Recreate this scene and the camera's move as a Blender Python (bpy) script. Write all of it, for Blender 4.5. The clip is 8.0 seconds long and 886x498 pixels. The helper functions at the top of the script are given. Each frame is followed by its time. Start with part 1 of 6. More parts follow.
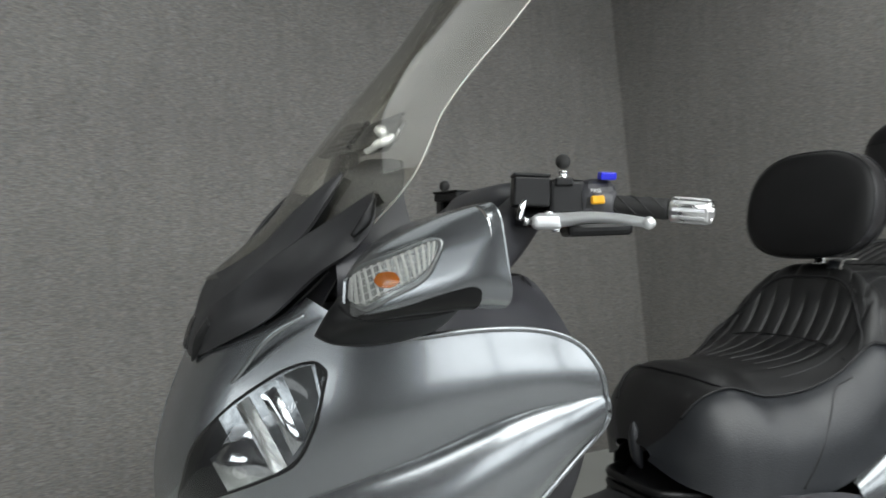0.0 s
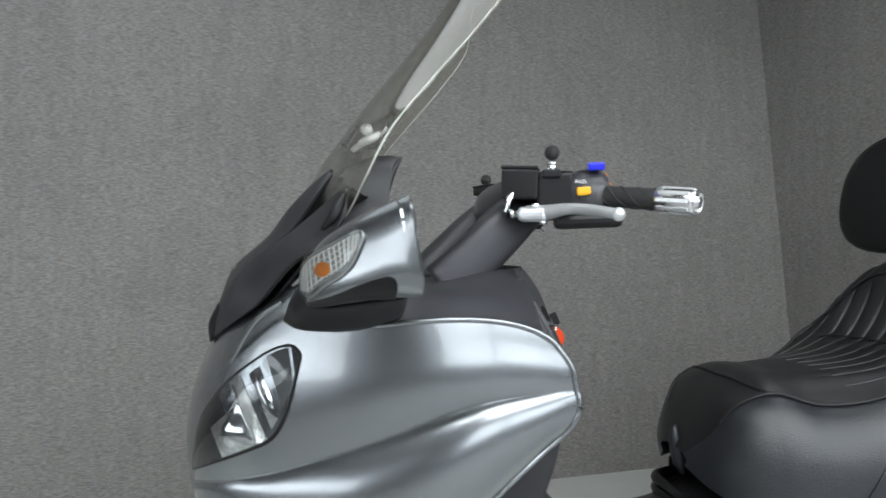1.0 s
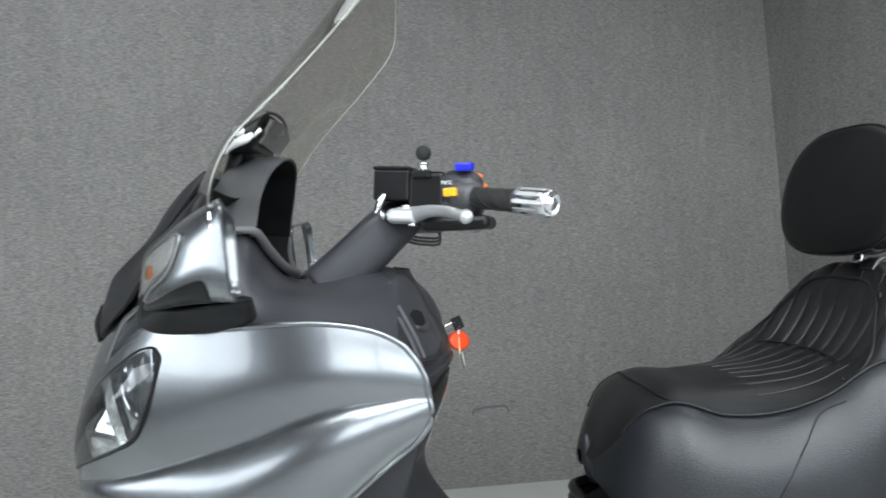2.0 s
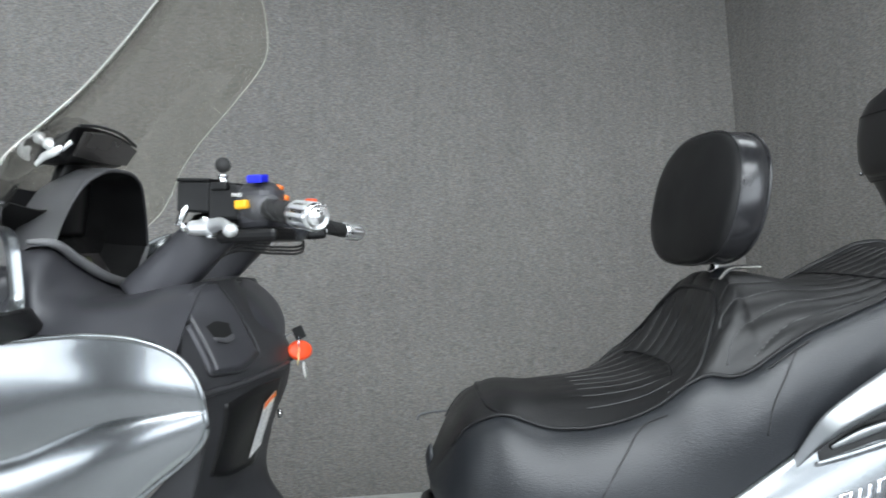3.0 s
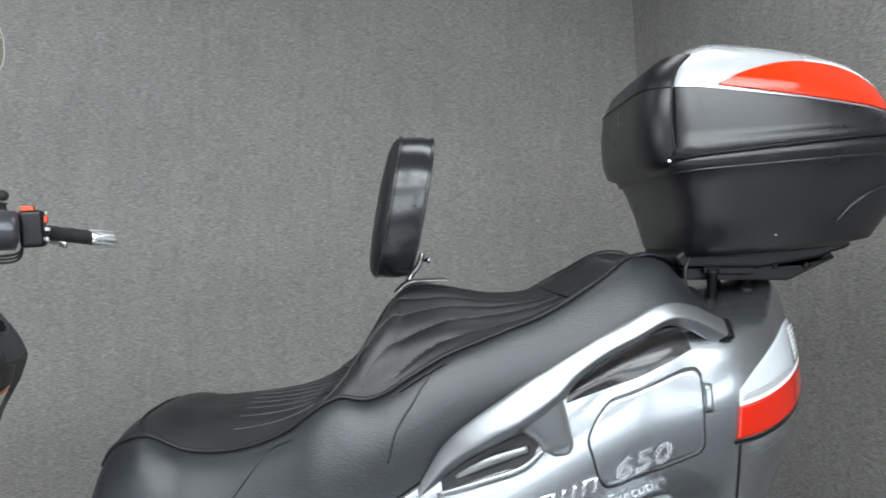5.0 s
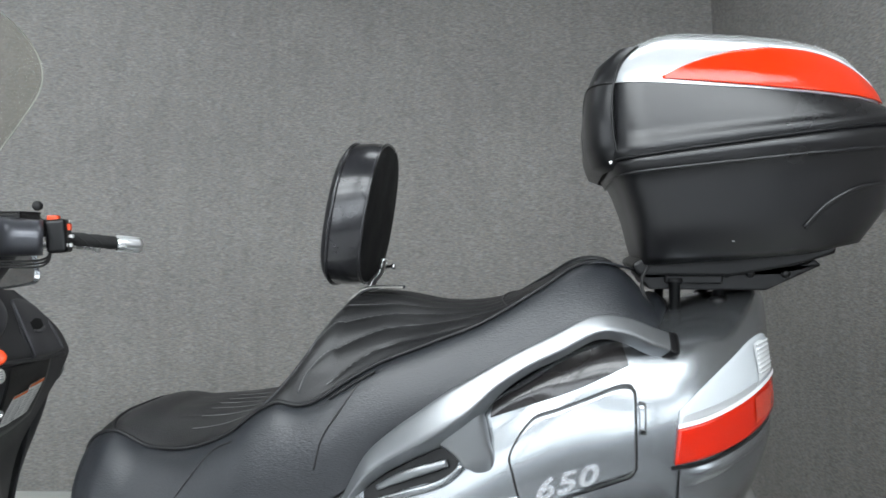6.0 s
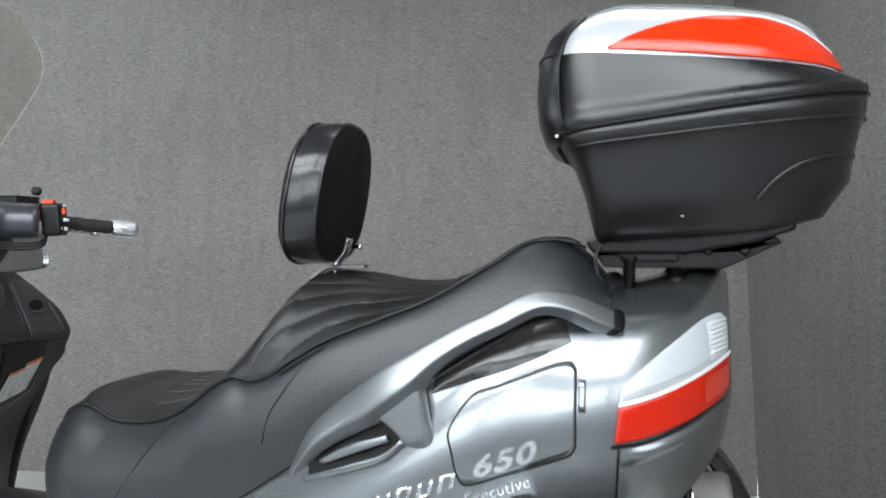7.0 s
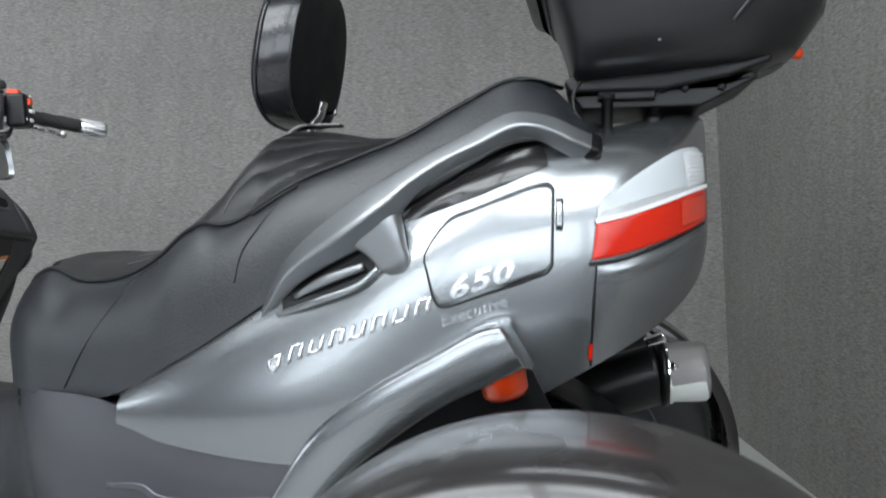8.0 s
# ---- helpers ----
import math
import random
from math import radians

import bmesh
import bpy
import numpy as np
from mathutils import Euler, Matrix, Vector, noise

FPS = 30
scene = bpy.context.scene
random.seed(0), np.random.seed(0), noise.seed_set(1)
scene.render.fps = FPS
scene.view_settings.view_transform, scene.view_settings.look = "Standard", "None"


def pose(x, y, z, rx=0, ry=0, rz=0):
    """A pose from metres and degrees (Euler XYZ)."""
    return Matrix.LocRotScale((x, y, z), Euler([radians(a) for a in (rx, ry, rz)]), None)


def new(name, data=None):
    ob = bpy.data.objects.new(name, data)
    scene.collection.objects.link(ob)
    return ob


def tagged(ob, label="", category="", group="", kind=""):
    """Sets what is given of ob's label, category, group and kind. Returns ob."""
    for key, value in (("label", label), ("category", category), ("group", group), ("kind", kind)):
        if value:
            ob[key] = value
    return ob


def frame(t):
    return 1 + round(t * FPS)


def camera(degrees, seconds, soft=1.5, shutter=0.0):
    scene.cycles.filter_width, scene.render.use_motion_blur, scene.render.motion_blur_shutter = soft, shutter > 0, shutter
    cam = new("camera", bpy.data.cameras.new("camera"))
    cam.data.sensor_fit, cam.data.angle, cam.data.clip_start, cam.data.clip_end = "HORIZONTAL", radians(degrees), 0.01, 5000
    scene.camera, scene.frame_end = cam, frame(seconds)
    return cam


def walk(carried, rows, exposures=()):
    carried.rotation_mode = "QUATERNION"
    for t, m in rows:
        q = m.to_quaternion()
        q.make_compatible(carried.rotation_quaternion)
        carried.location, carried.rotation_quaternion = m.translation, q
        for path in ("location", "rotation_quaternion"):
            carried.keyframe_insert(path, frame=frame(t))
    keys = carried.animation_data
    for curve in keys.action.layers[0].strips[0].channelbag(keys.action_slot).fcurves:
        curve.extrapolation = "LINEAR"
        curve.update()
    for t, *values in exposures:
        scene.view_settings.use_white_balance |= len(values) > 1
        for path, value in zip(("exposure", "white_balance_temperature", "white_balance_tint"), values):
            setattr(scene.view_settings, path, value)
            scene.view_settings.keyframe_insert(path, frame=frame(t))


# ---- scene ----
cam = camera(65.0, 8.0, soft=1.7, shutter=0.4)
METRES, EYE, TILT, LEAN, TURN = 2.4, 1.1, 0.0, 0.0, -23.0
ROWS = [
    (0.0, 0.0, 0.0, 0.0, -0.0, 0.0, 0.0),
    (0.5, 0.0726, -0.0024, 0.0043, 10.27, -0.32, -0.02),
    (1.0, 0.1318, 0.0033, -0.0019, 14.52, -0.39, -0.05),
    (2.5, 0.3103, 0.0722, 0.0052, 19.26, -0.64, -0.1),
    (3.0, 0.3864, 0.0983, 0.0094, 20.29, -0.56, -0.08),
    (3.5, 0.4585, 0.1249, 0.0119, 21.81, -0.6, -0.1),
    (4.0, 0.5237, 0.1585, 0.0136, 21.96, -0.73, -0.09),
    (4.5, 0.5868, 0.193, 0.0198, 21.86, -0.7, -0.2),
    (5.0, 0.6376, 0.2262, 0.0213, 22.55, -0.78, -0.27),
    (6.5, 0.7908, 0.3205, 0.0303, 36.57, -1.07, 0.01),
    (7.0, 0.8043, 0.335, 0.0136, 36.87, -1.13, -0.07),
    (7.5, 0.8082, 0.3425, -0.0378, 36.33, -1.36, 0.01),
    (8.0, 0.8025, 0.3379, -0.0906, 34.96, -1.58, -0.09),
]
walk(cam, [(t, pose(0, 0, EYE, TILT, LEAN, TURN) @ pose(METRES * x, METRES * y, METRES * z, 90 + pitch, roll, yaw)) for t, x, y, z, yaw, pitch, roll in ROWS],
     exposures=[(0.0, -0.27, 6850, 10), (0.6, -0.12, 6650, 10), (1.2, 0.02, 6550, 10), (2.5, 0.24, 6450, 10), (4.0, 0.43, 6450, 10), (5.0, 0.39, 6500, 10), (6.5, 0.30, 6500, 10), (8.0, 0.20, 6500, 10)])

# ---- world and light ----
from mathutils.bvhtree import BVHTree

world = bpy.data.worlds.new("world")
scene.world = world
world.use_nodes = True
world.node_tree.nodes["Background"].inputs["Color"].default_value = (0.89, 0.97, 1.04, 1)
world.node_tree.nodes["Background"].inputs["Strength"].default_value = 5.2

LAMPS = [  # x, y, length along x, length along y, brightness
    (-0.75, 2.08, 1.9, 1.5, 0.7),
    (0.2, -0.60, 2.8, 0.9, 7.4),
    (2.7, -0.60, 1.8, 0.9, 7.0),
    # unseen, added to brighten the upper walls at the corner
    (2.1, 1.60, 1.3, 0.5, 4.2),
    (0.6, -1.80, 2.0, 0.9, 9.8),
    (2.7, -1.80, 1.8, 0.9, 6.2),
]
CEILING = 2.9


# ---- materials ----
def material(name, base, rough=0.5, metal=0.0, vary=0.12, scale=6.0, bump=0.0, grain=300.0, coat=0.0, stretch=(1, 1, 1), spec=0.5, fine=0.0, rvary=0.08, deep=0.001):
    """A procedural surface: base colour with broad and fine variation, uneven roughness and fine relief."""
    m = bpy.data.materials.new(name)
    m.use_nodes = True
    nt = m.node_tree
    n, li = nt.nodes, nt.links
    b = n["Principled BSDF"]
    co = n.new("ShaderNodeTexCoord")
    mp = n.new("ShaderNodeMapping")
    mp.inputs["Scale"].default_value = stretch
    li.new(co.outputs["Object"], mp.inputs["Vector"])
    big = n.new("ShaderNodeTexNoise")
    big.inputs["Scale"].default_value, big.inputs["Detail"].default_value = scale, 4
    li.new(mp.outputs["Vector"], big.inputs["Vector"])
    small = n.new("ShaderNodeTexNoise")
    small.inputs["Scale"].default_value, small.inputs["Detail"].default_value = grain, 2
    li.new(mp.outputs["Vector"], small.inputs["Vector"])
    add = n.new("ShaderNodeMath")
    add.operation = "MULTIPLY_ADD"
    li.new(small.outputs["Fac"], add.inputs[0])
    add.inputs[1].default_value = fine
    li.new(big.outputs["Fac"], add.inputs[2])
    ramp = n.new("ShaderNodeMapRange")
    ramp.inputs["From Min"].default_value, ramp.inputs["From Max"].default_value = 0.3 + 0.5 * fine * 0.6, 0.7 + 0.5 * fine * 1.4
    ramp.inputs["To Min"].default_value, ramp.inputs["To Max"].default_value = 1 - vary, 1 + vary
    li.new(add.outputs[0], ramp.inputs["Value"])
    mul = n.new("ShaderNodeVectorMath")
    mul.operation = "SCALE"
    mul.inputs[0].default_value = base
    li.new(ramp.outputs["Result"], mul.inputs["Scale"])
    li.new(mul.outputs["Vector"], b.inputs["Base Color"])
    rr = n.new("ShaderNodeMapRange")
    rr.inputs["From Min"].default_value, rr.inputs["From Max"].default_value = 0.3, 0.7
    rr.inputs["To Min"].default_value, rr.inputs["To Max"].default_value = rough * (1 - rvary * 2), rough * (1 + rvary * 2)
    li.new(big.outputs["Fac"], rr.inputs["Value"])
    li.new(rr.outputs["Result"], b.inputs["Roughness"])
    b.inputs["Metallic"].default_value = metal
    b.inputs["Specular IOR Level"].default_value = spec
    b.inputs["Coat Weight"].default_value = coat
    b.inputs["Coat Roughness"].default_value = 0.06
    if bump:
        bp = n.new("ShaderNodeBump")
        bp.inputs["Strength"].default_value = bump
        bp.inputs["Distance"].default_value = deep
        li.new(small.outputs["Fac"], bp.inputs["Height"])
        li.new(bp.outputs["Normal"], b.inputs["Normal"])
    return m


def clear(name, tint, rough=0.02, ior=1.45, haze=0.0, hazecolour=(0.6, 0.6, 0.55)):
    """A clear pane: straight through with a tint, mirror gloss by Fresnel, a little scattered haze."""
    m = bpy.data.materials.new(name)
    m.use_nodes = True
    nt = m.node_tree
    n, li = nt.nodes, nt.links
    n.remove(n["Principled BSDF"])
    tr = n.new("ShaderNodeBsdfTransparent")
    tr.inputs["Color"].default_value = (*tint, 1)
    gl = n.new("ShaderNodeBsdfGlossy")
    gl.inputs["Roughness"].default_value = rough
    lw = n.new("ShaderNodeLayerWeight")
    lw.inputs["Blend"].default_value = 0.5
    pw = n.new("ShaderNodeMath")
    pw.operation = "POWER"
    pw.inputs[1].default_value = 4.0
    li.new(lw.outputs["Facing"], pw.inputs[0])
    f0 = ((ior - 1) / (ior + 1)) ** 2
    fr = n.new("ShaderNodeMath")
    fr.operation = "MULTIPLY_ADD"
    fr.inputs[1].default_value, fr.inputs[2].default_value = 1 - f0, f0
    li.new(pw.outputs[0], fr.inputs[0])
    mx = n.new("ShaderNodeMixShader")
    li.new(fr.outputs[0], mx.inputs[0])
    if haze:
        df = n.new("ShaderNodeBsdfDiffuse")
        df.inputs["Color"].default_value = (*hazecolour, 1)
        hz = n.new("ShaderNodeMixShader")
        hz.inputs[0].default_value = haze
        li.new(tr.outputs[0], hz.inputs[1])
        li.new(df.outputs[0], hz.inputs[2])
        li.new(hz.outputs[0], mx.inputs[1])
    else:
        li.new(tr.outputs[0], mx.inputs[1])
    li.new(gl.outputs[0], mx.inputs[2])
    li.new(mx.outputs[0], n["Material Output"].inputs["Surface"])
    return m


def glow(name, colour, strength):
    m = bpy.data.materials.new(name)
    m.use_nodes = True
    b = m.node_tree.nodes["Principled BSDF"]
    b.inputs["Base Color"].default_value = (*colour, 1)
    b.inputs["Emission Color"].default_value = (*colour, 1)
    b.inputs["Emission Strength"].default_value = strength
    return m


def fabric(name):
    """Grey woven wall cloth: flecked threads, faint streaks and stains."""
    m = bpy.data.materials.new(name)
    m.use_nodes = True
    nt = m.node_tree
    n, li = nt.nodes, nt.links
    b = n["Principled BSDF"]
    co = n.new("ShaderNodeTexCoord")

    def noise_at(scale, stretch, detail):
        mp = n.new("ShaderNodeMapping")
        mp.inputs["Scale"].default_value = stretch
        li.new(co.outputs["Object"], mp.inputs["Vector"])
        t = n.new("ShaderNodeTexNoise")
        t.inputs["Scale"].default_value, t.inputs["Detail"].default_value = scale, detail
        li.new(mp.outputs["Vector"], t.inputs["Vector"])
        return t.outputs["Fac"]

    def ranged(fac, lo, hi, a, c):
        r = n.new("ShaderNodeMapRange")
        r.inputs["From Min"].default_value, r.inputs["From Max"].default_value = lo, hi
        r.inputs["To Min"].default_value, r.inputs["To Max"].default_value = a, c
        li.new(fac, r.inputs["Value"])
        return r.outputs["Result"]

    def times(a, c):
        r = n.new("ShaderNodeMath")
        r.operation = "MULTIPLY"
        li.new(a, r.inputs[0])
        li.new(c, r.inputs[1])
        return r.outputs[0]

    thread = noise_at(150, (0.32, 0.32, 2.3), 3)
    fleck = noise_at(420, (1, 1, 1.3), 2)
    streak = noise_at(5, (4, 4, 0.35), 4)
    stain = noise_at(1.3, (1, 1, 1.6), 5)
    f = times(ranged(thread, 0.3, 0.7, 0.66, 1.34), ranged(fleck, 0.3, 0.7, 0.80, 1.20))
    f = times(f, ranged(streak, 0.3, 0.7, 0.95, 1.05))
    f = times(f, ranged(stain, 0.3, 0.75, 0.93, 1.06))
    sc = n.new("ShaderNodeVectorMath")
    sc.operation = "SCALE"
    hue = n.new("ShaderNodeMix")
    hue.data_type = "RGBA"
    hue.inputs["A"].default_value = (0.262, 0.234, 0.205, 1)
    hue.inputs["B"].default_value = (0.218, 0.224, 0.232, 1)
    li.new(ranged(noise_at(300, (0.6, 0.6, 1.4), 1), 0.36, 0.64, 0.0, 1.0), hue.inputs["Factor"])
    li.new(hue.outputs["Result"], sc.inputs[0])
    li.new(f, sc.inputs["Scale"])
    li.new(sc.outputs["Vector"], b.inputs["Base Color"])
    b.inputs["Roughness"].default_value = 0.95
    b.inputs["Specular IOR Level"].default_value = 0.15
    bp = n.new("ShaderNodeBump")
    bp.inputs["Strength"].default_value, bp.inputs["Distance"].default_value = 0.7, 0.002
    li.new(thread, bp.inputs["Height"])
    li.new(bp.outputs["Normal"], b.inputs["Normal"])
    return m


def lens(name, colour, rough=0.12, through_light=0.0, rib=0.0, ribs=300, coat=1.0):
    """Coloured or clear moulded lens over a bright reflector; fine prism ribs in relief."""
    m = bpy.data.materials.new(name)
    m.use_nodes = True
    nt = m.node_tree
    n, li = nt.nodes, nt.links
    b = n["Principled BSDF"]
    b.inputs["Base Color"].default_value = (*colour, 1)
    b.inputs["Roughness"].default_value = rough
    b.inputs["Coat Weight"].default_value = coat
    b.inputs["Coat Roughness"].default_value = 0.03
    b.inputs["Subsurface Weight"].default_value = through_light
    b.inputs["Subsurface Radius"].default_value = (0.02, 0.01, 0.01)
    if rib:
        co = n.new("ShaderNodeTexCoord")
        w = n.new("ShaderNodeTexWave")
        w.bands_direction = "DIAGONAL"
        w.inputs["Scale"].default_value = ribs
        w.inputs["Distortion"].default_value = 0.5
        li.new(co.outputs["Object"], w.inputs["Vector"])
        bp = n.new("ShaderNodeBump")
        bp.inputs["Strength"].default_value, bp.inputs["Distance"].default_value = rib, 0.002
        li.new(w.outputs["Fac"], bp.inputs["Height"])
        li.new(bp.outputs["Normal"], b.inputs["Normal"])
    return m


SILVER = material("silver_paint", (0.262, 0.276, 0.287), 0.27, 0.9, 0.03, 3, 0, 1500, coat=0.7, fine=0.15, rvary=0.0)
ALLOY = material("satin_alloy", (0.29, 0.30, 0.31), 0.34, 0.85, 0.06, 8, 0.03, 900, fine=0.2, rvary=0.02)
CHROME = material("chrome", (0.78, 0.79, 0.80), 0.08, 1.0, 0.03, 10, 0, 300)
BRUSHED = material("brushed_metal", (0.80, 0.80, 0.80), 0.28, 1.0, 0.08, 20, 0.05, 700, fine=0.4)
DARK = material("dark_grey_plastic", (0.029, 0.0293, 0.032), 0.45, 0.0, 0.18, 7, 0.12, 900, fine=0.2, spec=0.35)
GUNMETAL = material("gunmetal_paint", (0.075, 0.077, 0.088), 0.34, 0.5, 0.1, 5, 0.03, 900, coat=0.4)
COWL = material("dark_cowl_plastic", (0.066, 0.066, 0.070), 0.44, 0.1, 0.12, 6, 0.08, 900, fine=0.2)
BLADE = material("blade_plastic", (0.020, 0.020, 0.0215), 0.45, 0.0, 0.16, 7, 0.1, 900, fine=0.2, spec=0.45)
DASH = material("dark_satin_plastic", (0.042, 0.042, 0.048), 0.40, 0.1, 0.14, 6, 0.08, 900, fine=0.2)
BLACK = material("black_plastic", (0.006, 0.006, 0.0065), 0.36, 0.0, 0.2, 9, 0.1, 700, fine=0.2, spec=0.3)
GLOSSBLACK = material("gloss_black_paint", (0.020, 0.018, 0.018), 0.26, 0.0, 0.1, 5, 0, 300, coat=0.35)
RUBBER = material("rubber", (0.018, 0.018, 0.018), 0.7, 0.0, 0.2, 12, 0.4, 600, fine=0.3)
LEATHER = material("black_leather", (0.0146, 0.0165, 0.0200), 0.42, 0.0, 0.15, 8, 0.8, 430, fine=0.25, spec=0.68, stretch=(0.42, 1, 1.35), deep=0.0009)
LEATHERTOP = material("black_leather_cushion", (0.010, 0.010, 0.0105), 0.40, 0.0, 0.18, 9, 0.6, 380, fine=0.25, spec=0.42, deep=0.0010)
STITCH = material("grey_thread", (0.085, 0.085, 0.087), 0.6, 0.0, 0.2, 90, 0.3, 900)
PIPE = material("seat_piping", (0.012, 0.012, 0.013), 0.45, 0.0, 0.15, 40, 0.1, 400, spec=0.35)
VINYL = material("gloss_vinyl", (0.016, 0.016, 0.018), 0.24, 0.0, 0.15, 14, 0.15, 160, fine=0.3, coat=0.2)
CLOTH = material("flat_black_backing", (0.009, 0.009, 0.009), 0.8, 0.0, 0.2, 9, 0.3, 800, fine=0.3, spec=0.2)
CASE = material("case_plastic", (0.0075, 0.0075, 0.0085), 0.31, 0.0, 0.14, 6, 0.15, 1100, fine=0.2, spec=0.62)
CASESILVER = material("case_silver", (0.66, 0.68, 0.69), 0.25, 0.4, 0.04, 5, 0, 300, coat=0.8)
RED = lens("red_lens", (0.52, 0.014, 0.002), 0.10, 0.15, 0.12, 220, coat=0.1)
CASERED = lens("case_red_reflector", (0.66, 0.030, 0.004), 0.09, 0.2, 0.05, 260, coat=0.1)
AMBER = lens("amber_lens", (0.62, 0.17, 0.015), 0.2, 0.2, 0.8, 200)
DARKAMBER = lens("marker_lens", (0.36, 0.028, 0.004), 0.12, 0.3, 0.25, 260)
FROST = lens("frosted_clear_lens", (0.50, 0.53, 0.55), 0.14, 0.0, 0.15, 420)
FACET = lens("facet_reflector", (0.86, 0.87, 0.87), 0.13, 0.0, 0.9, 260)
FACET.node_tree.nodes["Principled BSDF"].inputs["Metallic"].default_value = 1.0
CLEARCOVER = clear("clear_cover", (0.93, 0.94, 0.94), 0.02)
SCREEN = clear("windscreen_acrylic", (0.965, 0.96, 0.93), 0.03, 1.49, 0.03, (0.6, 0.6, 0.5))
MIRROR = material("mirror_glass", (0.85, 0.86, 0.87), 0.03, 1.0, 0.01, 4, 0, 300)
BLUE = material("blue_plastic", (0.012, 0.02, 0.62), 0.35, 0, 0.06, 40, 0, 300)
YELLOW = material("yellow_plastic", (0.85, 0.42, 0.01), 0.4, 0, 0.05, 40, 0, 300)
ORANGE = material("orange_rubber", (0.85, 0.20, 0.03), 0.45, 0, 0.06, 40, 0, 300)
REDORANGE = material("orange_red_plastic", (0.85, 0.075, 0.015), 0.4, 0, 0.08, 60, 0, 300)
PAPER = material("label_paper", (0.80, 0.80, 0.78), 0.5, 0, 0.08, 30, 0, 300)
INK = material("printed_ink", (0.16, 0.16, 0.17), 0.6, 0, 0.1, 30, 0, 300)
FAINTINK = material("faint_ink", (0.42, 0.42, 0.42), 0.6, 0, 0.1, 30, 0, 300)
WHITE = material("white_print", (0.75, 0.75, 0.75), 0.5, 0, 0.04, 30, 0, 300)
BADGE = material("badge_chrome", (0.74, 0.75, 0.77), 0.22, 0.9, 0.03, 40, 0, 300)
LEVER = material("satin_aluminium", (0.78, 0.79, 0.80), 0.42, 0.75, 0.06, 30, 0.05, 700, fine=0.3)
LCD = material("lcd_glass", (0.035, 0.038, 0.018), 0.15, 0, 0.1, 30, 0, 300)
WALLCLOTH = fabric("wall_cloth")
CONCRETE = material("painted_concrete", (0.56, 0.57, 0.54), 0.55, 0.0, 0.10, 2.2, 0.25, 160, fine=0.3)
DARKFLOOR = material("dark_concrete", (0.34, 0.34, 0.34), 0.6, 0.0, 0.12, 2.2, 0.25, 160, fine=0.3)
WALLDARK = material("grey_wall_paint", (0.085, 0.085, 0.09), 0.8, 0.0, 0.08, 2, 0.2, 200, fine=0.2)
HOUSING = material("lamp_housing", (0.7, 0.7, 0.7), 0.4, 0, 0.05, 10, 0, 300)


# ---- shape tools ----
YC = 1.25  # the scooter's middle plane; d is the distance from it towards its left side


def spline(points, n, ts=None):
    """n points along a smooth curve through the given ones."""
    p = np.array(points, float)
    if len(p) == 1:
        return np.repeat(p, n, 0)
    if ts is None:
        ts = np.concatenate([[0], np.cumsum(np.maximum(np.linalg.norm(np.diff(p, axis=0), axis=1), 1e-5) ** 0.7)])
    h = np.diff(ts)
    s = np.diff(p, axis=0) / h[:, None]
    m = np.empty_like(p)
    m[0], m[-1] = s[0], s[-1]
    if len(p) > 2:
        w = (h[1:] / (h[1:] + h[:-1]))[:, None]
        m[1:-1] = w * s[:-1] + (1 - w) * s[1:]
    q = np.linspace(ts[0], ts[-1], n)
    i = np.clip(np.searchsorted(ts, q, side="right") - 1, 0, len(h) - 1)
    u = ((q - ts[i]) / h[i])[:, None]
    hh = h[i][:, None]
    return ((2 * u**3 - 3 * u**2 + 1) * p[i] + (u**3 - 2 * u**2 + u) * hh * m[i]
            + (-2 * u**3 + 3 * u**2) * p[i + 1] + (u**3 - u**2) * hh * m[i + 1])


def sheet(rows, nu, nv):
    """An nv x nu grid of points on a smooth surface through rows of control points."""
    a = np.array([spline(r, nu) for r in rows])
    gap = np.linalg.norm(np.diff(a, axis=0), axis=2).mean(1)
    ts = np.concatenate([[0], np.cumsum(np.maximum(gap, 1e-5) ** 0.7)])
    return np.stack([spline(a[:, k], nv, ts) for k in range(nu)], 1)


def mesh_of(name, verts, faces, smooth=True):
    me = bpy.data.meshes.new(name)
    me.from_pydata([tuple(map(float, v)) for v in verts], [], faces)
    me.validate()
    me.update()
    bm = bmesh.new()
    bm.from_mesh(me)
    bmesh.ops.remove_doubles(bm, verts=bm.verts, dist=1e-6)
    bmesh.ops.recalc_face_normals(bm, faces=bm.faces)
    bm.to_mesh(me)
    bm.free()
    if smooth:
        me.polygons.foreach_set("use_smooth", [True] * len(me.polygons))
    return me


def grid_mesh(name, g, wrap=False, cap=False):
    nv, nu = g.shape[:2]
    verts = g.reshape(-1, 3)
    faces = [(r * nu + c, r * nu + (c + 1) % nu, (r + 1) * nu + (c + 1) % nu, (r + 1) * nu + c)
             for r in range(nv - 1) for c in range(nu if wrap else nu - 1)]
    if cap:
        faces += [tuple(range(nu)), tuple((nv - 1) * nu + c for c in range(nu))]
    return mesh_of(name, verts, faces)


def bm_mesh(name, bm, smooth=False):
    me = bpy.data.meshes.new(name)
    bmesh.ops.recalc_face_normals(bm, faces=bm.faces)
    bm.to_mesh(me)
    bm.free()
    if smooth:
        me.polygons.foreach_set("use_smooth", [True] * len(me.polygons))
    return me


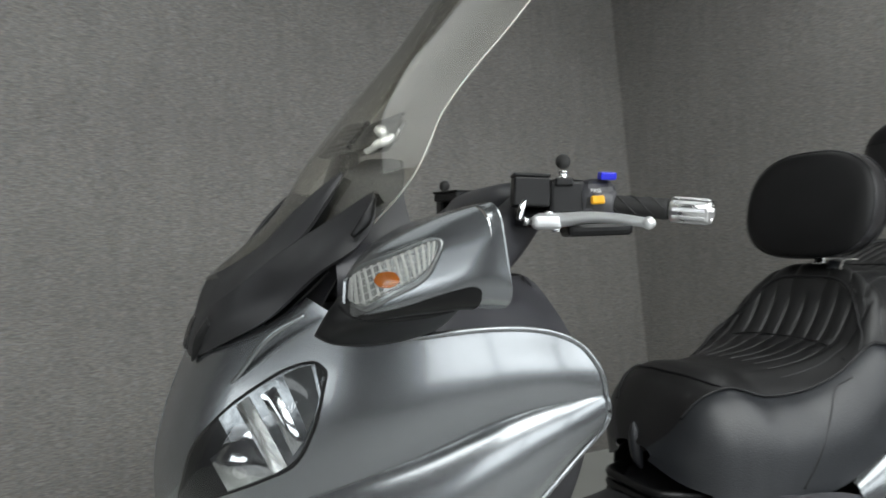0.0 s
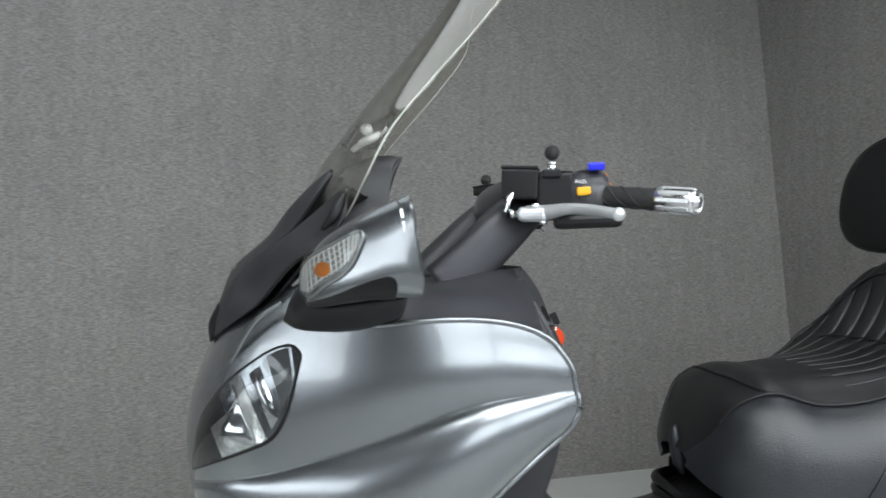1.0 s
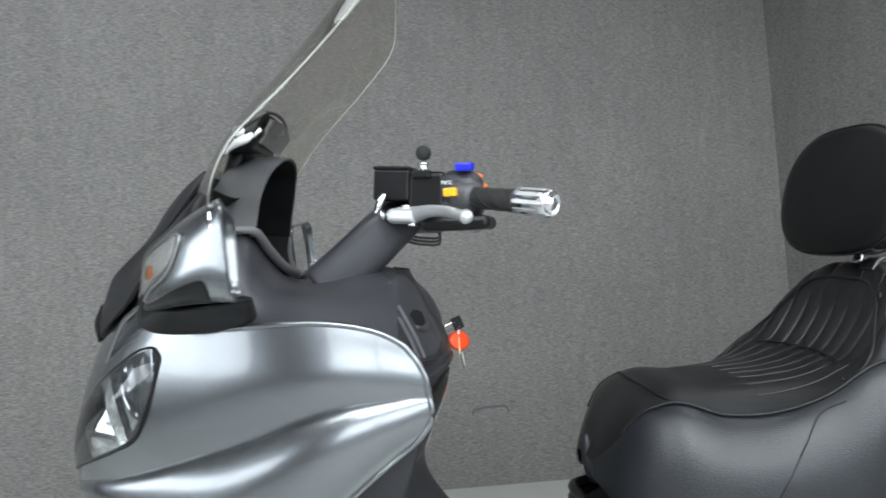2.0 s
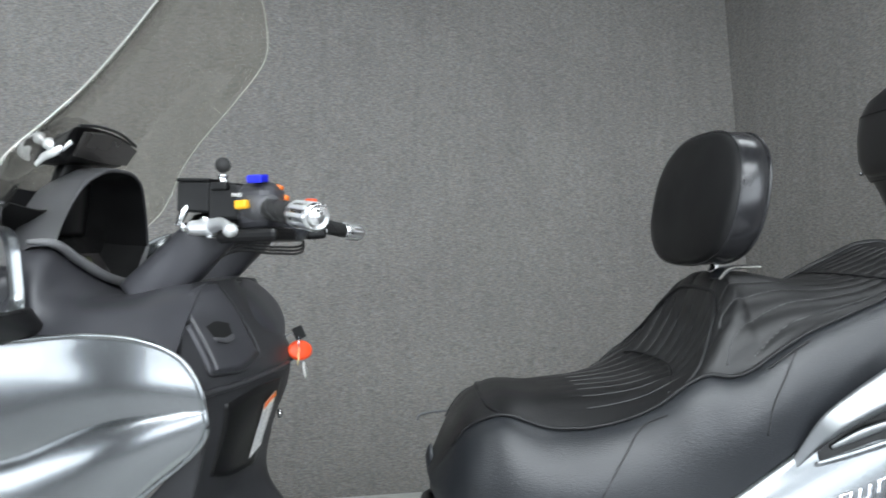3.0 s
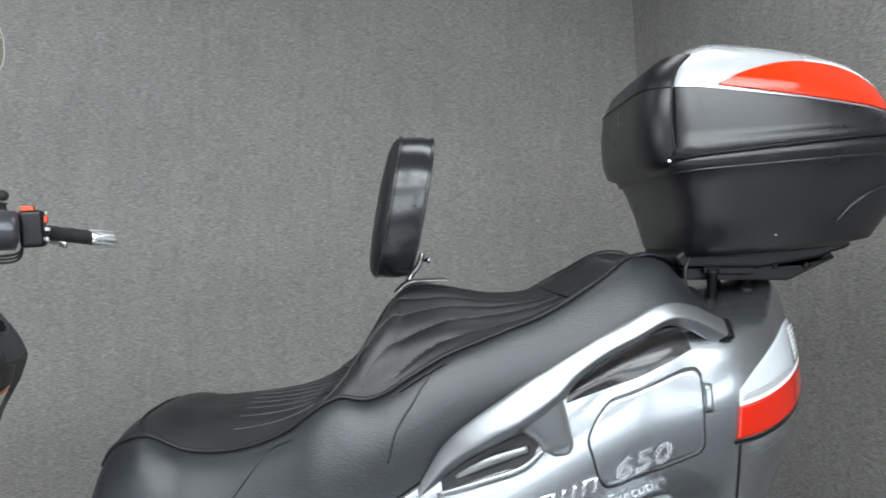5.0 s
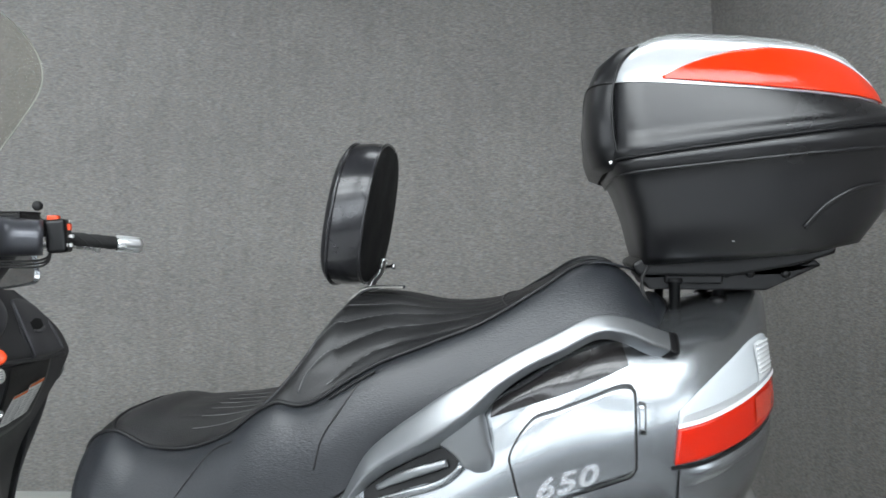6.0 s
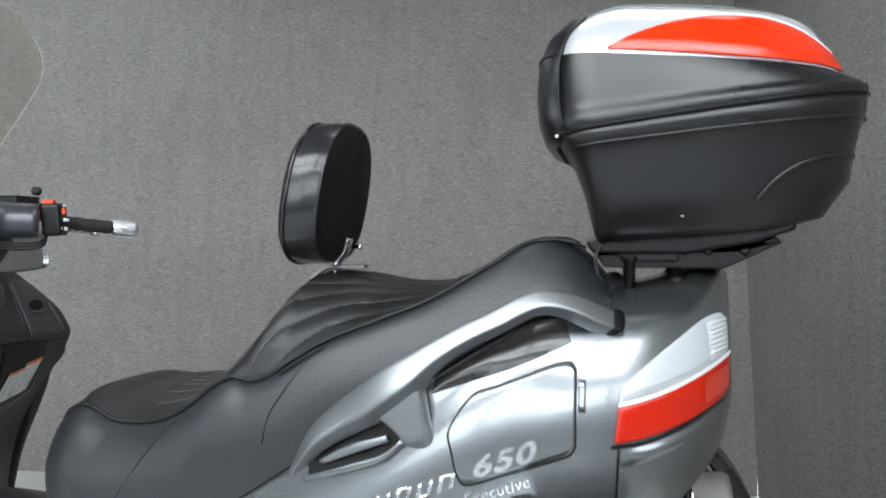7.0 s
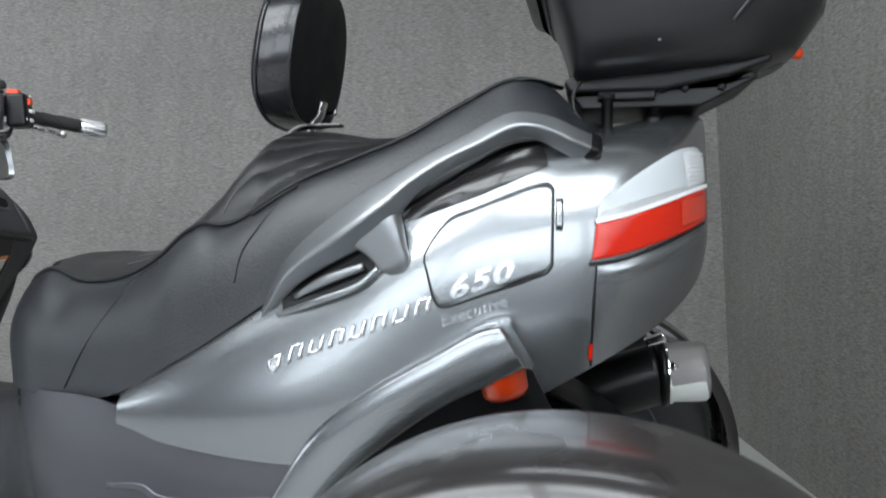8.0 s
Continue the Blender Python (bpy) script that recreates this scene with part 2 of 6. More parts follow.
def part(name, me, mat, parent, label="", thick=0.0, bevel=0.0, offset=-1.0):
    """Links a mesh as one object under a thing or a part; meshes lie in world places."""
    ob = new(name, me)
    me.materials.append(mat)
    ob.parent = parent
    if parent is not None and parent.type == "EMPTY":
        ob.matrix_parent_inverse = Matrix.Translation(-parent.location)
    if thick:
        s = ob.modifiers.new("thickness", "SOLIDIFY")
        s.thickness, s.offset = thick, offset
        e = ob.modifiers.new("crisp_rim", "EDGE_SPLIT")
        e.split_angle = radians(48)
    if bevel:
        b = ob.modifiers.new("edge", "BEVEL")
        b.width, b.segments, b.limit_method, b.angle_limit = bevel, 2, "ANGLE", radians(40)
    if label:
        tagged(ob, label)
    return ob


def thing(name, place, label, category, group="", kind=""):
    e = new(name)
    e.location = place
    e.empty_display_size = 0.1
    return tagged(e, label, category, group, kind)


def box(size, m, bevel=0.004, segments=2):
    bm = bmesh.new()
    bmesh.ops.create_cube(bm, size=1.0)
    bmesh.ops.scale(bm, vec=size, verts=bm.verts)
    if bevel:
        bmesh.ops.bevel(bm, geom=bm.edges[:], offset=bevel, segments=segments, affect="EDGES", profile=0.5)
    bmesh.ops.transform(bm, matrix=m, verts=bm.verts)
    return bm_mesh("box", bm, smooth=False)


def tube(path, radii, n=None, seg=14, flat=1.0, up=(0, 0, 1), power=2.0, turn=0.0):
    """A closed round or oval bar along a smooth path; radii is one number or one for each point; flat: width over height."""
    k = len(path)
    radii = [radii] * k if isinstance(radii, (int, float)) else radii
    n = n or max(2, 8 * (k - 1))
    c = spline(np.column_stack([np.array(path, float), np.array(radii, float)]), n) if k > 2 else np.column_stack(
        [np.linspace(path[0], path[1], n), np.linspace(radii[0], radii[1], n)])
    p, r = c[:, :3], np.maximum(c[:, 3], 1e-4)
    t = np.gradient(p, axis=0)
    t /= np.linalg.norm(t, axis=1)[:, None]
    side = np.cross(t, np.array(up, float))
    side /= np.maximum(np.linalg.norm(side, axis=1), 1e-6)[:, None]
    top = np.cross(side, t)
    a = np.linspace(0, 2 * math.pi, seg, endpoint=False)
    ca, sa = (np.sign(f) * np.abs(f) ** (2 / power) for f in (np.cos(a), np.sin(a)))
    ca = ca * flat
    ca, sa = ca * math.cos(turn) - sa * math.sin(turn), ca * math.sin(turn) + sa * math.cos(turn)
    g = p[:, None] + r[:, None, None] * (ca[None, :, None] * side[:, None] + sa[None, :, None] * top[:, None])
    return grid_mesh("tube", g, wrap=True, cap=True)


def turned(profile, m, seg=28):
    """A turned body about the local z axis: profile of (radius, height), placed by m."""
    a = np.linspace(0, 2 * math.pi, seg, endpoint=False)
    g = np.array([[(max(r, 1e-4) * math.cos(q), max(r, 1e-4) * math.sin(q), h) for q in a] for r, h in profile])
    me = grid_mesh("turned", g, wrap=True, cap=True)
    me.transform(m)
    return me


def along(a, b):
    """A pose at a whose z axis points to b."""
    d = Vector(b) - Vector(a)
    return Matrix.Translation(a) @ d.to_track_quat("Z", "Y").to_matrix().to_4x4()


def prism(outline, y0, y1, bevel=0.003, smooth=False):
    """A plate: an outline in x and z, thick from y0 to y1."""
    bm = bmesh.new()
    f = bm.faces.new([bm.verts.new((x, y0, z)) for x, z in outline])
    r = bmesh.ops.extrude_face_region(bm, geom=[f])
    bmesh.ops.translate(bm, vec=(0, y1 - y0, 0), verts=[v for v in r["geom"] if isinstance(v, bmesh.types.BMVert)])
    bmesh.ops.recalc_face_normals(bm, faces=bm.faces)
    if bevel:
        bmesh.ops.bevel(bm, geom=[e for e in bm.edges if len(e.link_faces) == 2 and e.calc_face_angle(0) > 0.6], offset=bevel, segments=2, affect="EDGES", profile=0.5)
    return bm_mesh("prism", bm, smooth)


def tree(*meshes):
    """A search tree over meshes, to lay things on a surface."""
    v, f = [], []
    for me in meshes:
        k = len(v)
        v += [p.co.copy() for p in me.vertices]
        f += [[k + i for i in q.vertices] for q in me.polygons]
    return BVHTree.FromPolygons(v, f)


def laid(bvh, upper, lower, nu=24, nv=10, lift=0.002, axis="y", start=-0.5, depth=0.0, bulge=0.0):
    """A patch that lies on a surface: bounded by an upper and a lower curve in (x, z) seen along y, or in (y, z) seen along x."""
    a, b = spline(upper, nu), spline(lower, nu)
    g = np.empty((nv, nu, 3))
    last = None
    for r in range(nv):
        for c in range(nu):
            u, z = a[c] + (b[c] - a[c]) * r / (nv - 1)
            o, w = (Vector((u, start, z)), Vector((0, 1, 0))) if axis == "y" else (Vector((start, u, z)), Vector((-1, 0, 0)))
            hit = bvh.ray_cast(o, w)
            if hit[0] is not None:
                nrm = hit[1] if hit[1].dot(w) < 0 else -hit[1]
                q = hit[0] + nrm * (lift + bulge * math.sin(math.pi * r / (nv - 1)) * math.sin(math.pi * c / (nu - 1)))
                last = q
            else:
                q = bvh.find_nearest(last if last is not None else o + w * 1.2)[0].copy()
                if axis == "y":
                    q = bvh.find_nearest(Vector((u, q.y, z)))[0].copy()
                else:
                    q = bvh.find_nearest(Vector((q.x, u, z)))[0].copy()
            g[r, c] = q
    if depth:
        back = g.copy()
        k = 1 if axis == "y" else 0
        back[..., k] += depth if axis == "y" else -depth
        loop = lambda q: np.concatenate([q[0, :], q[1:, -1], q[-1, -2::-1], q[-2:0:-1, 0]])
        nv_, nu_ = nv, nu
        verts = np.concatenate([g.reshape(-1, 3), loop(back)])
        faces = [(r * nu_ + c, r * nu_ + c + 1, (r + 1) * nu_ + c + 1, (r + 1) * nu_ + c) for r in range(nv_ - 1) for c in range(nu_ - 1)]
        idx = np.arange(nv_ * nu_).reshape(nv_, nu_)
        ring = loop(idx[..., None])[:, 0]
        k0 = nv_ * nu_
        m_ = len(ring)
        faces += [(int(ring[i]), int(ring[(i + 1) % m_]), k0 + (i + 1) % m_, k0 + i) for i in range(m_)]
        return mesh_of("laid", verts, faces)
    return grid_mesh("laid", g)


def flip(points):
    """The same points on the scooter's other side."""
    return [(x, 2 * YC - y, z) for x, y, z in points]


def mirrored(me):
    m2 = me.copy()
    m2.transform(Matrix.Translation((0, 2 * YC, 0)) @ Matrix.Diagonal((1, -1, 1, 1)))
    m2.flip_normals()
    m2.materials.clear()
    return m2


def rounded(corners, r=0.01, n=5):
    """A closed outline with its corners rounded."""
    out = []
    k = len(corners)
    for i in range(k):
        a, b, c = (np.array(corners[j % k], float) for j in (i - 1, i, i + 1))
        ra = min(r, np.linalg.norm(a - b) * 0.45)
        rc = min(r, np.linalg.norm(c - b) * 0.45)
        p, q = b + (a - b) / np.linalg.norm(a - b) * ra, b + (c - b) / np.linalg.norm(c - b) * rc
        for s in np.linspace(0, 1, n):
            out.append(tuple((1 - s) ** 2 * p + 2 * s * (1 - s) * b + s * s * q))
    return out


def boxy(corners, r, n=7, m=8):
    """A closed four-cornered ring with rounded corners."""
    out = []
    arcs = rounded(corners, r, n)
    k = len(corners)
    for i in range(k):
        a = arcs[i * n:(i + 1) * n]
        e, f = np.array(a[-1]), np.array(arcs[((i + 1) % k) * n])
        out += [np.array(v) for v in a] + [e + (f - e) * q / (m + 1) for q in range(1, m + 1)]
    return np.array(out)


def ring(pts, n=36):
    """A closed smooth ring through points."""
    q = spline(list(pts) * 3, n * 3 + 1)
    return q[n:2 * n]


# ---- the setting ----
def wall_y(x, z):
    return 2.82 + 0.15 * x + 0.115 * z


def quad_wall(name, corners, thick, mat, label, back):
    """A wall slab from four corners, thickened away from the room along back."""
    v = [Vector(c) for c in corners] + [Vector(c) + Vector(back) * thick for c in corners]
    faces = [(0, 1, 2, 3), (7, 6, 5, 4)] + [(i, i + 4, (i + 1) % 4 + 4, (i + 1) % 4) for i in range(4)]
    ob = new(name, mesh_of(name, v, faces, smooth=False))
    ob.data.materials.append(mat)
    return tagged(ob, label, "wall", kind="structure")


CX, CY = 2.70, 3.23  # the corner at the floor
TOP = CEILING
quad_wall("wall_north", [(-3.2, wall_y(-3.2, -0.02), -0.02), (CX, wall_y(CX, -0.02), -0.02), (CX, wall_y(CX, TOP), TOP), (-3.2, wall_y(-3.2, TOP), TOP)],
          0.08, WALLCLOTH, "grey woven cloth partition wall behind the scooter", (0, 1, 0))
YE = -0.1  # where the cloth partition beside the tail ends
EX = lambda y, z: CX + 0.003 + (wall_y(CX, 0) - y) * 0.166 - 0.018 * z
quad_wall("wall_east", [(EX(wall_y(CX, -0.02), -0.02), wall_y(CX, -0.02), -0.02), (EX(YE, -0.02), YE, -0.02), (EX(YE, TOP), YE, TOP), (EX(wall_y(CX, TOP), TOP), wall_y(CX, TOP), TOP)],
          0.08, WALLCLOTH, "grey woven cloth partition wall beside the tail", (1, 0, 0))


def window_wall(name, a, b, u0, u1, z0, z1, back):
    """A plain wall from a to b in plan, with a wide window opening from share u0 to u1 of its length and z0 to z1 in height."""
    a, b = Vector((*a, 0)), Vector((*b, 0))
    at = lambda u, z: tuple(a + (b - a) * u + Vector((0, 0, z)))
    for tag, p0, p1, q0, q1 in (("low", 0, 1, -0.02, z0), ("high", 0, 1, z1, TOP), ("near", 0, u0, z0, z1), ("far", u1, 1, z0, z1)):
        quad_wall(name + "_" + tag, [at(p0, q0), at(p1, q0), at(p1, q1), at(p0, q1)], 0.1, WALLDARK, "plain grey painted wall", back)
    w = new("window_" + name[5:])
    mid = a + (b - a) * ((u0 + u1) / 2)
    w.location = (mid.x, mid.y, z0)
    tagged(w, "unseen window band in a pale frame, added for daylight and reflections", "window", kind="structure")
    ang = math.degrees(math.atan2((b - a).y, (b - a).x))
    ln = (b - a).length
    off = Vector(back) * 0.05
    for u, z, lx, lz in (((u0 + u1) / 2, z0 + 0.025, ln * (u1 - u0), 0.05), ((u0 + u1) / 2, z1 - 0.025, ln * (u1 - u0), 0.05), *[(u0 + (u1 - u0) * k / 3, (z0 + z1) / 2, 0.05, z1 - z0 - 0.1) for k in range(4)]):
        part("window_frame", box((lx, 0.06, lz), Matrix.Translation(Vector(at(u, z)) + off) @ pose(0, 0, 0, 0, 0, ang), 0.004), HOUSING, w)


XE = EX(YE, 0)
# unseen windows, added and sized for daylight and reflections in the silver paint
window_wall("wall_bay_east", (XE + 0.06, YE - 0.002), (XE + 0.6, -4.0), 0.06, 0.94, 1.22, 2.75, (1, 0, 0))
window_wall("wall_south", (XE + 0.62, -4.0), (0.8, -4.0), 0.08, 0.98, 1.20, 2.75, (0, -1, 0))
window_wall("wall_south_west", (0.798, -4.0), (-3.2, -4.0), 0.03, 0.50, 1.05, 2.75, (0, -1, 0))
window_wall("wall_west", (-3.2, -4.0), (-3.2, 2.2), 0.25, 0.86, 0.90, 1.72, (-1, 0, 0))
quad_wall("wall_west_corner", [(-3.2, 2.202, -0.02), (-3.2, 2.9, -0.02), (-3.2, 2.9, TOP), (-3.2, 2.202, TOP)], 0.1, WALLDARK, "plain grey painted wall", (-1, 0, 0))


def wall_mark(pts, r):
    part("scuff_mark", tube([(x, wall_y(x, z) - 0.001, z) for x, z in pts], r, n=30, seg=6, flat=0.5), INK, bpy.data.objects["wall_north"])


wall_mark([(0.98, 0.315), (0.985, 0.335), (1.02, 0.345), (1.10, 0.35), (1.14, 0.345), (1.15, 0.325)], 0.006)
wall_mark([(1.155, 0.37), (1.18, 0.365)], 0.005)


def slab(name, z0, z1, y0, y1, mat, label, kind_):
    ob = new(name, box((8.2, y1 - y0, z1 - z0), pose(0.6, (y0 + y1) / 2, (z0 + z1) / 2), 0))
    ob.data.materials.append(mat)
    return tagged(ob, label, kind_, kind="structure")


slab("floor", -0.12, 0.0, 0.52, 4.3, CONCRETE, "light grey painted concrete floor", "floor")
# unseen outer floor, made darker to darken the reflections in the silver
slab("floor_outer", -0.12, 0.0, -4.3, 0.517, DARKFLOOR, "unseen floor outside the bay, made darker for the reflections", "floor")
slab("ceiling", CEILING, CEILING + 0.1, -4.3, 4.3, WALLDARK, "dark grey painted ceiling", "ceiling")


def ceiling_light(x, y, lx, ly, bright):
    e = thing("ceiling_light", (x, y, CEILING), "white surface-mounted ceiling light with a lit diffuser", "lamp", "ceiling lights")
    part("housing", box((lx + 0.06, ly + 0.06, 0.05), pose(x, y, CEILING - 0.026), 0.006), HOUSING, e)
    part("diffuser", box((lx, ly, 0.03), pose(x, y, CEILING - 0.07), 0.004), glow("lamp_diffuser", (0.93, 0.99, 1.02), bright), e)


for spec in LAMPS:
    ceiling_light(*spec)

# ---- the scooter ----
scooter = thing("motor_scooter", (1.3, YC, 0.0), "silver-grey touring scooter with black leather seat and added side wheels", "scooter")


def N(x, d, z):
    return (x, YC - d, z)


def both(name, me, mat, parent, label="", **kw):
    m2 = mirrored(me)
    a = part(name, me, mat, parent, label, **kw)
    b = part(name, m2, mat, parent, label, **kw)
    return a, b


def far_shift(y):
    """The machine leans a little on its stand and the front is turned: forward and down on the far side."""
    k = max(0.0, (y - YC) / 0.36)
    return -0.055 * k, -0.033 * k


def narrow(me):
    for v in me.vertices:
        dx, dz = far_shift(v.co.y)
        v.co.x += dx
        v.co.z += dz
    return me


def both_narrow(name, me, mat, parent, label="", **kw):
    part(name, me, mat, parent, label, **kw)
    part(name, narrow(mirrored(me)), mat, parent, label, **kw)


# front body shell, upper: from the nose round to the panel's rear edge, above the fold
FOLD = [N(0.016, 0, 0.66), N(0.047, 0.12, 0.685), N(0.108, 0.2, 0.711), N(0.19, 0.25, 0.734), N(0.285, 0.296, 0.773), N(0.362, 0.320, 0.799), N(0.428, 0.341, 0.83),
        N(0.502, 0.3605, 0.862), N(0.57, 0.3695, 0.872), N(0.646, 0.3665, 0.876)]
TOPLINE = [N(0.115, 0, 1.06), N(0.135, 0.1, 1.06), N(0.19, 0.19, 1.05), N(0.245, 0.265, 1.005), N(0.311, 0.303, 0.968), N(0.378, 0.329, 0.977), N(0.461, 0.349, 0.985), N(0.528, 0.357, 0.982), N(0.579, 0.360, 0.972), N(0.606, 0.360, 0.955)]
LOWLINE = [N(0.11, 0, 0.47), N(0.15, 0.12, 0.475), N(0.2, 0.205, 0.48), N(0.27, 0.265, 0.50), N(0.34, 0.32, 0.55), N(0.42, 0.345, 0.62), N(0.49, 0.362, 0.69), N(0.545, 0.366, 0.742), N(0.592, 0.366, 0.783), N(0.614, 0.360, 0.798)]
SWELL_UP = [0.034, 0.031, 0.022, 0.015, 0.012, 0.012, 0.012, 0.011, 0.008, 0.003]
SWELL_LOW = [0.012, 0.016, 0.022, 0.028, 0.030, 0.030, 0.028, 0.025, 0.018, 0.006]


def faired(a, rounds):
    """A grid made even lengthwise, its first and last columns kept."""
    a = a.copy()
    for _ in range(rounds):
        a[:, 1:-1] = 0.5 * a[:, 1:-1] + 0.25 * (a[:, :-2] + a[:, 2:])
    return a


def swelled(upper, lower, swell, nu, nv, peak, end):
    """A panel between two edge lines that swells outwards, most at the share peak of its height."""
    a, b, k = spline(upper, nu), spline(lower, nu), spline([(0.0, q) for q in swell], nu, np.linspace(0, 1, len(swell)))[:, 1]
    run = np.gradient((a + b) / 2, axis=0)
    out = np.stack([run[:, 1], -run[:, 0], 0 * run[:, 0]], 1)
    out /= np.linalg.norm(out, axis=1)[:, None]
    rows_ = []
    for v in np.linspace(0, 1, nv):
        q = peak / (1 - peak)
        rows_.append(a + (b - a) * v + out * (k * v ** q * (1 - v) / (peak ** q * (1 - peak)))[:, None])
        rows_[-1][:, 0] += end * math.sin(math.pi * v) * np.clip((np.linspace(0, 1, nu) - 0.8) / 0.2, 0, 1) ** 2
    return faired(np.array(rows_), 30)


g = swelled(TOPLINE, FOLD, SWELL_UP, 70, 40, 0.60, 0.010)
front_left = grid_mesh("panel", g)
front_bvh = tree(front_left)

# lower flank: a band that rolls out below the fold and turns under
lower_g = swelled(FOLD, LOWLINE, SWELL_LOW, 70, 30, 0.42, 0.016)
lower_g[0] = g[-1]
whole = grid_mesh("panel", np.concatenate([g, lower_g[1:]]))
if sum((f.normal * f.area).dot(f.center - Vector((0.5, YC, 0.8))) for f in whole.polygons) < 0:
    whole.flip_normals()
other = narrow(mirrored(whole))
for me in (whole, other):  # the fold is crisp along the flank and fades towards the rear end
    flags = me.attributes.new("sharp_edge", "BOOLEAN", "EDGE")
    for e in me.edges:
        a, b = e.vertices
        flags.data[e.index].value = a // 70 == 39 and b // 70 == 39 and min(a, b) % 70 < 56
    part("front_side_panel", me, SILVER, scooter, thick=0.004)
both_narrow("panel_fold", tube([tuple(v) for v in g[-1, 1:54:4]], [0.0016] * 10 + [0.0012, 0.0008, 0.0005, 0.0002], n=120, seg=8), SILVER, scooter)
# rolled bright edge along the panel's top and round its rear end
edge_run = [tuple(v) for v in g[0, 30:-3:3]] + [tuple(v) for v in g[3:-1:3, -1]] + [tuple(v) for v in lower_g[1:-2:3, -1]] + [tuple(v) for v in lower_g[-1, -3:8:-3]]
both_narrow("panel_edge", tube(edge_run, 0.0046, n=220, seg=10), SILVER, scooter)

# dark inner panel that closes the front behind the lower flank
inner_rows = [
    [N(0.64, 0.345, 0.86), N(0.60, 0.345, 0.79), N(0.52, 0.33, 0.70), N(0.44, 0.31, 0.61), N(0.38, 0.28, 0.52)],
    [N(0.645, 0.335, 0.85), N(0.62, 0.33, 0.74), N(0.57, 0.31, 0.62), N(0.52, 0.28, 0.5), N(0.47, 0.25, 0.40)],
    [N(0.62, 0.30, 0.80), N(0.60, 0.29, 0.68), N(0.58, 0.27, 0.55), N(0.56, 0.25, 0.42), N(0.54, 0.23, 0.34)],
]
both_narrow("inner_side_panel", grid_mesh("panel", sheet(inner_rows, 24, 12)), DARK, scooter, thick=0.004)

# the rear face of the leg shield
shield_rows = []
for z, pts in (
    (1.055, ((0.22, 0.585), (0.12, 0.625), (0, 0.60))),
    (1.01, ((0.278, 0.592), (0.15, 0.645), (0, 0.645))),
    (0.95, ((0.335, 0.602), (0.2, 0.656), (0, 0.690))),
    (0.915, ((0.346, 0.612), (0.2, 0.672), (0, 0.706))),
    (0.895, ((0.350, 0.616), (0.2, 0.676), (0, 0.710))),
    (0.885, ((0.347, 0.617), (0.2, 0.674), (0, 0.708))),
    (0.84, ((0.325, 0.617), (0.2, 0.668), (0, 0.700))),
    (0.75, ((0.278, 0.602), (0.18, 0.640), (0, 0.670))),
    (0.66, ((0.235, 0.585), (0.15, 0.610), (0, 0.665))),
    (0.55, ((0.21, 0.575), (0.14, 0.620), (0, 0.745))),
    (0.40, ((0.20, 0.57), (0.13, 0.645), (0, 0.84))),
):
    half = [N(x, d, z) for d, x in pts]
    shield_rows.append(half + flip(half[::-1])[1:])
shield = narrow(grid_mesh("panel", sheet(shield_rows, 60, 60)))
for v in shield.vertices:  # the shield's far edge laps over the side panel
    k = max(0.0, (v.co.y - YC) / 0.343)
    v.co.x += 0.044 * k * k
    v.co.y += 0.026 * k * k
shield_bvh = tree(shield)
part("leg_shield", shield, DARK, scooter, thick=0.004)

# dash top: dark shelf between the side panels, falling from the instrument hood to the pockets
dash_rows = []
for x, pts in (
    (0.25, ((0.27, 1.00), (0.272, 1.06), (0.245, 1.105), (0, 1.08))),
    (0.33, ((0.31, 0.972), (0.300, 1.040), (0.256, 1.105), (0, 1.05))),
    (0.365, ((0.320, 0.978), (0.298, 1.045), (0.244, 1.108), (0, 1.03))),
    (0.385, ((0.325, 0.980), (0.288, 1.034), (0.165, 1.070), (0, 1.03))),
    (0.41, ((0.330, 0.983), (0.285, 1.022), (0.12, 1.036), (0, 1.030))),
    (0.47, ((0.338, 0.986), (0.305, 1.016), (0.20, 1.032), (0, 1.030))),
    (0.54, ((0.345, 0.980), (0.31, 1.012), (0.22, 1.044), (0, 1.035))),
    (0.60, ((0.352, 0.958), (0.30, 1.0), (0.21, 1.05), (0, 1.03))),
):
    half = [N(x, d, z) for d, z in pts]
    dash_rows.append(half + flip(half[::-1])[1:])
dash = narrow(grid_mesh("panel", sheet(dash_rows, 60, 60)))
part("dash_panel", dash, DASH, scooter, thick=0.004)

rim_run = [(0.345, 0.975, 1.122), (0.372, 1.000, 1.120), (0.386, 1.057, 1.092), (0.402, 1.124, 1.061), (0.416, 1.215, 1.043), (0.396, 1.290, 1.053), (0.382, 1.350, 1.080), (0.376, 1.392, 1.112)]
part("cockpit_rim", tube(rim_run, [0.004, 0.007, 0.0085, 0.0085, 0.008, 0.007, 0.006, 0.004], n=80, seg=12), material("rim_grey_plastic", (0.15, 0.15, 0.155), 0.4, 0.1, 0.1, 6, 0.05, 900), scooter)


# instrument hood: a moulded binnacle whose mouth leans back and is closed below by a curved rim
MOUTH = [(0.369, 1.004, 1.112), (0.369, 1.022, 1.140), (0.371, 1.046, 1.170), (0.386, 1.082, 1.222), (0.402, 1.128, 1.248), (0.407, 1.185, 1.254), (0.407, 1.240, 1.251), (0.402, 1.290, 1.234), (0.394, 1.328, 1.200), (0.382, 1.372, 1.150), (0.376, 1.392, 1.112)]
hood_rings = [spline(MOUTH, 60)]
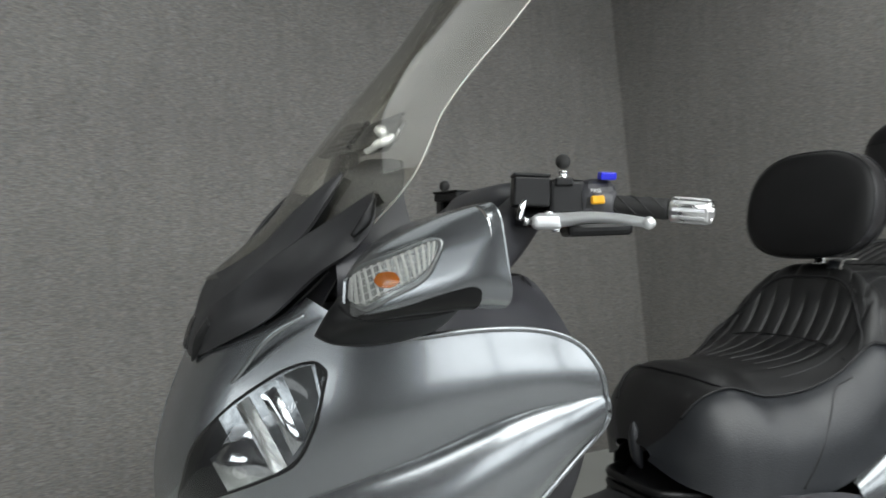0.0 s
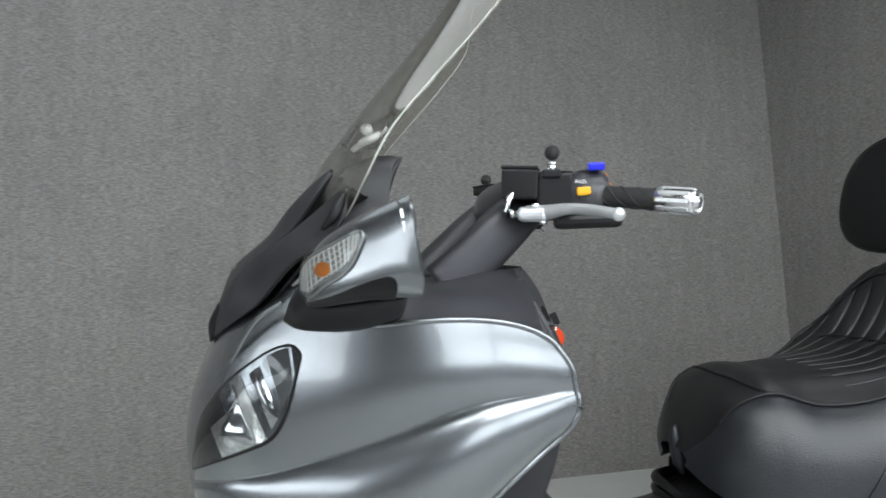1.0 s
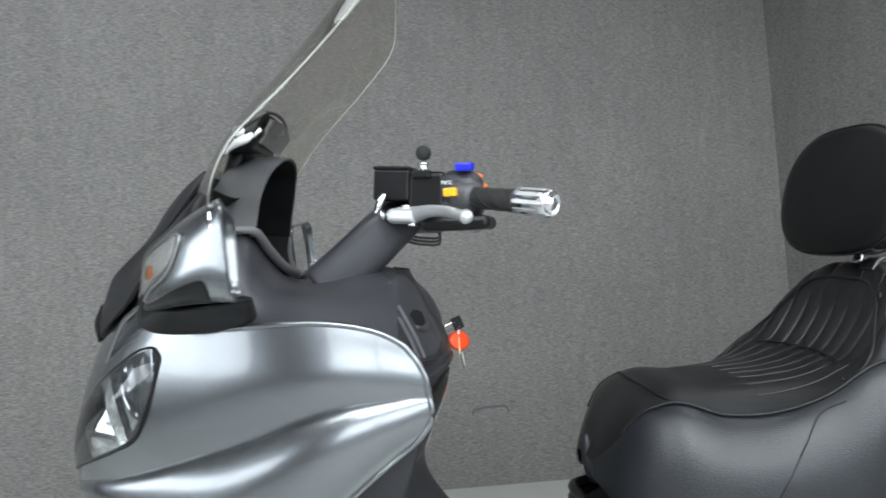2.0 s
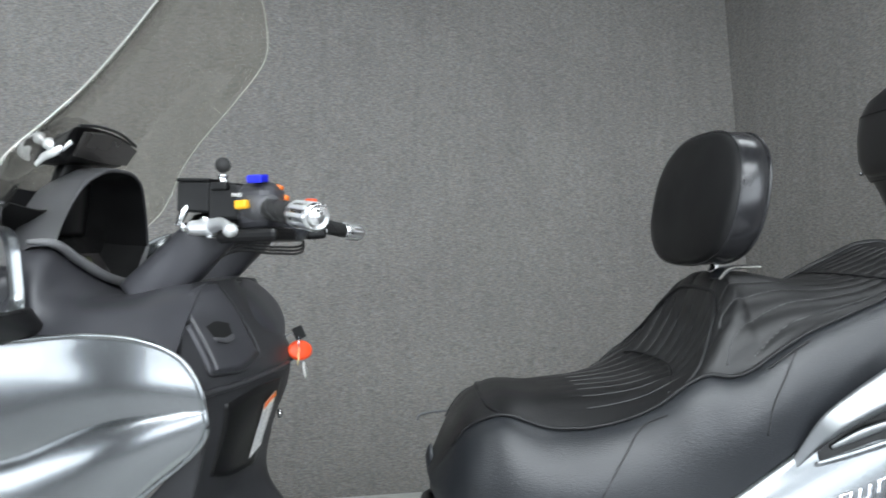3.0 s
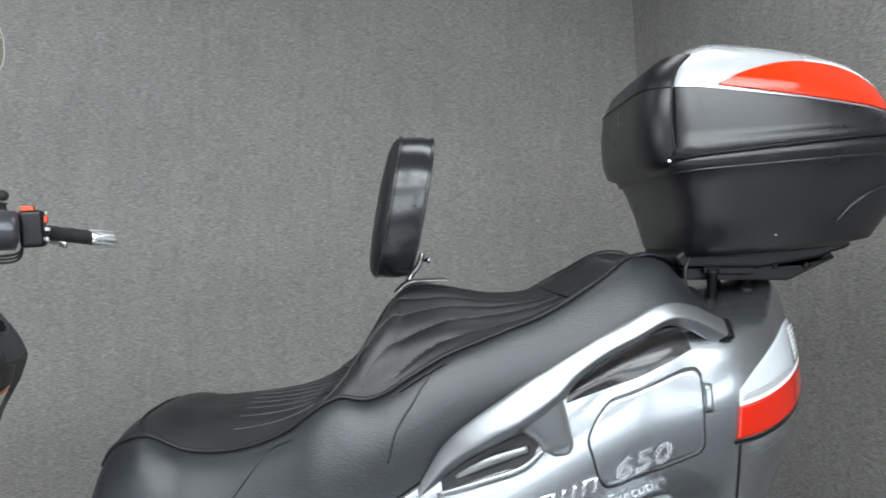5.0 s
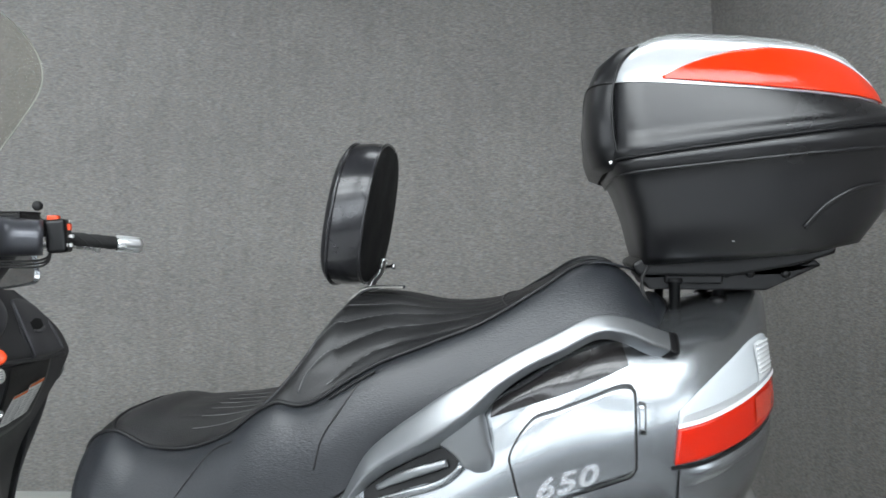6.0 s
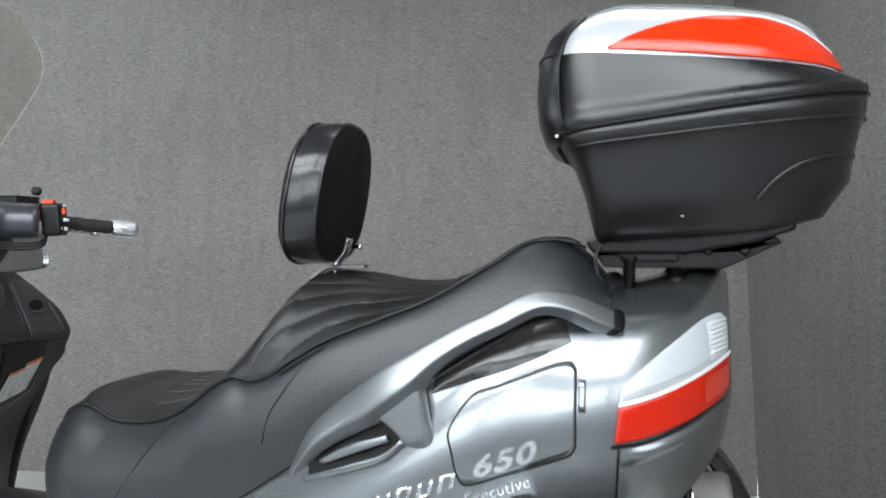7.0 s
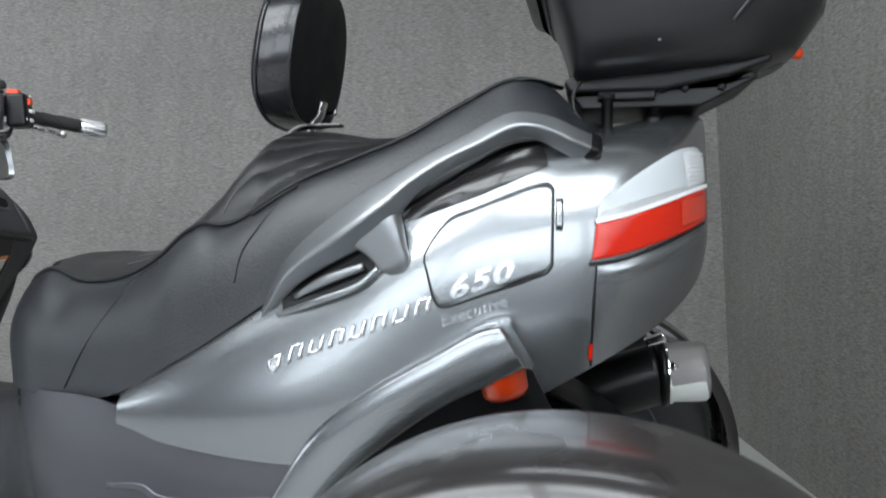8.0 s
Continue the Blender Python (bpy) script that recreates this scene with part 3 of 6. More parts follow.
for x0, yk, zk in ((0.382, 1.02, 1.004), (0.345, 1.03, 1.002), (0.300, 0.99, 0.985), (0.262, 0.92, 0.945), (0.232, 0.76, 0.885)):
    hood_rings.append(np.array([(x0 + 0.35 * (x - 0.385), 1.20 + (y - 1.20) * yk, 1.06 + (z * zk - 1.06)) for x, y, z in spline(MOUTH, 60)]))
part("instrument_hood", grid_mesh("hood", np.array(hood_rings)), COWL, scooter, "dark grey moulded instrument hood", thick=0.003)
LOWER = [(0.376, 1.392, 1.112), (0.382, 1.350, 1.080), (0.396, 1.290, 1.053), (0.410, 1.215, 1.036), (0.396, 1.124, 1.053), (0.380, 1.059, 1.083), (0.369, 1.004, 1.112)]
loop = np.concatenate([spline(MOUTH, 60)[:-1], spline(LOWER, 40)[:-1]])
lc = loop.mean(0)
well = [lc + (loop - lc) * k + np.array([-dx, 0, 0]) for k, dx in ((0.992, 0.001), (0.955, 0.016), (0.90, 0.05), (0.80, 0.078), (0.5, 0.088), (0.01, 0.09))]
gauge = part("gauge_panel", grid_mesh("gauge", np.array(well), wrap=True), CLOTH, scooter, "black instrument well", thick=0.003)
part("mouth_rim", tube([tuple(v) for v in spline(MOUTH, 40)], 0.0035, n=90, seg=8), COWL, gauge)
part("display_frame", box((0.006, 0.13, 0.060), pose(0.358, 1.115, 1.078, 0, -38, -20), 0.003), GLOSSBLACK, gauge)
part("display", box((0.006, 0.075, 0.036), pose(0.362, 1.105, 1.081, 0, -38, -20), 0.002), LCD, gauge, "dim olive lcd display")


# dark visor with ribs behind the screen's foot
VISOR = [  # y; then x and z of the front foot, front brow, rear brow, rear foot
    (1.052, (0.318, 1.262), (0.330, 1.284), (0.372, 1.304), (0.360, 1.268)),
    (1.062, (0.308, 1.256), (0.328, 1.290), (0.380, 1.318), (0.360, 1.260)),
    (1.12, (0.300, 1.258), (0.328, 1.300), (0.384, 1.326), (0.356, 1.262)),
    (1.22, (0.296, 1.264), (0.332, 1.312), (0.384, 1.328), (0.354, 1.268)),
    (1.31, (0.300, 1.272), (0.334, 1.308), (0.380, 1.318), (0.352, 1.274)),
    (1.335, (0.312, 1.280), (0.336, 1.300), (0.366, 1.306), (0.350, 1.282)),
]
vg = np.array([boxy([(x, y, z) for x, z in c], 0.006, 4, 5) for y, *c in VISOR])
visor = part("screen_visor", grid_mesh("visor", np.stack([spline(vg[:, k], 22) for k in range(vg.shape[1])], 1), wrap=True, cap=True), BLACK, scooter, "ribbed black visor under the screen")
part("visor_face", mesh_of("face", [(0.366, 1.078, 1.272), (0.387, 1.078, 1.312), (0.391, 1.15, 1.319), (0.390, 1.23, 1.318), (0.386, 1.30, 1.310), (0.364, 1.30, 1.280), (0.366, 1.23, 1.274), (0.368, 1.15, 1.272)], [(0, 1, 2, 7), (7, 2, 3, 6), (6, 3, 4, 5)]), GLOSSBLACK, visor, "gloss black visor face", thick=0.006)
part("visor_brow", tube([(0.384, 1.066, 1.320), (0.390, 1.12, 1.327), (0.390, 1.22, 1.329), (0.384, 1.31, 1.318)], 0.003, n=40, seg=8), DARK, visor)
for k in range(6):
    u = k / 5
    part("rib", tube([(0.303 + 0.030 * u, 1.10, 1.266 + 0.040 * u), (0.296 + 0.034 * u, 1.22, 1.272 + 0.046 * u), (0.300 + 0.032 * u, 1.30, 1.276 + 0.036 * u)], 0.0045, n=24, seg=8), BLACK, visor)
part("bracket", tube([(0.316, 1.060, 1.252), (0.330, 1.054, 1.264), (0.352, 1.052, 1.274), (0.374, 1.062, 1.292)], [0.005, 0.007, 0.007, 0.004], flat=0.6), LEVER, visor, "bright metal screen bracket")
part("bolt", turned([(0.011, 0), (0.011, 0.005), (0.007, 0.009), (0, 0.009)], along((0.340, 1.058, 1.286), (0.345, 0.99, 1.30)), 14), LEVER, visor)
part("visor_post", tube([(0.29, 1.19, 1.14), (0.305, 1.19, 1.20), (0.325, 1.19, 1.285)], [0.03, 0.026, 0.02], flat=2.6), BLACK, visor)

# clear screen
screen_rows = []
for xc, zc, de, xe, ze in (
    (0.090, 1.050, 0.20, 0.205, 1.070), (0.190, 1.141, 0.262, 0.298, 1.130), (0.228, 1.190, 0.352, 0.333, 1.195), (0.266, 1.254, 0.358, 0.358, 1.246), (0.320, 1.325, 0.325, 0.390, 1.295), (0.366, 1.385, 0.300, 0.440, 1.356),
    (0.450, 1.490, 0.298, 0.532, 1.465), (0.520, 1.590, 0.297, 0.600, 1.565), (0.575, 1.670, 0.270, 0.606, 1.640), (0.600, 1.710, 0.20, 0.606, 1.690), (0.611, 1.727, 0.07, 0.612, 1.722),
):
    screen_rows.append([(xc + (xe - xc) * abs(q) ** (1.5 if zc < 1.3 else 2.2), YC + de * q, zc + (ze - zc) * q * q) for q in (-1, -0.75, -0.5, -0.25, 0, 0.25, 0.5, 0.75, 1)])
sg = sheet(screen_rows, 60, 60)
screen_mesh = grid_mesh("screen", sg)
screen_ob = part("windscreen", screen_mesh, SCREEN, scooter, "tall clear acrylic windscreen", thick=0.004)
screen_ob.visible_shadow = False
edge = np.concatenate([sg[8:, 0], sg[-1, 1:-1], sg[8:, -1][::-1]])
part("screen_edge", tube([tuple(v) for v in edge[::2]], 0.0014, n=140, seg=8), lens("screen_edge", (0.48, 0.49, 0.44), 0.3, 0.2), screen_ob, "pale polished screen edge")

# dark vented cowl round the screen's foot: two prongs that run up beside the screen
blade_low = [N(0.060, 0, 0.928), N(0.066, 0.06, 0.926), N(0.109, 0.15, 0.959), N(0.165, 0.22, 1.002), N(0.221, 0.27, 1.065), N(0.280, 0.28, 1.106), N(0.304, 0.28, 1.142), N(0.308, 0.274, 1.178)]
blade_up = [N(0.072, 0, 0.988), N(0.088, 0.08, 1.006), N(0.130, 0.165, 1.048), N(0.172, 0.180, 1.086), N(0.218, 0.192, 1.119), N(0.261, 0.238, 1.152), N(0.292, 0.268, 1.177), N(0.307, 0.273, 1.187)]
prong_low = [N(0.072, 0, 0.988), N(0.088, 0.08, 1.006), N(0.130, 0.164, 1.048), N(0.172, 0.180, 1.086), N(0.216, 0.190, 1.120), N(0.253, 0.190, 1.172), N(0.281, 0.186, 1.214)]
prong_up = [N(0.094, 0, 1.053), N(0.115, 0.05, 1.066), N(0.142, 0.085, 1.086), N(0.167, 0.11, 1.106), N(0.210, 0.150, 1.158), N(0.250, 0.172, 1.198), N(0.280, 0.184, 1.222)]


def between_rows(a, b, out, share=0.5):
    """A row between two, pushed outwards."""
    return [(p[0] + (q[0] - p[0]) * share - out, p[1] + (q[1] - p[1]) * share - 0.6 * out, p[2] + (q[2] - p[2]) * share) for p, q in zip(a, b)]


both("screen_cowl", grid_mesh("cowl", sheet([blade_low, between_rows(blade_low, blade_up, 0.005, 0.3), between_rows(blade_low, blade_up, 0.003, 0.75), blade_up], 50, 16)), BLADE, scooter, thick=0.006)
both("cowl_prong", grid_mesh("prong", sheet([prong_low, between_rows(prong_low, prong_up, 0.002), prong_up], 50, 12)), BLADE, scooter, thick=0.006)
back_low = [(x + 0.022, y + 0.012, z) for x, y, z in blade_low[:5]]
back_up = [(x + 0.016, y + 0.014, z - 0.006) for x, y, z in prong_low[:5]]
both("cowl_backing", grid_mesh("backing", sheet([back_low, between_rows(back_low, back_up, -0.006), back_up], 40, 12)), BLACK, scooter, thick=0.004)
flange = [[(x + dx, y + dy, z + dz) for x, y, z in prong_low[3:]] for dx, dy, dz in ((0.001, 0.001, -0.001), (0.018, 0.024, -0.004), (0.028, 0.050, -0.006))]
both("prong_flange", grid_mesh("flange", sheet(flange, 24, 8)), BLACK, scooter, thick=0.003)
throat = [[(x + 0.006, y + 0.010, z - 0.002) for x, y, z in blade_up[3:]], [(x + 0.032, y + 0.060, z - 0.012) for x, y, z in blade_up[3:]], [(x + 0.045, y + 0.110, z + 0.004) for x, y, z in blade_up[3:]]]
both("cowl_throat", grid_mesh("throat", sheet(throat, 24, 10)), CLOTH, scooter, thick=0.003)
plug = tube([N(0.268, 0.287, 1.118), N(0.290, 0.288, 1.145), N(0.304, 0.280, 1.176)], [0.004, 0.009, 0.004], flat=0.45)
both("cowl_slot", plug, BLACK, scooter)
lip = tube([N(0.096, 0.012, 0.990), N(0.078, 0.016, 0.966), N(0.057, 0.018, 0.934)], [0.018, 0.016, 0.003], flat=1.2)
both("nose_intake", lip, GLOSSBLACK, scooter)
lip = tube([N(0.098, 0.10, 0.985), N(0.080, 0.085, 0.955), N(0.066, 0.07, 0.921)], [0.014, 0.012, 0.002], flat=1.4)
both("nose_lip", lip, BLACK, scooter)
# a bright moulding line on the nose and a groove above the headlamp
both("nose_trim", tube([N(0.205, 0.262, 1.005), N(0.165, 0.225, 0.975), N(0.12, 0.175, 0.905), N(0.09, 0.14, 0.862)], [0.003, 0.005, 0.004, 0.002], flat=0.7), SILVER, scooter)

# headlamps
lamp_up = [(0.046, 0.735), (0.062, 0.80), (0.105, 0.861), (0.147, 0.899), (0.197, 0.931), (0.222, 0.936), (0.233, 0.926)]
lamp_dn = [(0.043, 0.706), (0.075, 0.728), (0.115, 0.750), (0.150, 0.768), (0.190, 0.792), (0.214, 0.838), (0.2335, 0.918)]


def both_laid(name, bvh, up, dn, mat, parents, label="", **kw):
    """A patch on the left side and its mirror image on the other."""
    me = laid(bvh, up, dn, **kw)
    m2 = mirrored(me)
    return part(name, me, mat, parents[0], label), part(name, m2, mat, parents[1], label)


pairs = both_laid("headlamp", front_bvh, lamp_up, lamp_dn, BLACK, (scooter, scooter), "long slanted headlamp with a clear lens", nu=40, nv=18, lift=0.0015)


def rim_line(bvh, up, dn, lift=0.001):
    """The outline of a patch, laid on its surface."""
    pts = [*spline(up, 40), *spline(dn, 40)[::-1]]
    pts.append(pts[0])
    out = []
    for x, z in pts:
        h = bvh.ray_cast(Vector((x, -0.5, z)), Vector((0, 1, 0)))
        if h[0] is not None:
            out.append(h[0] + Vector((0, -lift, 0)))
    return out


def inset(up, dn, a0, a1, b0, b1):
    """Part of a patch's outline: from a0 to a1 along it and b0 to b1 across it."""
    u, l = spline(up, 41), spline(dn, 41)
    i0, i1 = int(a0 * 40), int(a1 * 40)
    return [tuple(u[i] + (l[i] - u[i]) * b0) for i in range(i0, i1 + 1, 3)], [tuple(u[i] + (l[i] - u[i]) * b1) for i in range(i0, i1 + 1, 3)]


BOWL = material("beam_bowl", (0.62, 0.63, 0.64), 0.12, 1.0, 0.25, 40, 0.25, 90)
for name, a0, a1, b0, b1, mat, lift, swell in (
    ("reflector", 0.42, 0.97, 0.03, 0.97, material("lamp_reflector", (0.20, 0.21, 0.22), 0.16, 0.9, 0.3, 40, 0.3, 90), 0.0030, 0.0),
    ("high_beam", 0.64, 0.76, 0.12, 0.92, BOWL, 0.0034, 0.006),
    ("ribbed_lens", 0.76, 0.96, 0.06, 0.92, lens("grey_ribbed_lens", (0.10, 0.105, 0.11), 0.12, 0.0, 0.8, 420), 0.0036, 0.003),
    ("low_beam", 0.28, 0.52, 0.38, 0.97, BOWL, 0.0034, 0.010),
    ("prism_strip", 0.50, 0.62, 0.05, 0.97, FACET, 0.0040, 0.008),
):
    up, dn = inset(lamp_up, lamp_dn, a0, a1, b0, b1)
    both_laid(name, front_bvh, up, dn, mat, pairs, nu=24, nv=20, lift=lift, bulge=swell)
both_laid("cover", front_bvh, lamp_up, lamp_dn, CLEARCOVER, pairs, nu=40, nv=18, lift=0.004, bulge=0.012)
both("lamp_rim", tube([tuple(v) for v in rim_line(front_bvh, lamp_up, lamp_dn)], 0.0028, n=160, seg=8), BLACK, scooter)

# mirror pods with turn signals
POD = [  # top outer, top inner, bottom inner, bottom outer corner; corner radius
    ((0.247, 0.888, 1.066), (0.240, 0.905, 1.060), (0.238, 0.905, 1.015), (0.244, 0.890, 1.012), 0.006),
    ((0.264, 0.852, 1.096), (0.270, 0.930, 1.095), (0.262, 0.930, 1.012), (0.254, 0.848, 1.008), 0.022),
    ((0.318, 0.783, 1.134), (0.320, 0.945, 1.130), (0.318, 0.940, 1.016), (0.306, 0.775, 1.020), 0.040),
    ((0.364, 0.738, 1.156), (0.350, 0.940, 1.140), (0.356, 0.935, 1.016), (0.376, 0.726, 1.030), 0.044),
    ((0.380, 0.726, 1.160), (0.357, 0.930, 1.140), (0.371, 0.925, 1.014), (0.398, 0.718, 1.030), 0.034),
]


pg = np.array([boxy(c[:4], c[4]) for c in POD])
PN = pg.shape[1]
pod_mesh = grid_mesh("pod", np.stack([spline(pg[:, k], 26) for k in range(PN)], 1), wrap=True)
pod_bvh = tree(pod_mesh)
pods = both("mirror_pod", pod_mesh, SILVER, scooter, "silver mirror pod with an inset turn signal", thick=0.004)
frame_ring = pg[-1]
lip_c = frame_ring.mean(0)
lip_g = np.array([frame_ring, lip_c + (frame_ring - lip_c) * 0.98 + np.array([0.001, 0, 0]), lip_c + (frame_ring - lip_c) * 0.94 + np.array([-0.003, 0, 0]), lip_c + (frame_ring - lip_c) * 0.90 + np.array([-0.012, 0, 0])])
both("mirror_lip", grid_mesh("lip", np.concatenate([lip_g, lip_g[:, :1]], 1)), SILVER, scooter, thick=0.002)
for sgn, p in ((1, pods[0]), (-1, pods[1])):
    c = frame_ring.mean(0)
    pts = c + (frame_ring - c) * 0.92 + np.array([-0.010, 0, 0])
    if sgn < 0:
        pts = pts * np.array([1, -1, 1]) + np.array([0, 2 * YC, 0])
        c = c * np.array([1, -1, 1]) + np.array([0, 2 * YC, 0])
    verts = [*pts, c + np.array([-0.013, 0, 0])]
    part("mirror_glass", mesh_of("glass", verts, [(i, (i + 1) % PN, PN) for i in range(PN)]), MIRROR, p, "mirror glass", thick=0.003)
# the signal lies on the pod's outer face
sig_up = [(0.2475, 1.050), (0.249, 1.070), (0.256, 1.079), (0.287, 1.097), (0.316, 1.111), (0.323, 1.111), (0.3245, 1.105)]
sig_dn = [(0.2475, 1.046), (0.2468, 1.027), (0.252, 1.0225), (0.275, 1.040), (0.299, 1.057), (0.309, 1.068), (0.3235, 1.101)]
HOUSE = material("signal_housing", (0.34, 0.35, 0.35), 0.2, 0.7, 0.1, 30, 0, 300)
PRISM = lens("signal_prism", (0.80, 0.80, 0.76), 0.2, 0.0, 0.8, 240)
frames = both_laid("turn_signal", pod_bvh, sig_up, sig_dn, HOUSE, pods, "clear turn signal with an amber bulb", nu=30, nv=14, lift=0.002)
up, dn = inset(sig_up, sig_dn, 0.06, 0.95, 0.08, 0.92)
both_laid("reflector", pod_bvh, up, dn, FACET, frames, nu=20, nv=10, lift=0.0032)
am_up = [(0.266, 1.060), (0.270, 1.068), (0.277, 1.071), (0.284, 1.070), (0.288, 1.063)]
am_dn = [(0.2665, 1.057), (0.270, 1.052), (0.277, 1.051), (0.284, 1.054), (0.288, 1.060)]
both_laid("amber_bulb", pod_bvh, am_up, am_dn, AMBER, frames, "amber bulb", nu=14, nv=10, lift=0.0066, bulge=0.001)
# upright prism ribs behind the cover
su, sl = spline(sig_up, 91), spline(sig_dn, 91)
for k in range(15):
    i = 9 + 5 * k
    a, b = su[i] + (sl[i] - su[i]) * 0.12, su[i] + (sl[i] - su[i]) * 0.88
    both_laid("prism_rib", pod_bvh, [tuple(a), (a[0] + 0.0022, a[1] + 0.0006)], [tuple(b), (b[0] + 0.0022, b[1] + 0.0008)], PRISM, frames, nu=3, nv=8, lift=0.0058, depth=0.0015)
for k in range(1, 6):
    b = k / 6
    run = [su[i] + (sl[i] - su[i]) * b for i in range(10, 82, 9)]
    both_laid("prism_rib", pod_bvh, [tuple(v) for v in run], [(v[0], v[1] - 0.0013) for v in run], PRISM, frames, nu=20, nv=2, lift=0.0064)
both("signal_rim", tube([tuple(v) for v in rim_line(pod_bvh, sig_up, sig_dn, 0.003)], 0.0022, n=120, seg=8), material("signal_bezel", (0.30, 0.31, 0.31), 0.25, 0.6, 0.05, 30, 0, 300), scooter)
both_laid("cover", pod_bvh, sig_up, sig_dn, CLEARCOVER, frames, nu=30, nv=14, lift=0.008, depth=0.006)
both_laid("pod_notch", pod_bvh, [(0.250, 1.0145), (0.281, 1.0255), (0.310, 1.039), (0.340, 1.0515), (0.356, 1.055), (0.363, 1.050), (0.3655, 1.040)], [(0.250, 1.006), (0.281, 1.008), (0.310, 1.011), (0.340, 1.014), (0.356, 1.016), (0.363, 1.018), (0.3655, 1.034)], BLACK, pods, nu=40, nv=10, lift=0.0020)
# dark stem and gasket under the pod
stem_rings = [
    [(0.211, 0.952, 0.980), (0.30, 0.985, 0.975), (0.385, 0.975, 0.985), (0.385, 0.94, 0.98), (0.31, 0.932, 0.966), (0.228, 0.940, 0.970)],
    [(0.222, 0.93, 1.012), (0.30, 0.96, 1.0), (0.385, 0.95, 0.996), (0.385, 0.90, 0.994), (0.32, 0.895, 0.985), (0.232, 0.905, 0.995)],
    [(0.235, 0.915, 1.035), (0.31, 0.94, 1.03), (0.382, 0.92, 1.022), (0.382, 0.84, 1.022), (0.33, 0.84, 1.012), (0.245, 0.885, 1.012)],
]
sgd = np.array([ring(r) for r in stem_rings])
both("mirror_stem", grid_mesh("stem", np.stack([spline(sgd[:, k], 12) for k in range(36)], 1), wrap=True, cap=True), BLACK, scooter)

# ---- handlebar ----
BAR_L = [(0.645, 1.17, 1.185), (0.66, 1.09, 1.187), (0.676, 1.03, 1.183), (0.818, 0.838, 1.157)]


def bar_at(s):
    a, b = Vector(BAR_L[2]), Vector(BAR_L[3])
    return a + (b - a) * s


riser_l = tube([(0.475, 1.10, 1.02), (0.525, 1.095, 1.065), (0.585, 1.095, 1.125), (0.640, 1.11, 1.175)], [0.044, 0.044, 0.042, 0.036], flat=0.8, seg=24, power=3.2)
both("bar_riser", riser_l, DASH, scooter)
part("bar_cover", tube([(0.69, 1.07, 1.175), (0.655, 1.14, 1.185), (0.630, 1.25, 1.178), (0.632, 1.36, 1.169), (0.700, 1.425, 1.166)], [0.036, 0.042, 0.046, 0.047, 0.043], flat=1.0, seg=24), GUNMETAL, scooter)
for sgn in (1, -1):
    tr = (lambda v: v) if sgn > 0 else (lambda v: Vector((v[0], 2 * YC - 0.022 - v[1], v[2] - 0.012)))
    a, b, c = tr(bar_at(0.27 if sgn > 0 else 0.16)), tr(bar_at(0.72)), tr(bar_at(1.0))
    part("grip", turned([(0.016, 0), (0.0175, 0.004), (0.0165, 0.02), (0.0165, (b - a).length * 0.5), (0.0175, (b - a).length - 0.006), (0.016, (b - a).length)], along(a, b)), RUBBER, scooter)
    axis = along(b, c)
    gl_ = (b - a).length
    for k in range(4):
        turn_ax = along(a, b)
        path_ = [tuple(turn_ax @ Vector((0.0166 * math.cos(q), 0.0166 * math.sin(q), 0.012 + (gl_ - 0.02) * u))) for u in np.linspace(0, 1, 25) for q in (1.5 * math.pi * u + math.pi * k / 2,)]
        part("grip_spiral", tube(path_, 0.0016, n=50, seg=6), RUBBER, scooter)
    ln = (c - b).length
    bar_end = part("bar_end", turned([(0.015, 0), (0.0205, 0.003), (0.0205, ln - 0.008), (0.018, ln - 0.003), (0.0165, ln - 0.003), (0.0165, ln - 0.006), (0.010, ln - 0.006), (0.009, ln), (0, ln)], axis, 32), BRUSHED, scooter, "bright ribbed metal bar end")
    for k in range(10):
        q = 2 * math.pi * k / 10
        part("rib", box((0.0018, 0.0065, ln - 0.016), axis @ Matrix.Rotation(q, 4, "Z") @ Matrix.Translation((0.0205, 0, ln / 2 - 0.002)), 0.001, 1), LEVER, bar_end)
    part("grip_flange", turned([(0.018, -0.012), (0.023, -0.01), (0.023, 0.0), (0.018, 0.004)], along(a, b)), BLACK, scooter)

# left switch box with its buttons, lever and fluid cup
m_l = Matrix.Translation((0.706, 0.997, 1.178)) @ pose(0, 0, 0, 0, -4, -20)
part("grip_boot", turned([(0.036, -0.004), (0.034, 0.010), (0.029, 0.022), (0.023, 0.032), (0.019, 0.036)], along(bar_at(0.20), bar_at(0.7)), 32), COWL, scooter)
sw = part("switch_box", box((0.070, 0.072, 0.084), m_l, 0.026, 5), DASH, scooter)
part("blue_switch", box((0.027, 0.024, 0.013), Matrix.Translation((0.706, 0.962, 1.222)) @ pose(0, 0, 0, 8, 0, -20), 0.003), BLUE, sw, "bright blue rocker switch")
part("yellow_button", box((0.022, 0.012, 0.014), Matrix.Translation((0.683, 0.956, 1.181)) @ pose(0, 0, 0, 0, -4, -20), 0.003), YELLOW, sw, "yellow push button")
part("orange_button", box((0.015, 0.010, 0.009), Matrix.Translation((0.732, 0.999, 1.211)) @ pose(0, 0, 0, 0, 20, -20), 0.002), ORANGE, sw, "orange push button")
part("orange_button", box((0.014, 0.010, 0.009), Matrix.Translation((0.741, 1.002, 1.195)) @ pose(0, 0, 0, 0, 20, -20), 0.002), ORANGE, sw, "orange push button")
part("horn_button", box((0.01, 0.016, 0.014), Matrix.Translation((0.764, 0.97, 1.168)) @ pose(0, 0, 0, 0, 0, -20), 0.002), YELLOW, sw, "yellow push button")
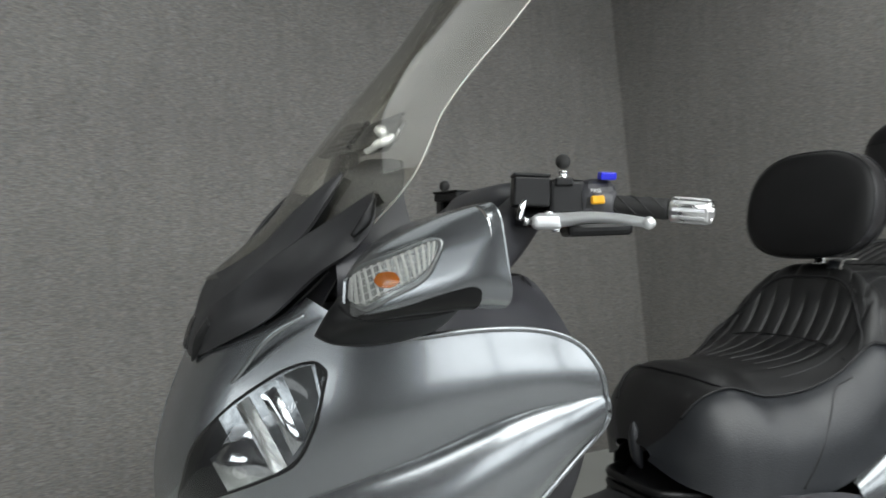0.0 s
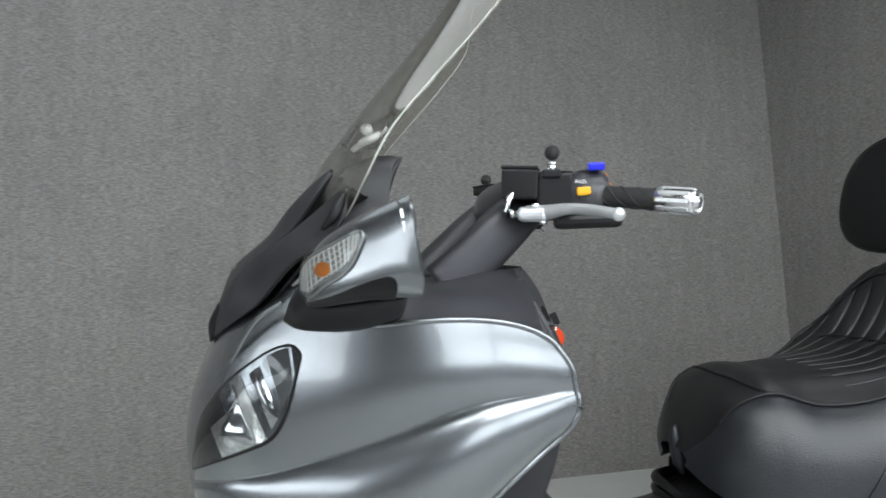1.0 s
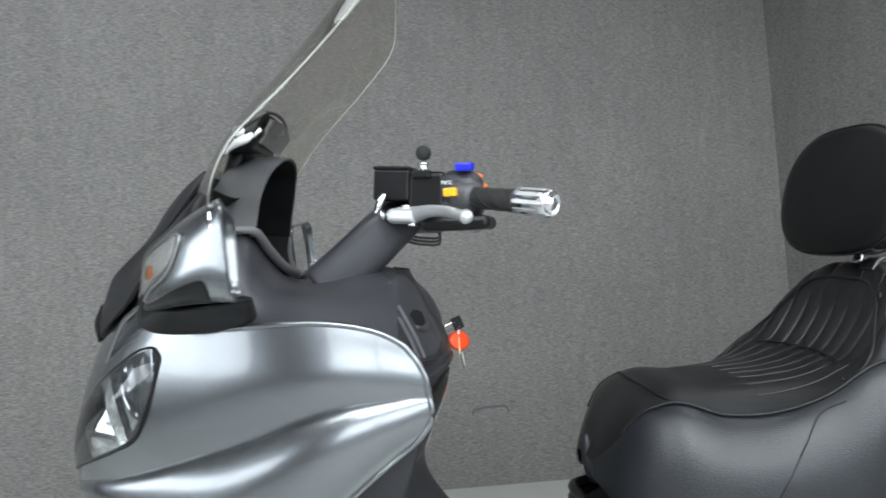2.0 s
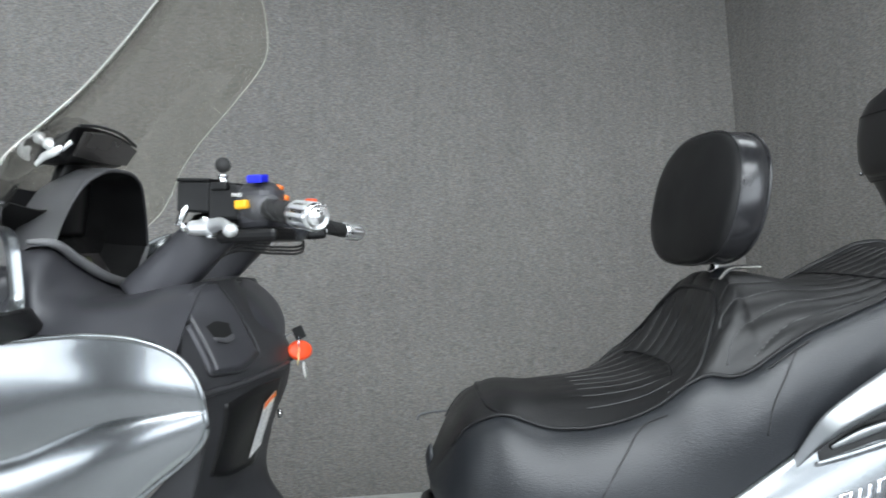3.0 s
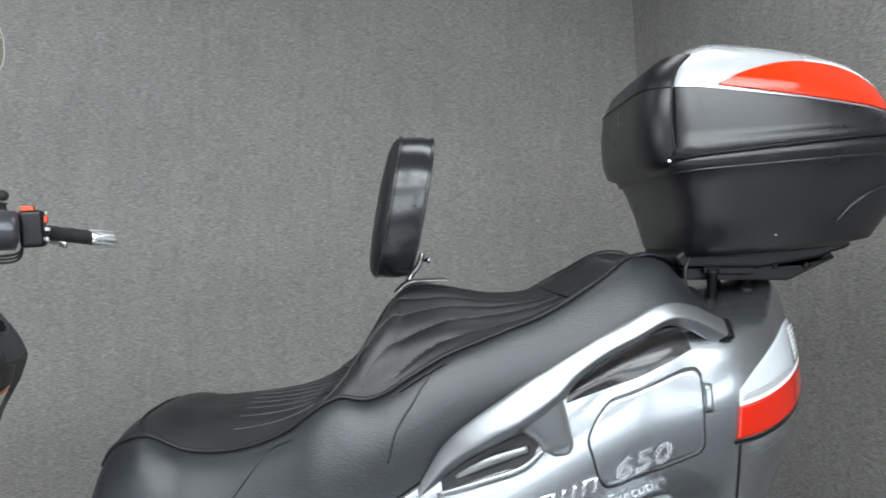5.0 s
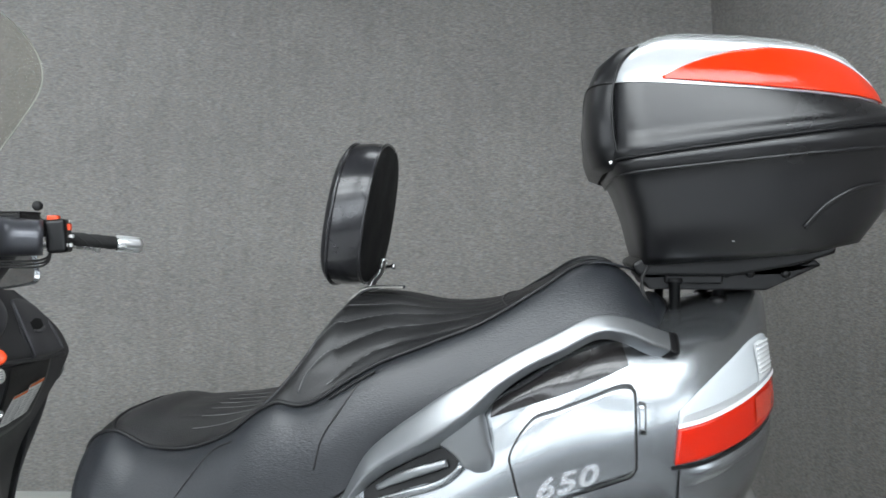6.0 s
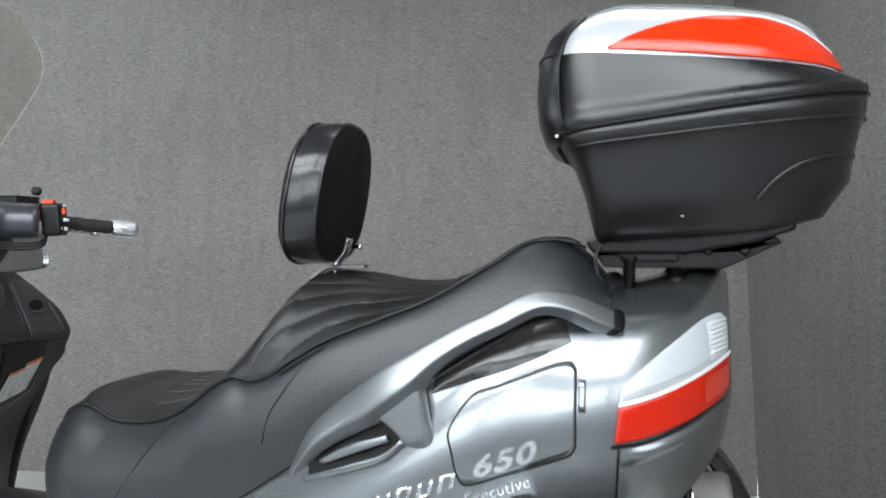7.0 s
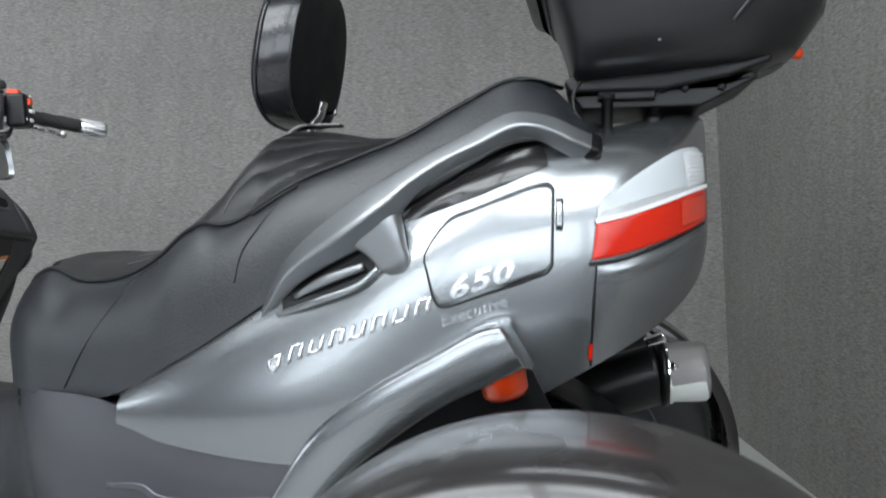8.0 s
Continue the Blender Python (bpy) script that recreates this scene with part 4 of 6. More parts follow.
part("lower_shell", box((0.11, 0.07, 0.022), Matrix.Translation((0.70, 0.985, 1.133)) @ pose(0, 0, 0, 0, -2, -20), 0.008), BLACK, sw)


def words(name, text, size, m, mat, parent, depth=0.0006):
    """Raised lettering as a mesh."""
    cu = bpy.data.curves.new(name, "FONT")
    cu.body, cu.size, cu.extrude = text, size, depth
    tmp = bpy.data.objects.new(name, cu)
    me = bpy.data.meshes.new_from_object(tmp)
    bpy.data.objects.remove(tmp)
    me.transform(m)
    return part(name, me, mat, parent)


words("lettering", "PASS", 0.0085, Matrix.Translation((0.668, 0.9545, 1.193)) @ pose(0, 0, 0, 90, 0, -20), WHITE, sw)
cup = part("brake_fluid_cup", box((0.062, 0.044, 0.05), Matrix.Translation((0.598, 1.03, 1.196)) @ pose(0, 0, 0, 0, 2, -20), 0.004), BLACK, scooter)
part("lid", box((0.0625, 0.0445, 0.006), Matrix.Translation((0.598, 1.03, 1.224)) @ pose(0, 0, 0, 0, 2, -20), 0.002), BLACK, cup)
part("master_cylinder", tube([(0.585, 1.06, 1.155), (0.64, 1.03, 1.155), (0.70, 1.0, 1.158)], [0.016, 0.02, 0.018]), BLACK, scooter)
part("lever_bracket", box((0.052, 0.030, 0.025), Matrix.Translation((0.612, 0.998, 1.145)) @ pose(0, 0, 0, 0, 0, -25), 0.009, 3), LEVER, scooter, "cast alloy lever bracket")
lever_path = [(0.605, 1.012, 1.147), (0.632, 0.982, 1.148), (0.650, 0.945, 1.151), (0.672, 0.895, 1.148), (0.694, 0.842, 1.139)]
lever = part("brake_lever", tube(lever_path, [0.0135, 0.0125, 0.0098, 0.0085, 0.0078], n=40, flat=0.85), LEVER, scooter, "polished alloy brake lever")
part("lever_ball", turned([(0.0, -0.010), (0.006, -0.0085), (0.0095, -0.004), (0.0105, 0), (0.0095, 0.004), (0.006, 0.0085), (0.0, 0.0105)], along(lever_path[-1], (0.705, 0.81, 1.137)), 20), LEVER, lever)
part("pivot_bolt", turned([(0.008, 0), (0.008, 0.006), (0.005, 0.008), (0, 0.008)], pose(0.615, 0.998, 1.156), 12), CHROME, lever)
part("adjuster", turned([(0.006, 0), (0.006, 0.012), (0.008, 0.012), (0.008, 0.018), (0, 0.018)], along((0.592, 1.005, 1.146), (0.56, 1.015, 1.146)), 12), BRUSHED, lever)
part("adjuster_nut", turned([(0.008, 0), (0.008, 0.006), (0, 0.006)], pose(0.625, 0.99, 1.128), 6), CHROME, lever)


def ball_mount(x, y, z, ball=0.0127):
    """A rubber ball on a short bright stem, clamped to the bar."""
    e = part("ball_mount", turned([(0.011, 0), (0.011, 0.006), (0.0075, 0.009), (0.0075, 0.016), (0.0095, 0.018), (0.0, 0.018)], pose(x, y, z - ball - 0.022), 20), CHROME, scooter)
    part("ball", turned([(max(ball * math.sin(q), 0), -ball * math.cos(q)) for q in np.linspace(0, math.pi, 12)], pose(x, y, z), 20), RUBBER, e, "black rubber ball")


part("lever_clamp", box((0.062, 0.050, 0.062), Matrix.Translation((0.655, 1.012, 1.186)) @ pose(0, 0, 0, 0, 0, -20), 0.008, 3), BLACK, scooter)
ball_mount(0.643, 0.998, 1.247)
part("mount_base", box((0.03, 0.03, 0.014), pose(0.643, 0.998, 1.212, 0, 0, -20), 0.003), BLACK, scooter)
ball_mount(0.635, 1.486, 1.246)
part("mount_base", box((0.034, 0.032, 0.045), pose(0.635, 1.482, 1.190), 0.004), BLACK, scooter)

# right side: switch box, red switches, fluid cup and lever
m_r = Matrix.Translation((0.727, 1.445, 1.170)) @ pose(0, 0, 0, 0, -4, 20)
swr = part("switch_box", box((0.048, 0.048, 0.082), m_r, 0.009, 3), BLACK, scooter)
part("red_switch", box((0.026, 0.02, 0.012), Matrix.Translation((0.722, 1.435, 1.214)) @ pose(0, 0, 0, 0, 0, 20), 0.003), REDORANGE, swr, "red stop switch")
part("red_button", box((0.008, 0.016, 0.016), Matrix.Translation((0.751, 1.452, 1.192)) @ pose(0, 0, 0, 0, 0, 20), 0.002), REDORANGE, swr, "red hazard button")
part("lettering", box((0.002, 0.012, 0.006), Matrix.Translation((0.752, 1.452, 1.206)) @ pose(0, 0, 0, 0, 0, 20), 0), WHITE, swr)
part("toggle", box((0.01, 0.014, 0.008), Matrix.Translation((0.753, 1.456, 1.17)) @ pose(0, 0, 0, 0, 0, 20), 0.002), HOUSING, swr)
for dy in (-0.008, 0.008):
    part("start_button", box((0.01, 0.012, 0.009), Matrix.Translation((0.751, 1.447 + dy, 1.148)) @ pose(0, 0, 0, 0, 0, 20), 0.002), WHITE, swr)
cupr = part("brake_fluid_cup", box((0.05, 0.09, 0.018), Matrix.Translation((0.634, 1.43, 1.216)) @ pose(0, 0, 0, 0, 0, 12), 0.004), BLACK, scooter)
part("lid", box((0.053, 0.093, 0.005), Matrix.Translation((0.634, 1.43, 1.227)) @ pose(0, 0, 0, 0, 0, 12), 0.002), BLACK, cupr)
leverr = part("brake_lever", tube([(0.64, 1.47, 1.145), (0.67, 1.54, 1.145), (0.70, 1.605, 1.137)], [0.009, 0.007, 0.006], flat=1.2), BRUSHED, scooter, "polished alloy brake lever")
part("lever_ball", turned([(0.0, -0.010), (0.0095, -0.004), (0.0105, 0), (0.0095, 0.004), (0.0, 0.0105)], along((0.705, 1.615, 1.136), (0.72, 1.64, 1.136)), 16), BRUSHED, leverr)
# cables under the bar
for k in range(3):
    z = 1.112 - 0.007 * k
    part("cable", tube([(0.70, 1.455, 1.14), (0.705, 1.43, z + 0.006), (0.66, 1.35, z), (0.60, 1.25, z + 0.006), (0.55, 1.2, z - 0.02), (0.50, 1.17, 1.06)], 0.0028, n=50, seg=8), RUBBER, scooter)
part("banjo_fitting", tube([(0.583, 1.02, 1.185), (0.574, 1.015, 1.17), (0.566, 1.012, 1.148)], [0.005, 0.0065, 0.004]), CHROME, scooter)

# ---- leg shield fittings ----
lid_up = [(0.955, 1.006), (0.985, 1.027), (1.03, 1.044), (1.07, 1.047)]
lid_dn = [(0.952, 0.915), (0.985, 0.912), (1.03, 0.910), (1.085, 0.925)]


far_up = [(1.410, 1.012), (1.46, 1.012), (1.52, 0.992), (1.562, 0.950)]
far_dn = [(1.425, 0.876), (1.48, 0.870), (1.54, 0.868), (1.588, 0.872)]


def on_shield(y, z, lift):
    h = shield_bvh.ray_cast(Vector((1.2, y, z)), Vector((-1, 0, 0)))
    return (h[0].x + lift, y, z) if h[0] is not None else None


for up, dn in ((lid_up, lid_dn), (far_up, far_dn)):
    loop_ = [on_shield(y, z, 0.004) for y, z in [*spline(up, 14), *spline(dn, 14)[::-1]]]
    loop_ = [q for q in loop_ if q]
    part("lid_frame", tube(loop_ + loop_[:1], 0.0026, n=110, seg=8), DARK, scooter)
    lid = part("pocket_lid", laid(shield_bvh, up, dn, nu=24, nv=12, lift=0.006, axis="x", start=1.2, depth=0.006), DASH, scooter, bevel=0.0)
    y0, y1, zc = up[0][0] + 0.26 * (up[-1][0] - up[0][0]), up[0][0] + 0.70 * (up[-1][0] - up[0][0]), 0.5 * (up[1][1] + dn[1][1])
    # flat black patch laid on the lid for the shade in its finger recess
    part("latch_recess_shade", laid(shield_bvh, [(y0, zc + 0.014), (0.5 * (y0 + y1), zc + 0.020), (y1, zc + 0.014)], [(y0 + 0.004, zc - 0.004), (0.5 * (y0 + y1), zc - 0.008), (y1 - 0.004, zc - 0.004)], nu=14, nv=6, lift=0.0072, axis="x", start=1.2), CLOTH, lid, "black patch for the shade in the finger recess")
    part("latch", laid(shield_bvh, [(y0 + 0.004, zc - 0.004), (0.5 * (y0 + y1), zc - 0.008), (y1 - 0.004, zc - 0.004)], [(y0 + 0.006, zc - 0.011), (0.5 * (y0 + y1), zc - 0.016), (y1 - 0.006, zc - 0.011)], nu=14, nv=4, lift=0.010, axis="x", start=1.2, depth=0.006), COWL, lid)
    k = -1 if up[0][0] > YC else 0
    side = [on_shield(up[k][0] + (dn[k][0] - up[k][0]) * u + (0.010 if k == 0 else -0.010), up[k][1] + (dn[k][1] - up[k][1]) * u, 0.007) for u in np.linspace(0.04, 0.94, 12)]
    part("lid_moulding", tube([v for v in side if v], 0.005, n=40, seg=8, flat=0.6), COWL, lid)
# ledge across the shield below the pockets
for s in (1, -1):
    pts = []
    for y in (0.905, 0.96, 1.03, 1.10, 1.17, 1.215):
        yy = y if s > 0 else 2 * YC - y
        h = shield_bvh.ray_cast(Vector((1.2, yy, 0.888 + far_shift(yy)[1])), Vector((-1, 0, 0)))
        if h[0] is not None:
            pts.append((h[0].x + 0.001, yy, 0.888 + far_shift(yy)[1]))
    part("shield_ledge", tube(pts, 0.006, n=40, seg=8), DARK, scooter)
# lower box door
part("lower_lid", laid(shield_bvh, [(0.985, 0.862), (1.08, 0.872), (1.18, 0.868)], [(1.02, 0.735), (1.09, 0.715), (1.17, 0.71)], nu=20, nv=12, lift=0.004, axis="x", start=1.2, depth=0.004), BLACK, scooter)
part("lower_lid", laid(shield_bvh, [(1.32, 0.868), (1.42, 0.872), (1.515, 0.862)], [(1.33, 0.70), (1.41, 0.705), (1.48, 0.725)], nu=20, nv=12, lift=0.004, axis="x", start=1.2, depth=0.004), BLACK, scooter)
for up, dn in (([(1.362, 0.798), (1.39, 0.800), (1.418, 0.803)], [(1.334, 0.730), (1.36, 0.729), (1.386, 0.731)]), ([(1.421, 0.813), (1.452, 0.815), (1.484, 0.818)], [(1.389, 0.733), (1.418, 0.735), (1.448, 0.740)]), ([(1.105, 0.835), (1.13, 0.845), (1.15, 0.85)], [(1.13, 0.73), (1.15, 0.74), (1.17, 0.745)])):
    lab = part("warning_label", laid(shield_bvh, up, dn, nu=12, nv=10, lift=0.006, axis="x", start=1.2), PAPER, scooter, "white printed warning label")
    u, l = spline(up, 13), spline(dn, 13)
    for k in range(9):
        s = 0.18 + 0.085 * k
        a = [tuple(u[i] + (l[i] - u[i]) * s) for i in (1, 3, 5)]
        b = [tuple(u[i] + (l[i] - u[i]) * (s + 0.03)) for i in (1, 3, 5)]
        part("print_bar", laid(shield_bvh, a, b, nu=4, nv=2, lift=0.0072, axis="x", start=1.2), FAINTINK, lab)
        a = [tuple(u[i] + (l[i] - u[i]) * s) for i in (7, 9, 11)]
        b = [tuple(u[i] + (l[i] - u[i]) * (s + 0.03)) for i in (7, 9, 11)]
        part("print_bar", laid(shield_bvh, a, b, nu=4, nv=2, lift=0.0072, axis="x", start=1.2), FAINTINK, lab)
    part("print_bar", laid(shield_bvh, [tuple(u[i]) for i in (0, 6, 12)], [tuple(u[i] + (l[i] - u[i]) * 0.09) for i in (0, 6, 12)], nu=6, nv=2, lift=0.0073, axis="x", start=1.2), ORANGE, lab, "orange header bar")
# hump on the column between the pockets, with its lid line
hump = part("column_hump", tube([(0.53, YC, 1.015), (0.585, YC, 1.010), (0.634, YC, 0.984), (0.668, YC, 0.952), (0.684, YC, 0.930)], [0.03, 0.043, 0.038, 0.026, 0.012], flat=3.4, seg=36, power=2.8), DASH, scooter, "rounded column cover")
part("hump_seam", tube([(0.628, YC - 0.150, 0.962), (0.665, YC - 0.10, 0.936), (0.690, YC - 0.04, 0.925), (0.696, YC, 0.922), (0.690, YC + 0.04, 0.925), (0.665, YC + 0.10, 0.936)], 0.004, n=50, seg=8), BLACK, hump)
part("vent_slot", box((0.020, 0.05, 0.004), pose(0.612, YC - 0.06, 1.049, 0, 14, 0), 0.001), BLACK, hump)
part("ignition_lock", turned([(0.022, 0), (0.022, 0.018), (0.018, 0.022), (0.010, 0.022), (0.010, 0.018), (0, 0.018)], along((0.672, YC, 0.925), (0.737, YC, 0.955))), BLACK, scooter)
part("lock_collar", turned([(0.016, 0), (0.016, 0.006), (0.012, 0.008), (0, 0.008)], along((0.652, YC - 0.06, 0.935), (0.717, YC - 0.06, 0.96))), CHROME, scooter)
part("lock_cylinder", turned([(0.010, 0), (0.010, 0.007), (0.006, 0.007), (0.006, 0.004), (0, 0.004)], along((0.672, 1.315, 0.765), (0.72, 1.315, 0.77)), 16), CHROME, scooter)

key = thing("key_ring", (0.707, YC, 0.925), "ignition keys with orange fob and white tag in the lock", "keys")
part("key_blade", box((0.03, 0.009, 0.0025), pose(0.702, YC, 0.937, 0, -25, 0), 0.0006), CHROME, key)
part("key_head", box((0.022, 0.006, 0.026), pose(0.725, YC, 0.942, 0, -25, 0), 0.0025), BLACK, key)
part("split_ring", tube([(0.727 + 0.001 * math.cos(q), YC + 0.014 * math.cos(q), 0.922 + 0.014 * math.sin(q)) for q in np.linspace(0, 2 * math.pi, 13)], 0.0012, n=40, seg=8), CHROME, key)
part("fob", turned([(0.0, -0.005), (0.016, -0.005), (0.02, -0.002), (0.02, 0.002), (0.016, 0.005), (0.0, 0.005)], Matrix.Translation((0.728, YC - 0.006, 0.908)) @ pose(0, 0, 0, 70, 0, 35) @ Matrix.Diagonal((1.3, 1, 1, 1)), 24), REDORANGE, key, "orange plastic fob")
part("spare_key", box((0.002, 0.008, 0.034), pose(0.727, YC - 0.018, 0.898, -25, 0, 0), 0.0006), material("brass", (0.55, 0.42, 0.2), 0.3, 1.0, 0.1, 60, 0, 300), key, "brass spare key")
tag_ob = part("tag", turned([(0.0, -0.001), (0.0165, -0.001), (0.0165, 0.001), (0.0, 0.001)], Matrix.Translation((0.737, YC, 0.868)) @ pose(0, 0, 0, 0, 80, 0), 24), PAPER, key, "round white tag")
for k in range(4):
    part("print_bar", box((0.0006, 0.018, 0.0022), pose(0.738 + 0.0008 * (k - 1.5), YC, 0.876 - 0.005 * k, 0, -10, 0), 0), INK, tag_ob)

# tunnel and floorboards
tun = []
for x, w, z in ((0.62, 0.16, 0.52), (0.75, 0.13, 0.53), (0.88, 0.12, 0.53), (1.0, 0.13, 0.55), (1.12, 0.18, 0.60), (1.25, 0.22, 0.62)):
    tun.append([(x, YC - w * 1.25, 0.30), (x, YC - w * 1.1, z - 0.06), (x, YC - w * 0.7, z), (x, YC, z + 0.015), (x, YC + w * 0.7, z), (x, YC + w * 1.1, z - 0.06), (x, YC + w * 1.25, 0.30)])
part("centre_tunnel", grid_mesh("tunnel", sheet(tun, 40, 30)), DARK, scooter, thick=0.004)
for s in (1, -1):
    out = [(0.56, 0.30), (0.58, 0.325), (0.70, 0.325), (1.25, 0.335), (1.36, 0.40), (1.38, 0.37), (1.28, 0.305), (0.60, 0.28)]
    y0, y1 = (YC - 0.33, YC - 0.12) if s > 0 else (YC + 0.12, YC + 0.33)
    fb = part("floorboard", prism(out, y0, y1, 0.006), DARK, scooter)
    for k in range(5):
        y = YC - s * (0.17 + 0.03 * k)
        part("tread_strip", box((0.48, 0.014, 0.006), pose(0.96, y, 0.3345, 0, -1, 0), 0.002), RUBBER, fb)
# ribbed black cover below the seat's nose
for k in range(7):
    part("nose_rib", tube([N(1.085, 0.13, 0.585 - 0.022 * k), N(0.985, 0.08, 0.585 - 0.022 * k), N(0.98, 0, 0.585 - 0.022 * k), N(0.985, -0.08, 0.585 - 0.022 * k), N(1.085, -0.13, 0.585 - 0.022 * k)], 0.011, n=24, seg=8), BLACK, scooter)

# lower side covers, dark, below the silver tail
cover_rows = [
    [N(1.06, 0.16, 0.60), N(1.15, 0.225, 0.605), N(1.32, 0.262, 0.60), N(1.45, 0.282, 0.552), N(1.64, 0.296, 0.532), N(1.82, 0.296, 0.555), N(2.0, 0.275, 0.64)],
    [N(1.06, 0.16, 0.53), N(1.15, 0.235, 0.53), N(1.32, 0.285, 0.52), N(1.45, 0.298, 0.50), N(1.64, 0.306, 0.48), N(1.82, 0.30, 0.50), N(2.0, 0.265, 0.57)],
    [N(1.07, 0.16, 0.44), N(1.16, 0.24, 0.44), N(1.32, 0.295, 0.44), N(1.45, 0.305, 0.44), N(1.64, 0.308, 0.42), N(1.82, 0.295, 0.44), N(2.0, 0.25, 0.5)],
    [N(1.08, 0.15, 0.34), N(1.17, 0.22, 0.34), N(1.32, 0.27, 0.34), N(1.45, 0.28, 0.34), N(1.64, 0.28, 0.34), N(1.82, 0.27, 0.37), N(2.0, 0.22, 0.44)],
]
both("lower_side_cover", grid_mesh("cover", sheet(cover_rows, 50, 24)), DASH, scooter, thick=0.004)
cov_bvh = tree(grid_mesh("cover", sheet(cover_rows, 50, 24)))
both_laid("cover_moulding", cov_bvh, [(1.345, 0.482), (1.415, 0.484), (1.435, 0.474), (1.63, 0.484)], [(1.345, 0.473), (1.412, 0.474), (1.432, 0.464), (1.63, 0.474)], GUNMETAL, (scooter, scooter), nu=30, nv=4, lift=0.005, depth=0.005)

both_laid("cover_seam", cov_bvh, [(1.349, 0.562), (1.353, 0.562)], [(1.249, 0.440), (1.253, 0.440)], BLACK, (scooter, scooter), nu=2, nv=20, lift=0.0024)
for k in range(2):
    both_laid("cover_step", cov_bvh, [(1.10, 0.462 - 0.020 * k), (1.25, 0.478 - 0.020 * k)], [(1.10, 0.457 - 0.020 * k), (1.245, 0.473 - 0.020 * k)], GUNMETAL, (scooter, scooter), nu=16, nv=3, lift=0.004, depth=0.004)

# ---- seat ----
SEAT = [  # x, top, (d, z) of the piping, of the widest line, of the lower edge
    (0.984, 0.676, (0.045, 0.672), (0.06, 0.660), (0.05, 0.648)),
    (1.005, 0.724, (0.085, 0.708), (0.115, 0.665), (0.10, 0.622)),
    (1.04, 0.788, (0.115, 0.768), (0.165, 0.70), (0.16, 0.604)),
    (1.10, 0.832, (0.140, 0.806), (0.205, 0.72), (0.21, 0.600)),
    (1.20, 0.841, (0.165, 0.789), (0.235, 0.71), (0.24, 0.600)),
    (1.30, 0.853, (0.186, 0.801), (0.247, 0.72), (0.25, 0.604)),
    (1.38, 0.873, (0.204, 0.838), (0.255, 0.75), (0.258, 0.637)),
    (1.43, 0.898, (0.211, 0.876), (0.26, 0.79), (0.26, 0.665)),
    (1.465, 0.950, (0.214, 0.892), (0.26, 0.805), (0.26, 0.685)),
    (1.50, 1.022, (0.217, 0.888), (0.26, 0.82), (0.259, 0.706)),
    (1.53, 1.060, (0.218, 0.896), (0.259, 0.835), (0.257, 0.725)),
    (1.57, 1.066, (0.216, 0.921), (0.256, 0.855), (0.255, 0.752)),
    (1.62, 1.064, (0.212, 0.952), (0.25, 0.885), (0.25, 0.785)),
    (1.72, 1.048, (0.200, 0.994), (0.238, 0.93), (0.246, 0.848)),
    (1.80, 1.052, (0.190, 1.026), (0.226, 0.97), (0.246, 0.905)),
    (1.90, 1.086, (0.165, 1.085), (0.21, 1.03), (0.232, 0.97)),
    (1.96, 1.114, (0.130, 1.121), (0.198, 1.055), (0.218, 1.005)),
    (2.03, 1.108, (0.100, 1.112), (0.178, 1.055), (0.20, 1.02)),
    (2.08, 1.060, (0.080, 1.058), (0.15, 1.045), (0.178, 1.025)),
]


NS = 220
xs = [s[0] for s in SEAT]
cols = np.array([[s[1], *s[2], *s[3], *s[4]] for s in SEAT])
dense = spline(np.column_stack([xs, cols]), NS, np.array(xs))
skirt_g, top_g = [], []
rib_n = 10


def seat_top(x, q):
    """Height of the cushion at x, at the share q of its half width."""
    x2 = x - 0.034 * (1 - q * q) * max(0.0, min(1.0, (1.62 - x) / 0.1)) * max(0.0, min(1.0, (x - 1.25) / 0.1))
    t = np.interp(x2, dense[:, 0], dense[:, 1])
    pz = np.interp(x, dense[:, 0], dense[:, 3])
    face = max(0.0, min(1.0, (x - 1.40) / 0.05)) * max(0.0, min(1.0, (1.56 - x) / 0.07))
    z = pz + (t - pz) * (1 - abs(q) ** (3.4 + 2.6 * face - 0.9 * max(0.0, min(1.0, (x - 1.5) / 0.1))))
    dish = max(0.0, min(1.0, (x - 1.08) / 0.1)) * max(0.0, min(1.0, (1.5 - x) / 0.1))
    return z - 0.005 * dish * (1 - q * q)


def seat_d(x):
    return np.interp(x, dense[:, 0], dense[:, 2])


FAN = (  # places along the seat and shares across it of each passenger pleat
    ((1.53, 0.22), (1.60, 0.16), (1.70, 0.13), (1.955, 0.10)),
    ((1.515, 0.62), (1.54, 0.49), (1.592, 0.45), (1.67, 0.40), (1.76, 0.37), (1.955, 0.29)),
    ((1.500, 0.78), (1.518, 0.71), (1.555, 0.66), (1.60, 0.60), (1.70, 0.55), (1.81, 0.55), (1.955, 0.50)),
    ((1.499, 0.97), (1.507, 0.925), (1.534, 0.86), (1.588, 0.775), (1.64, 0.735), (1.74, 0.71), (1.955, 0.69)),
    ((1.548, 0.965), (1.57, 0.94), (1.61, 0.90), (1.66, 0.885), (1.755, 0.88), (1.955, 0.85)),
)


FAN_RUNS = [spline(f, 60) for f in FAN]


def fan_q(k, x):
    return np.interp(x, FAN_RUNS[k][:, 0], FAN_RUNS[k][:, 1])


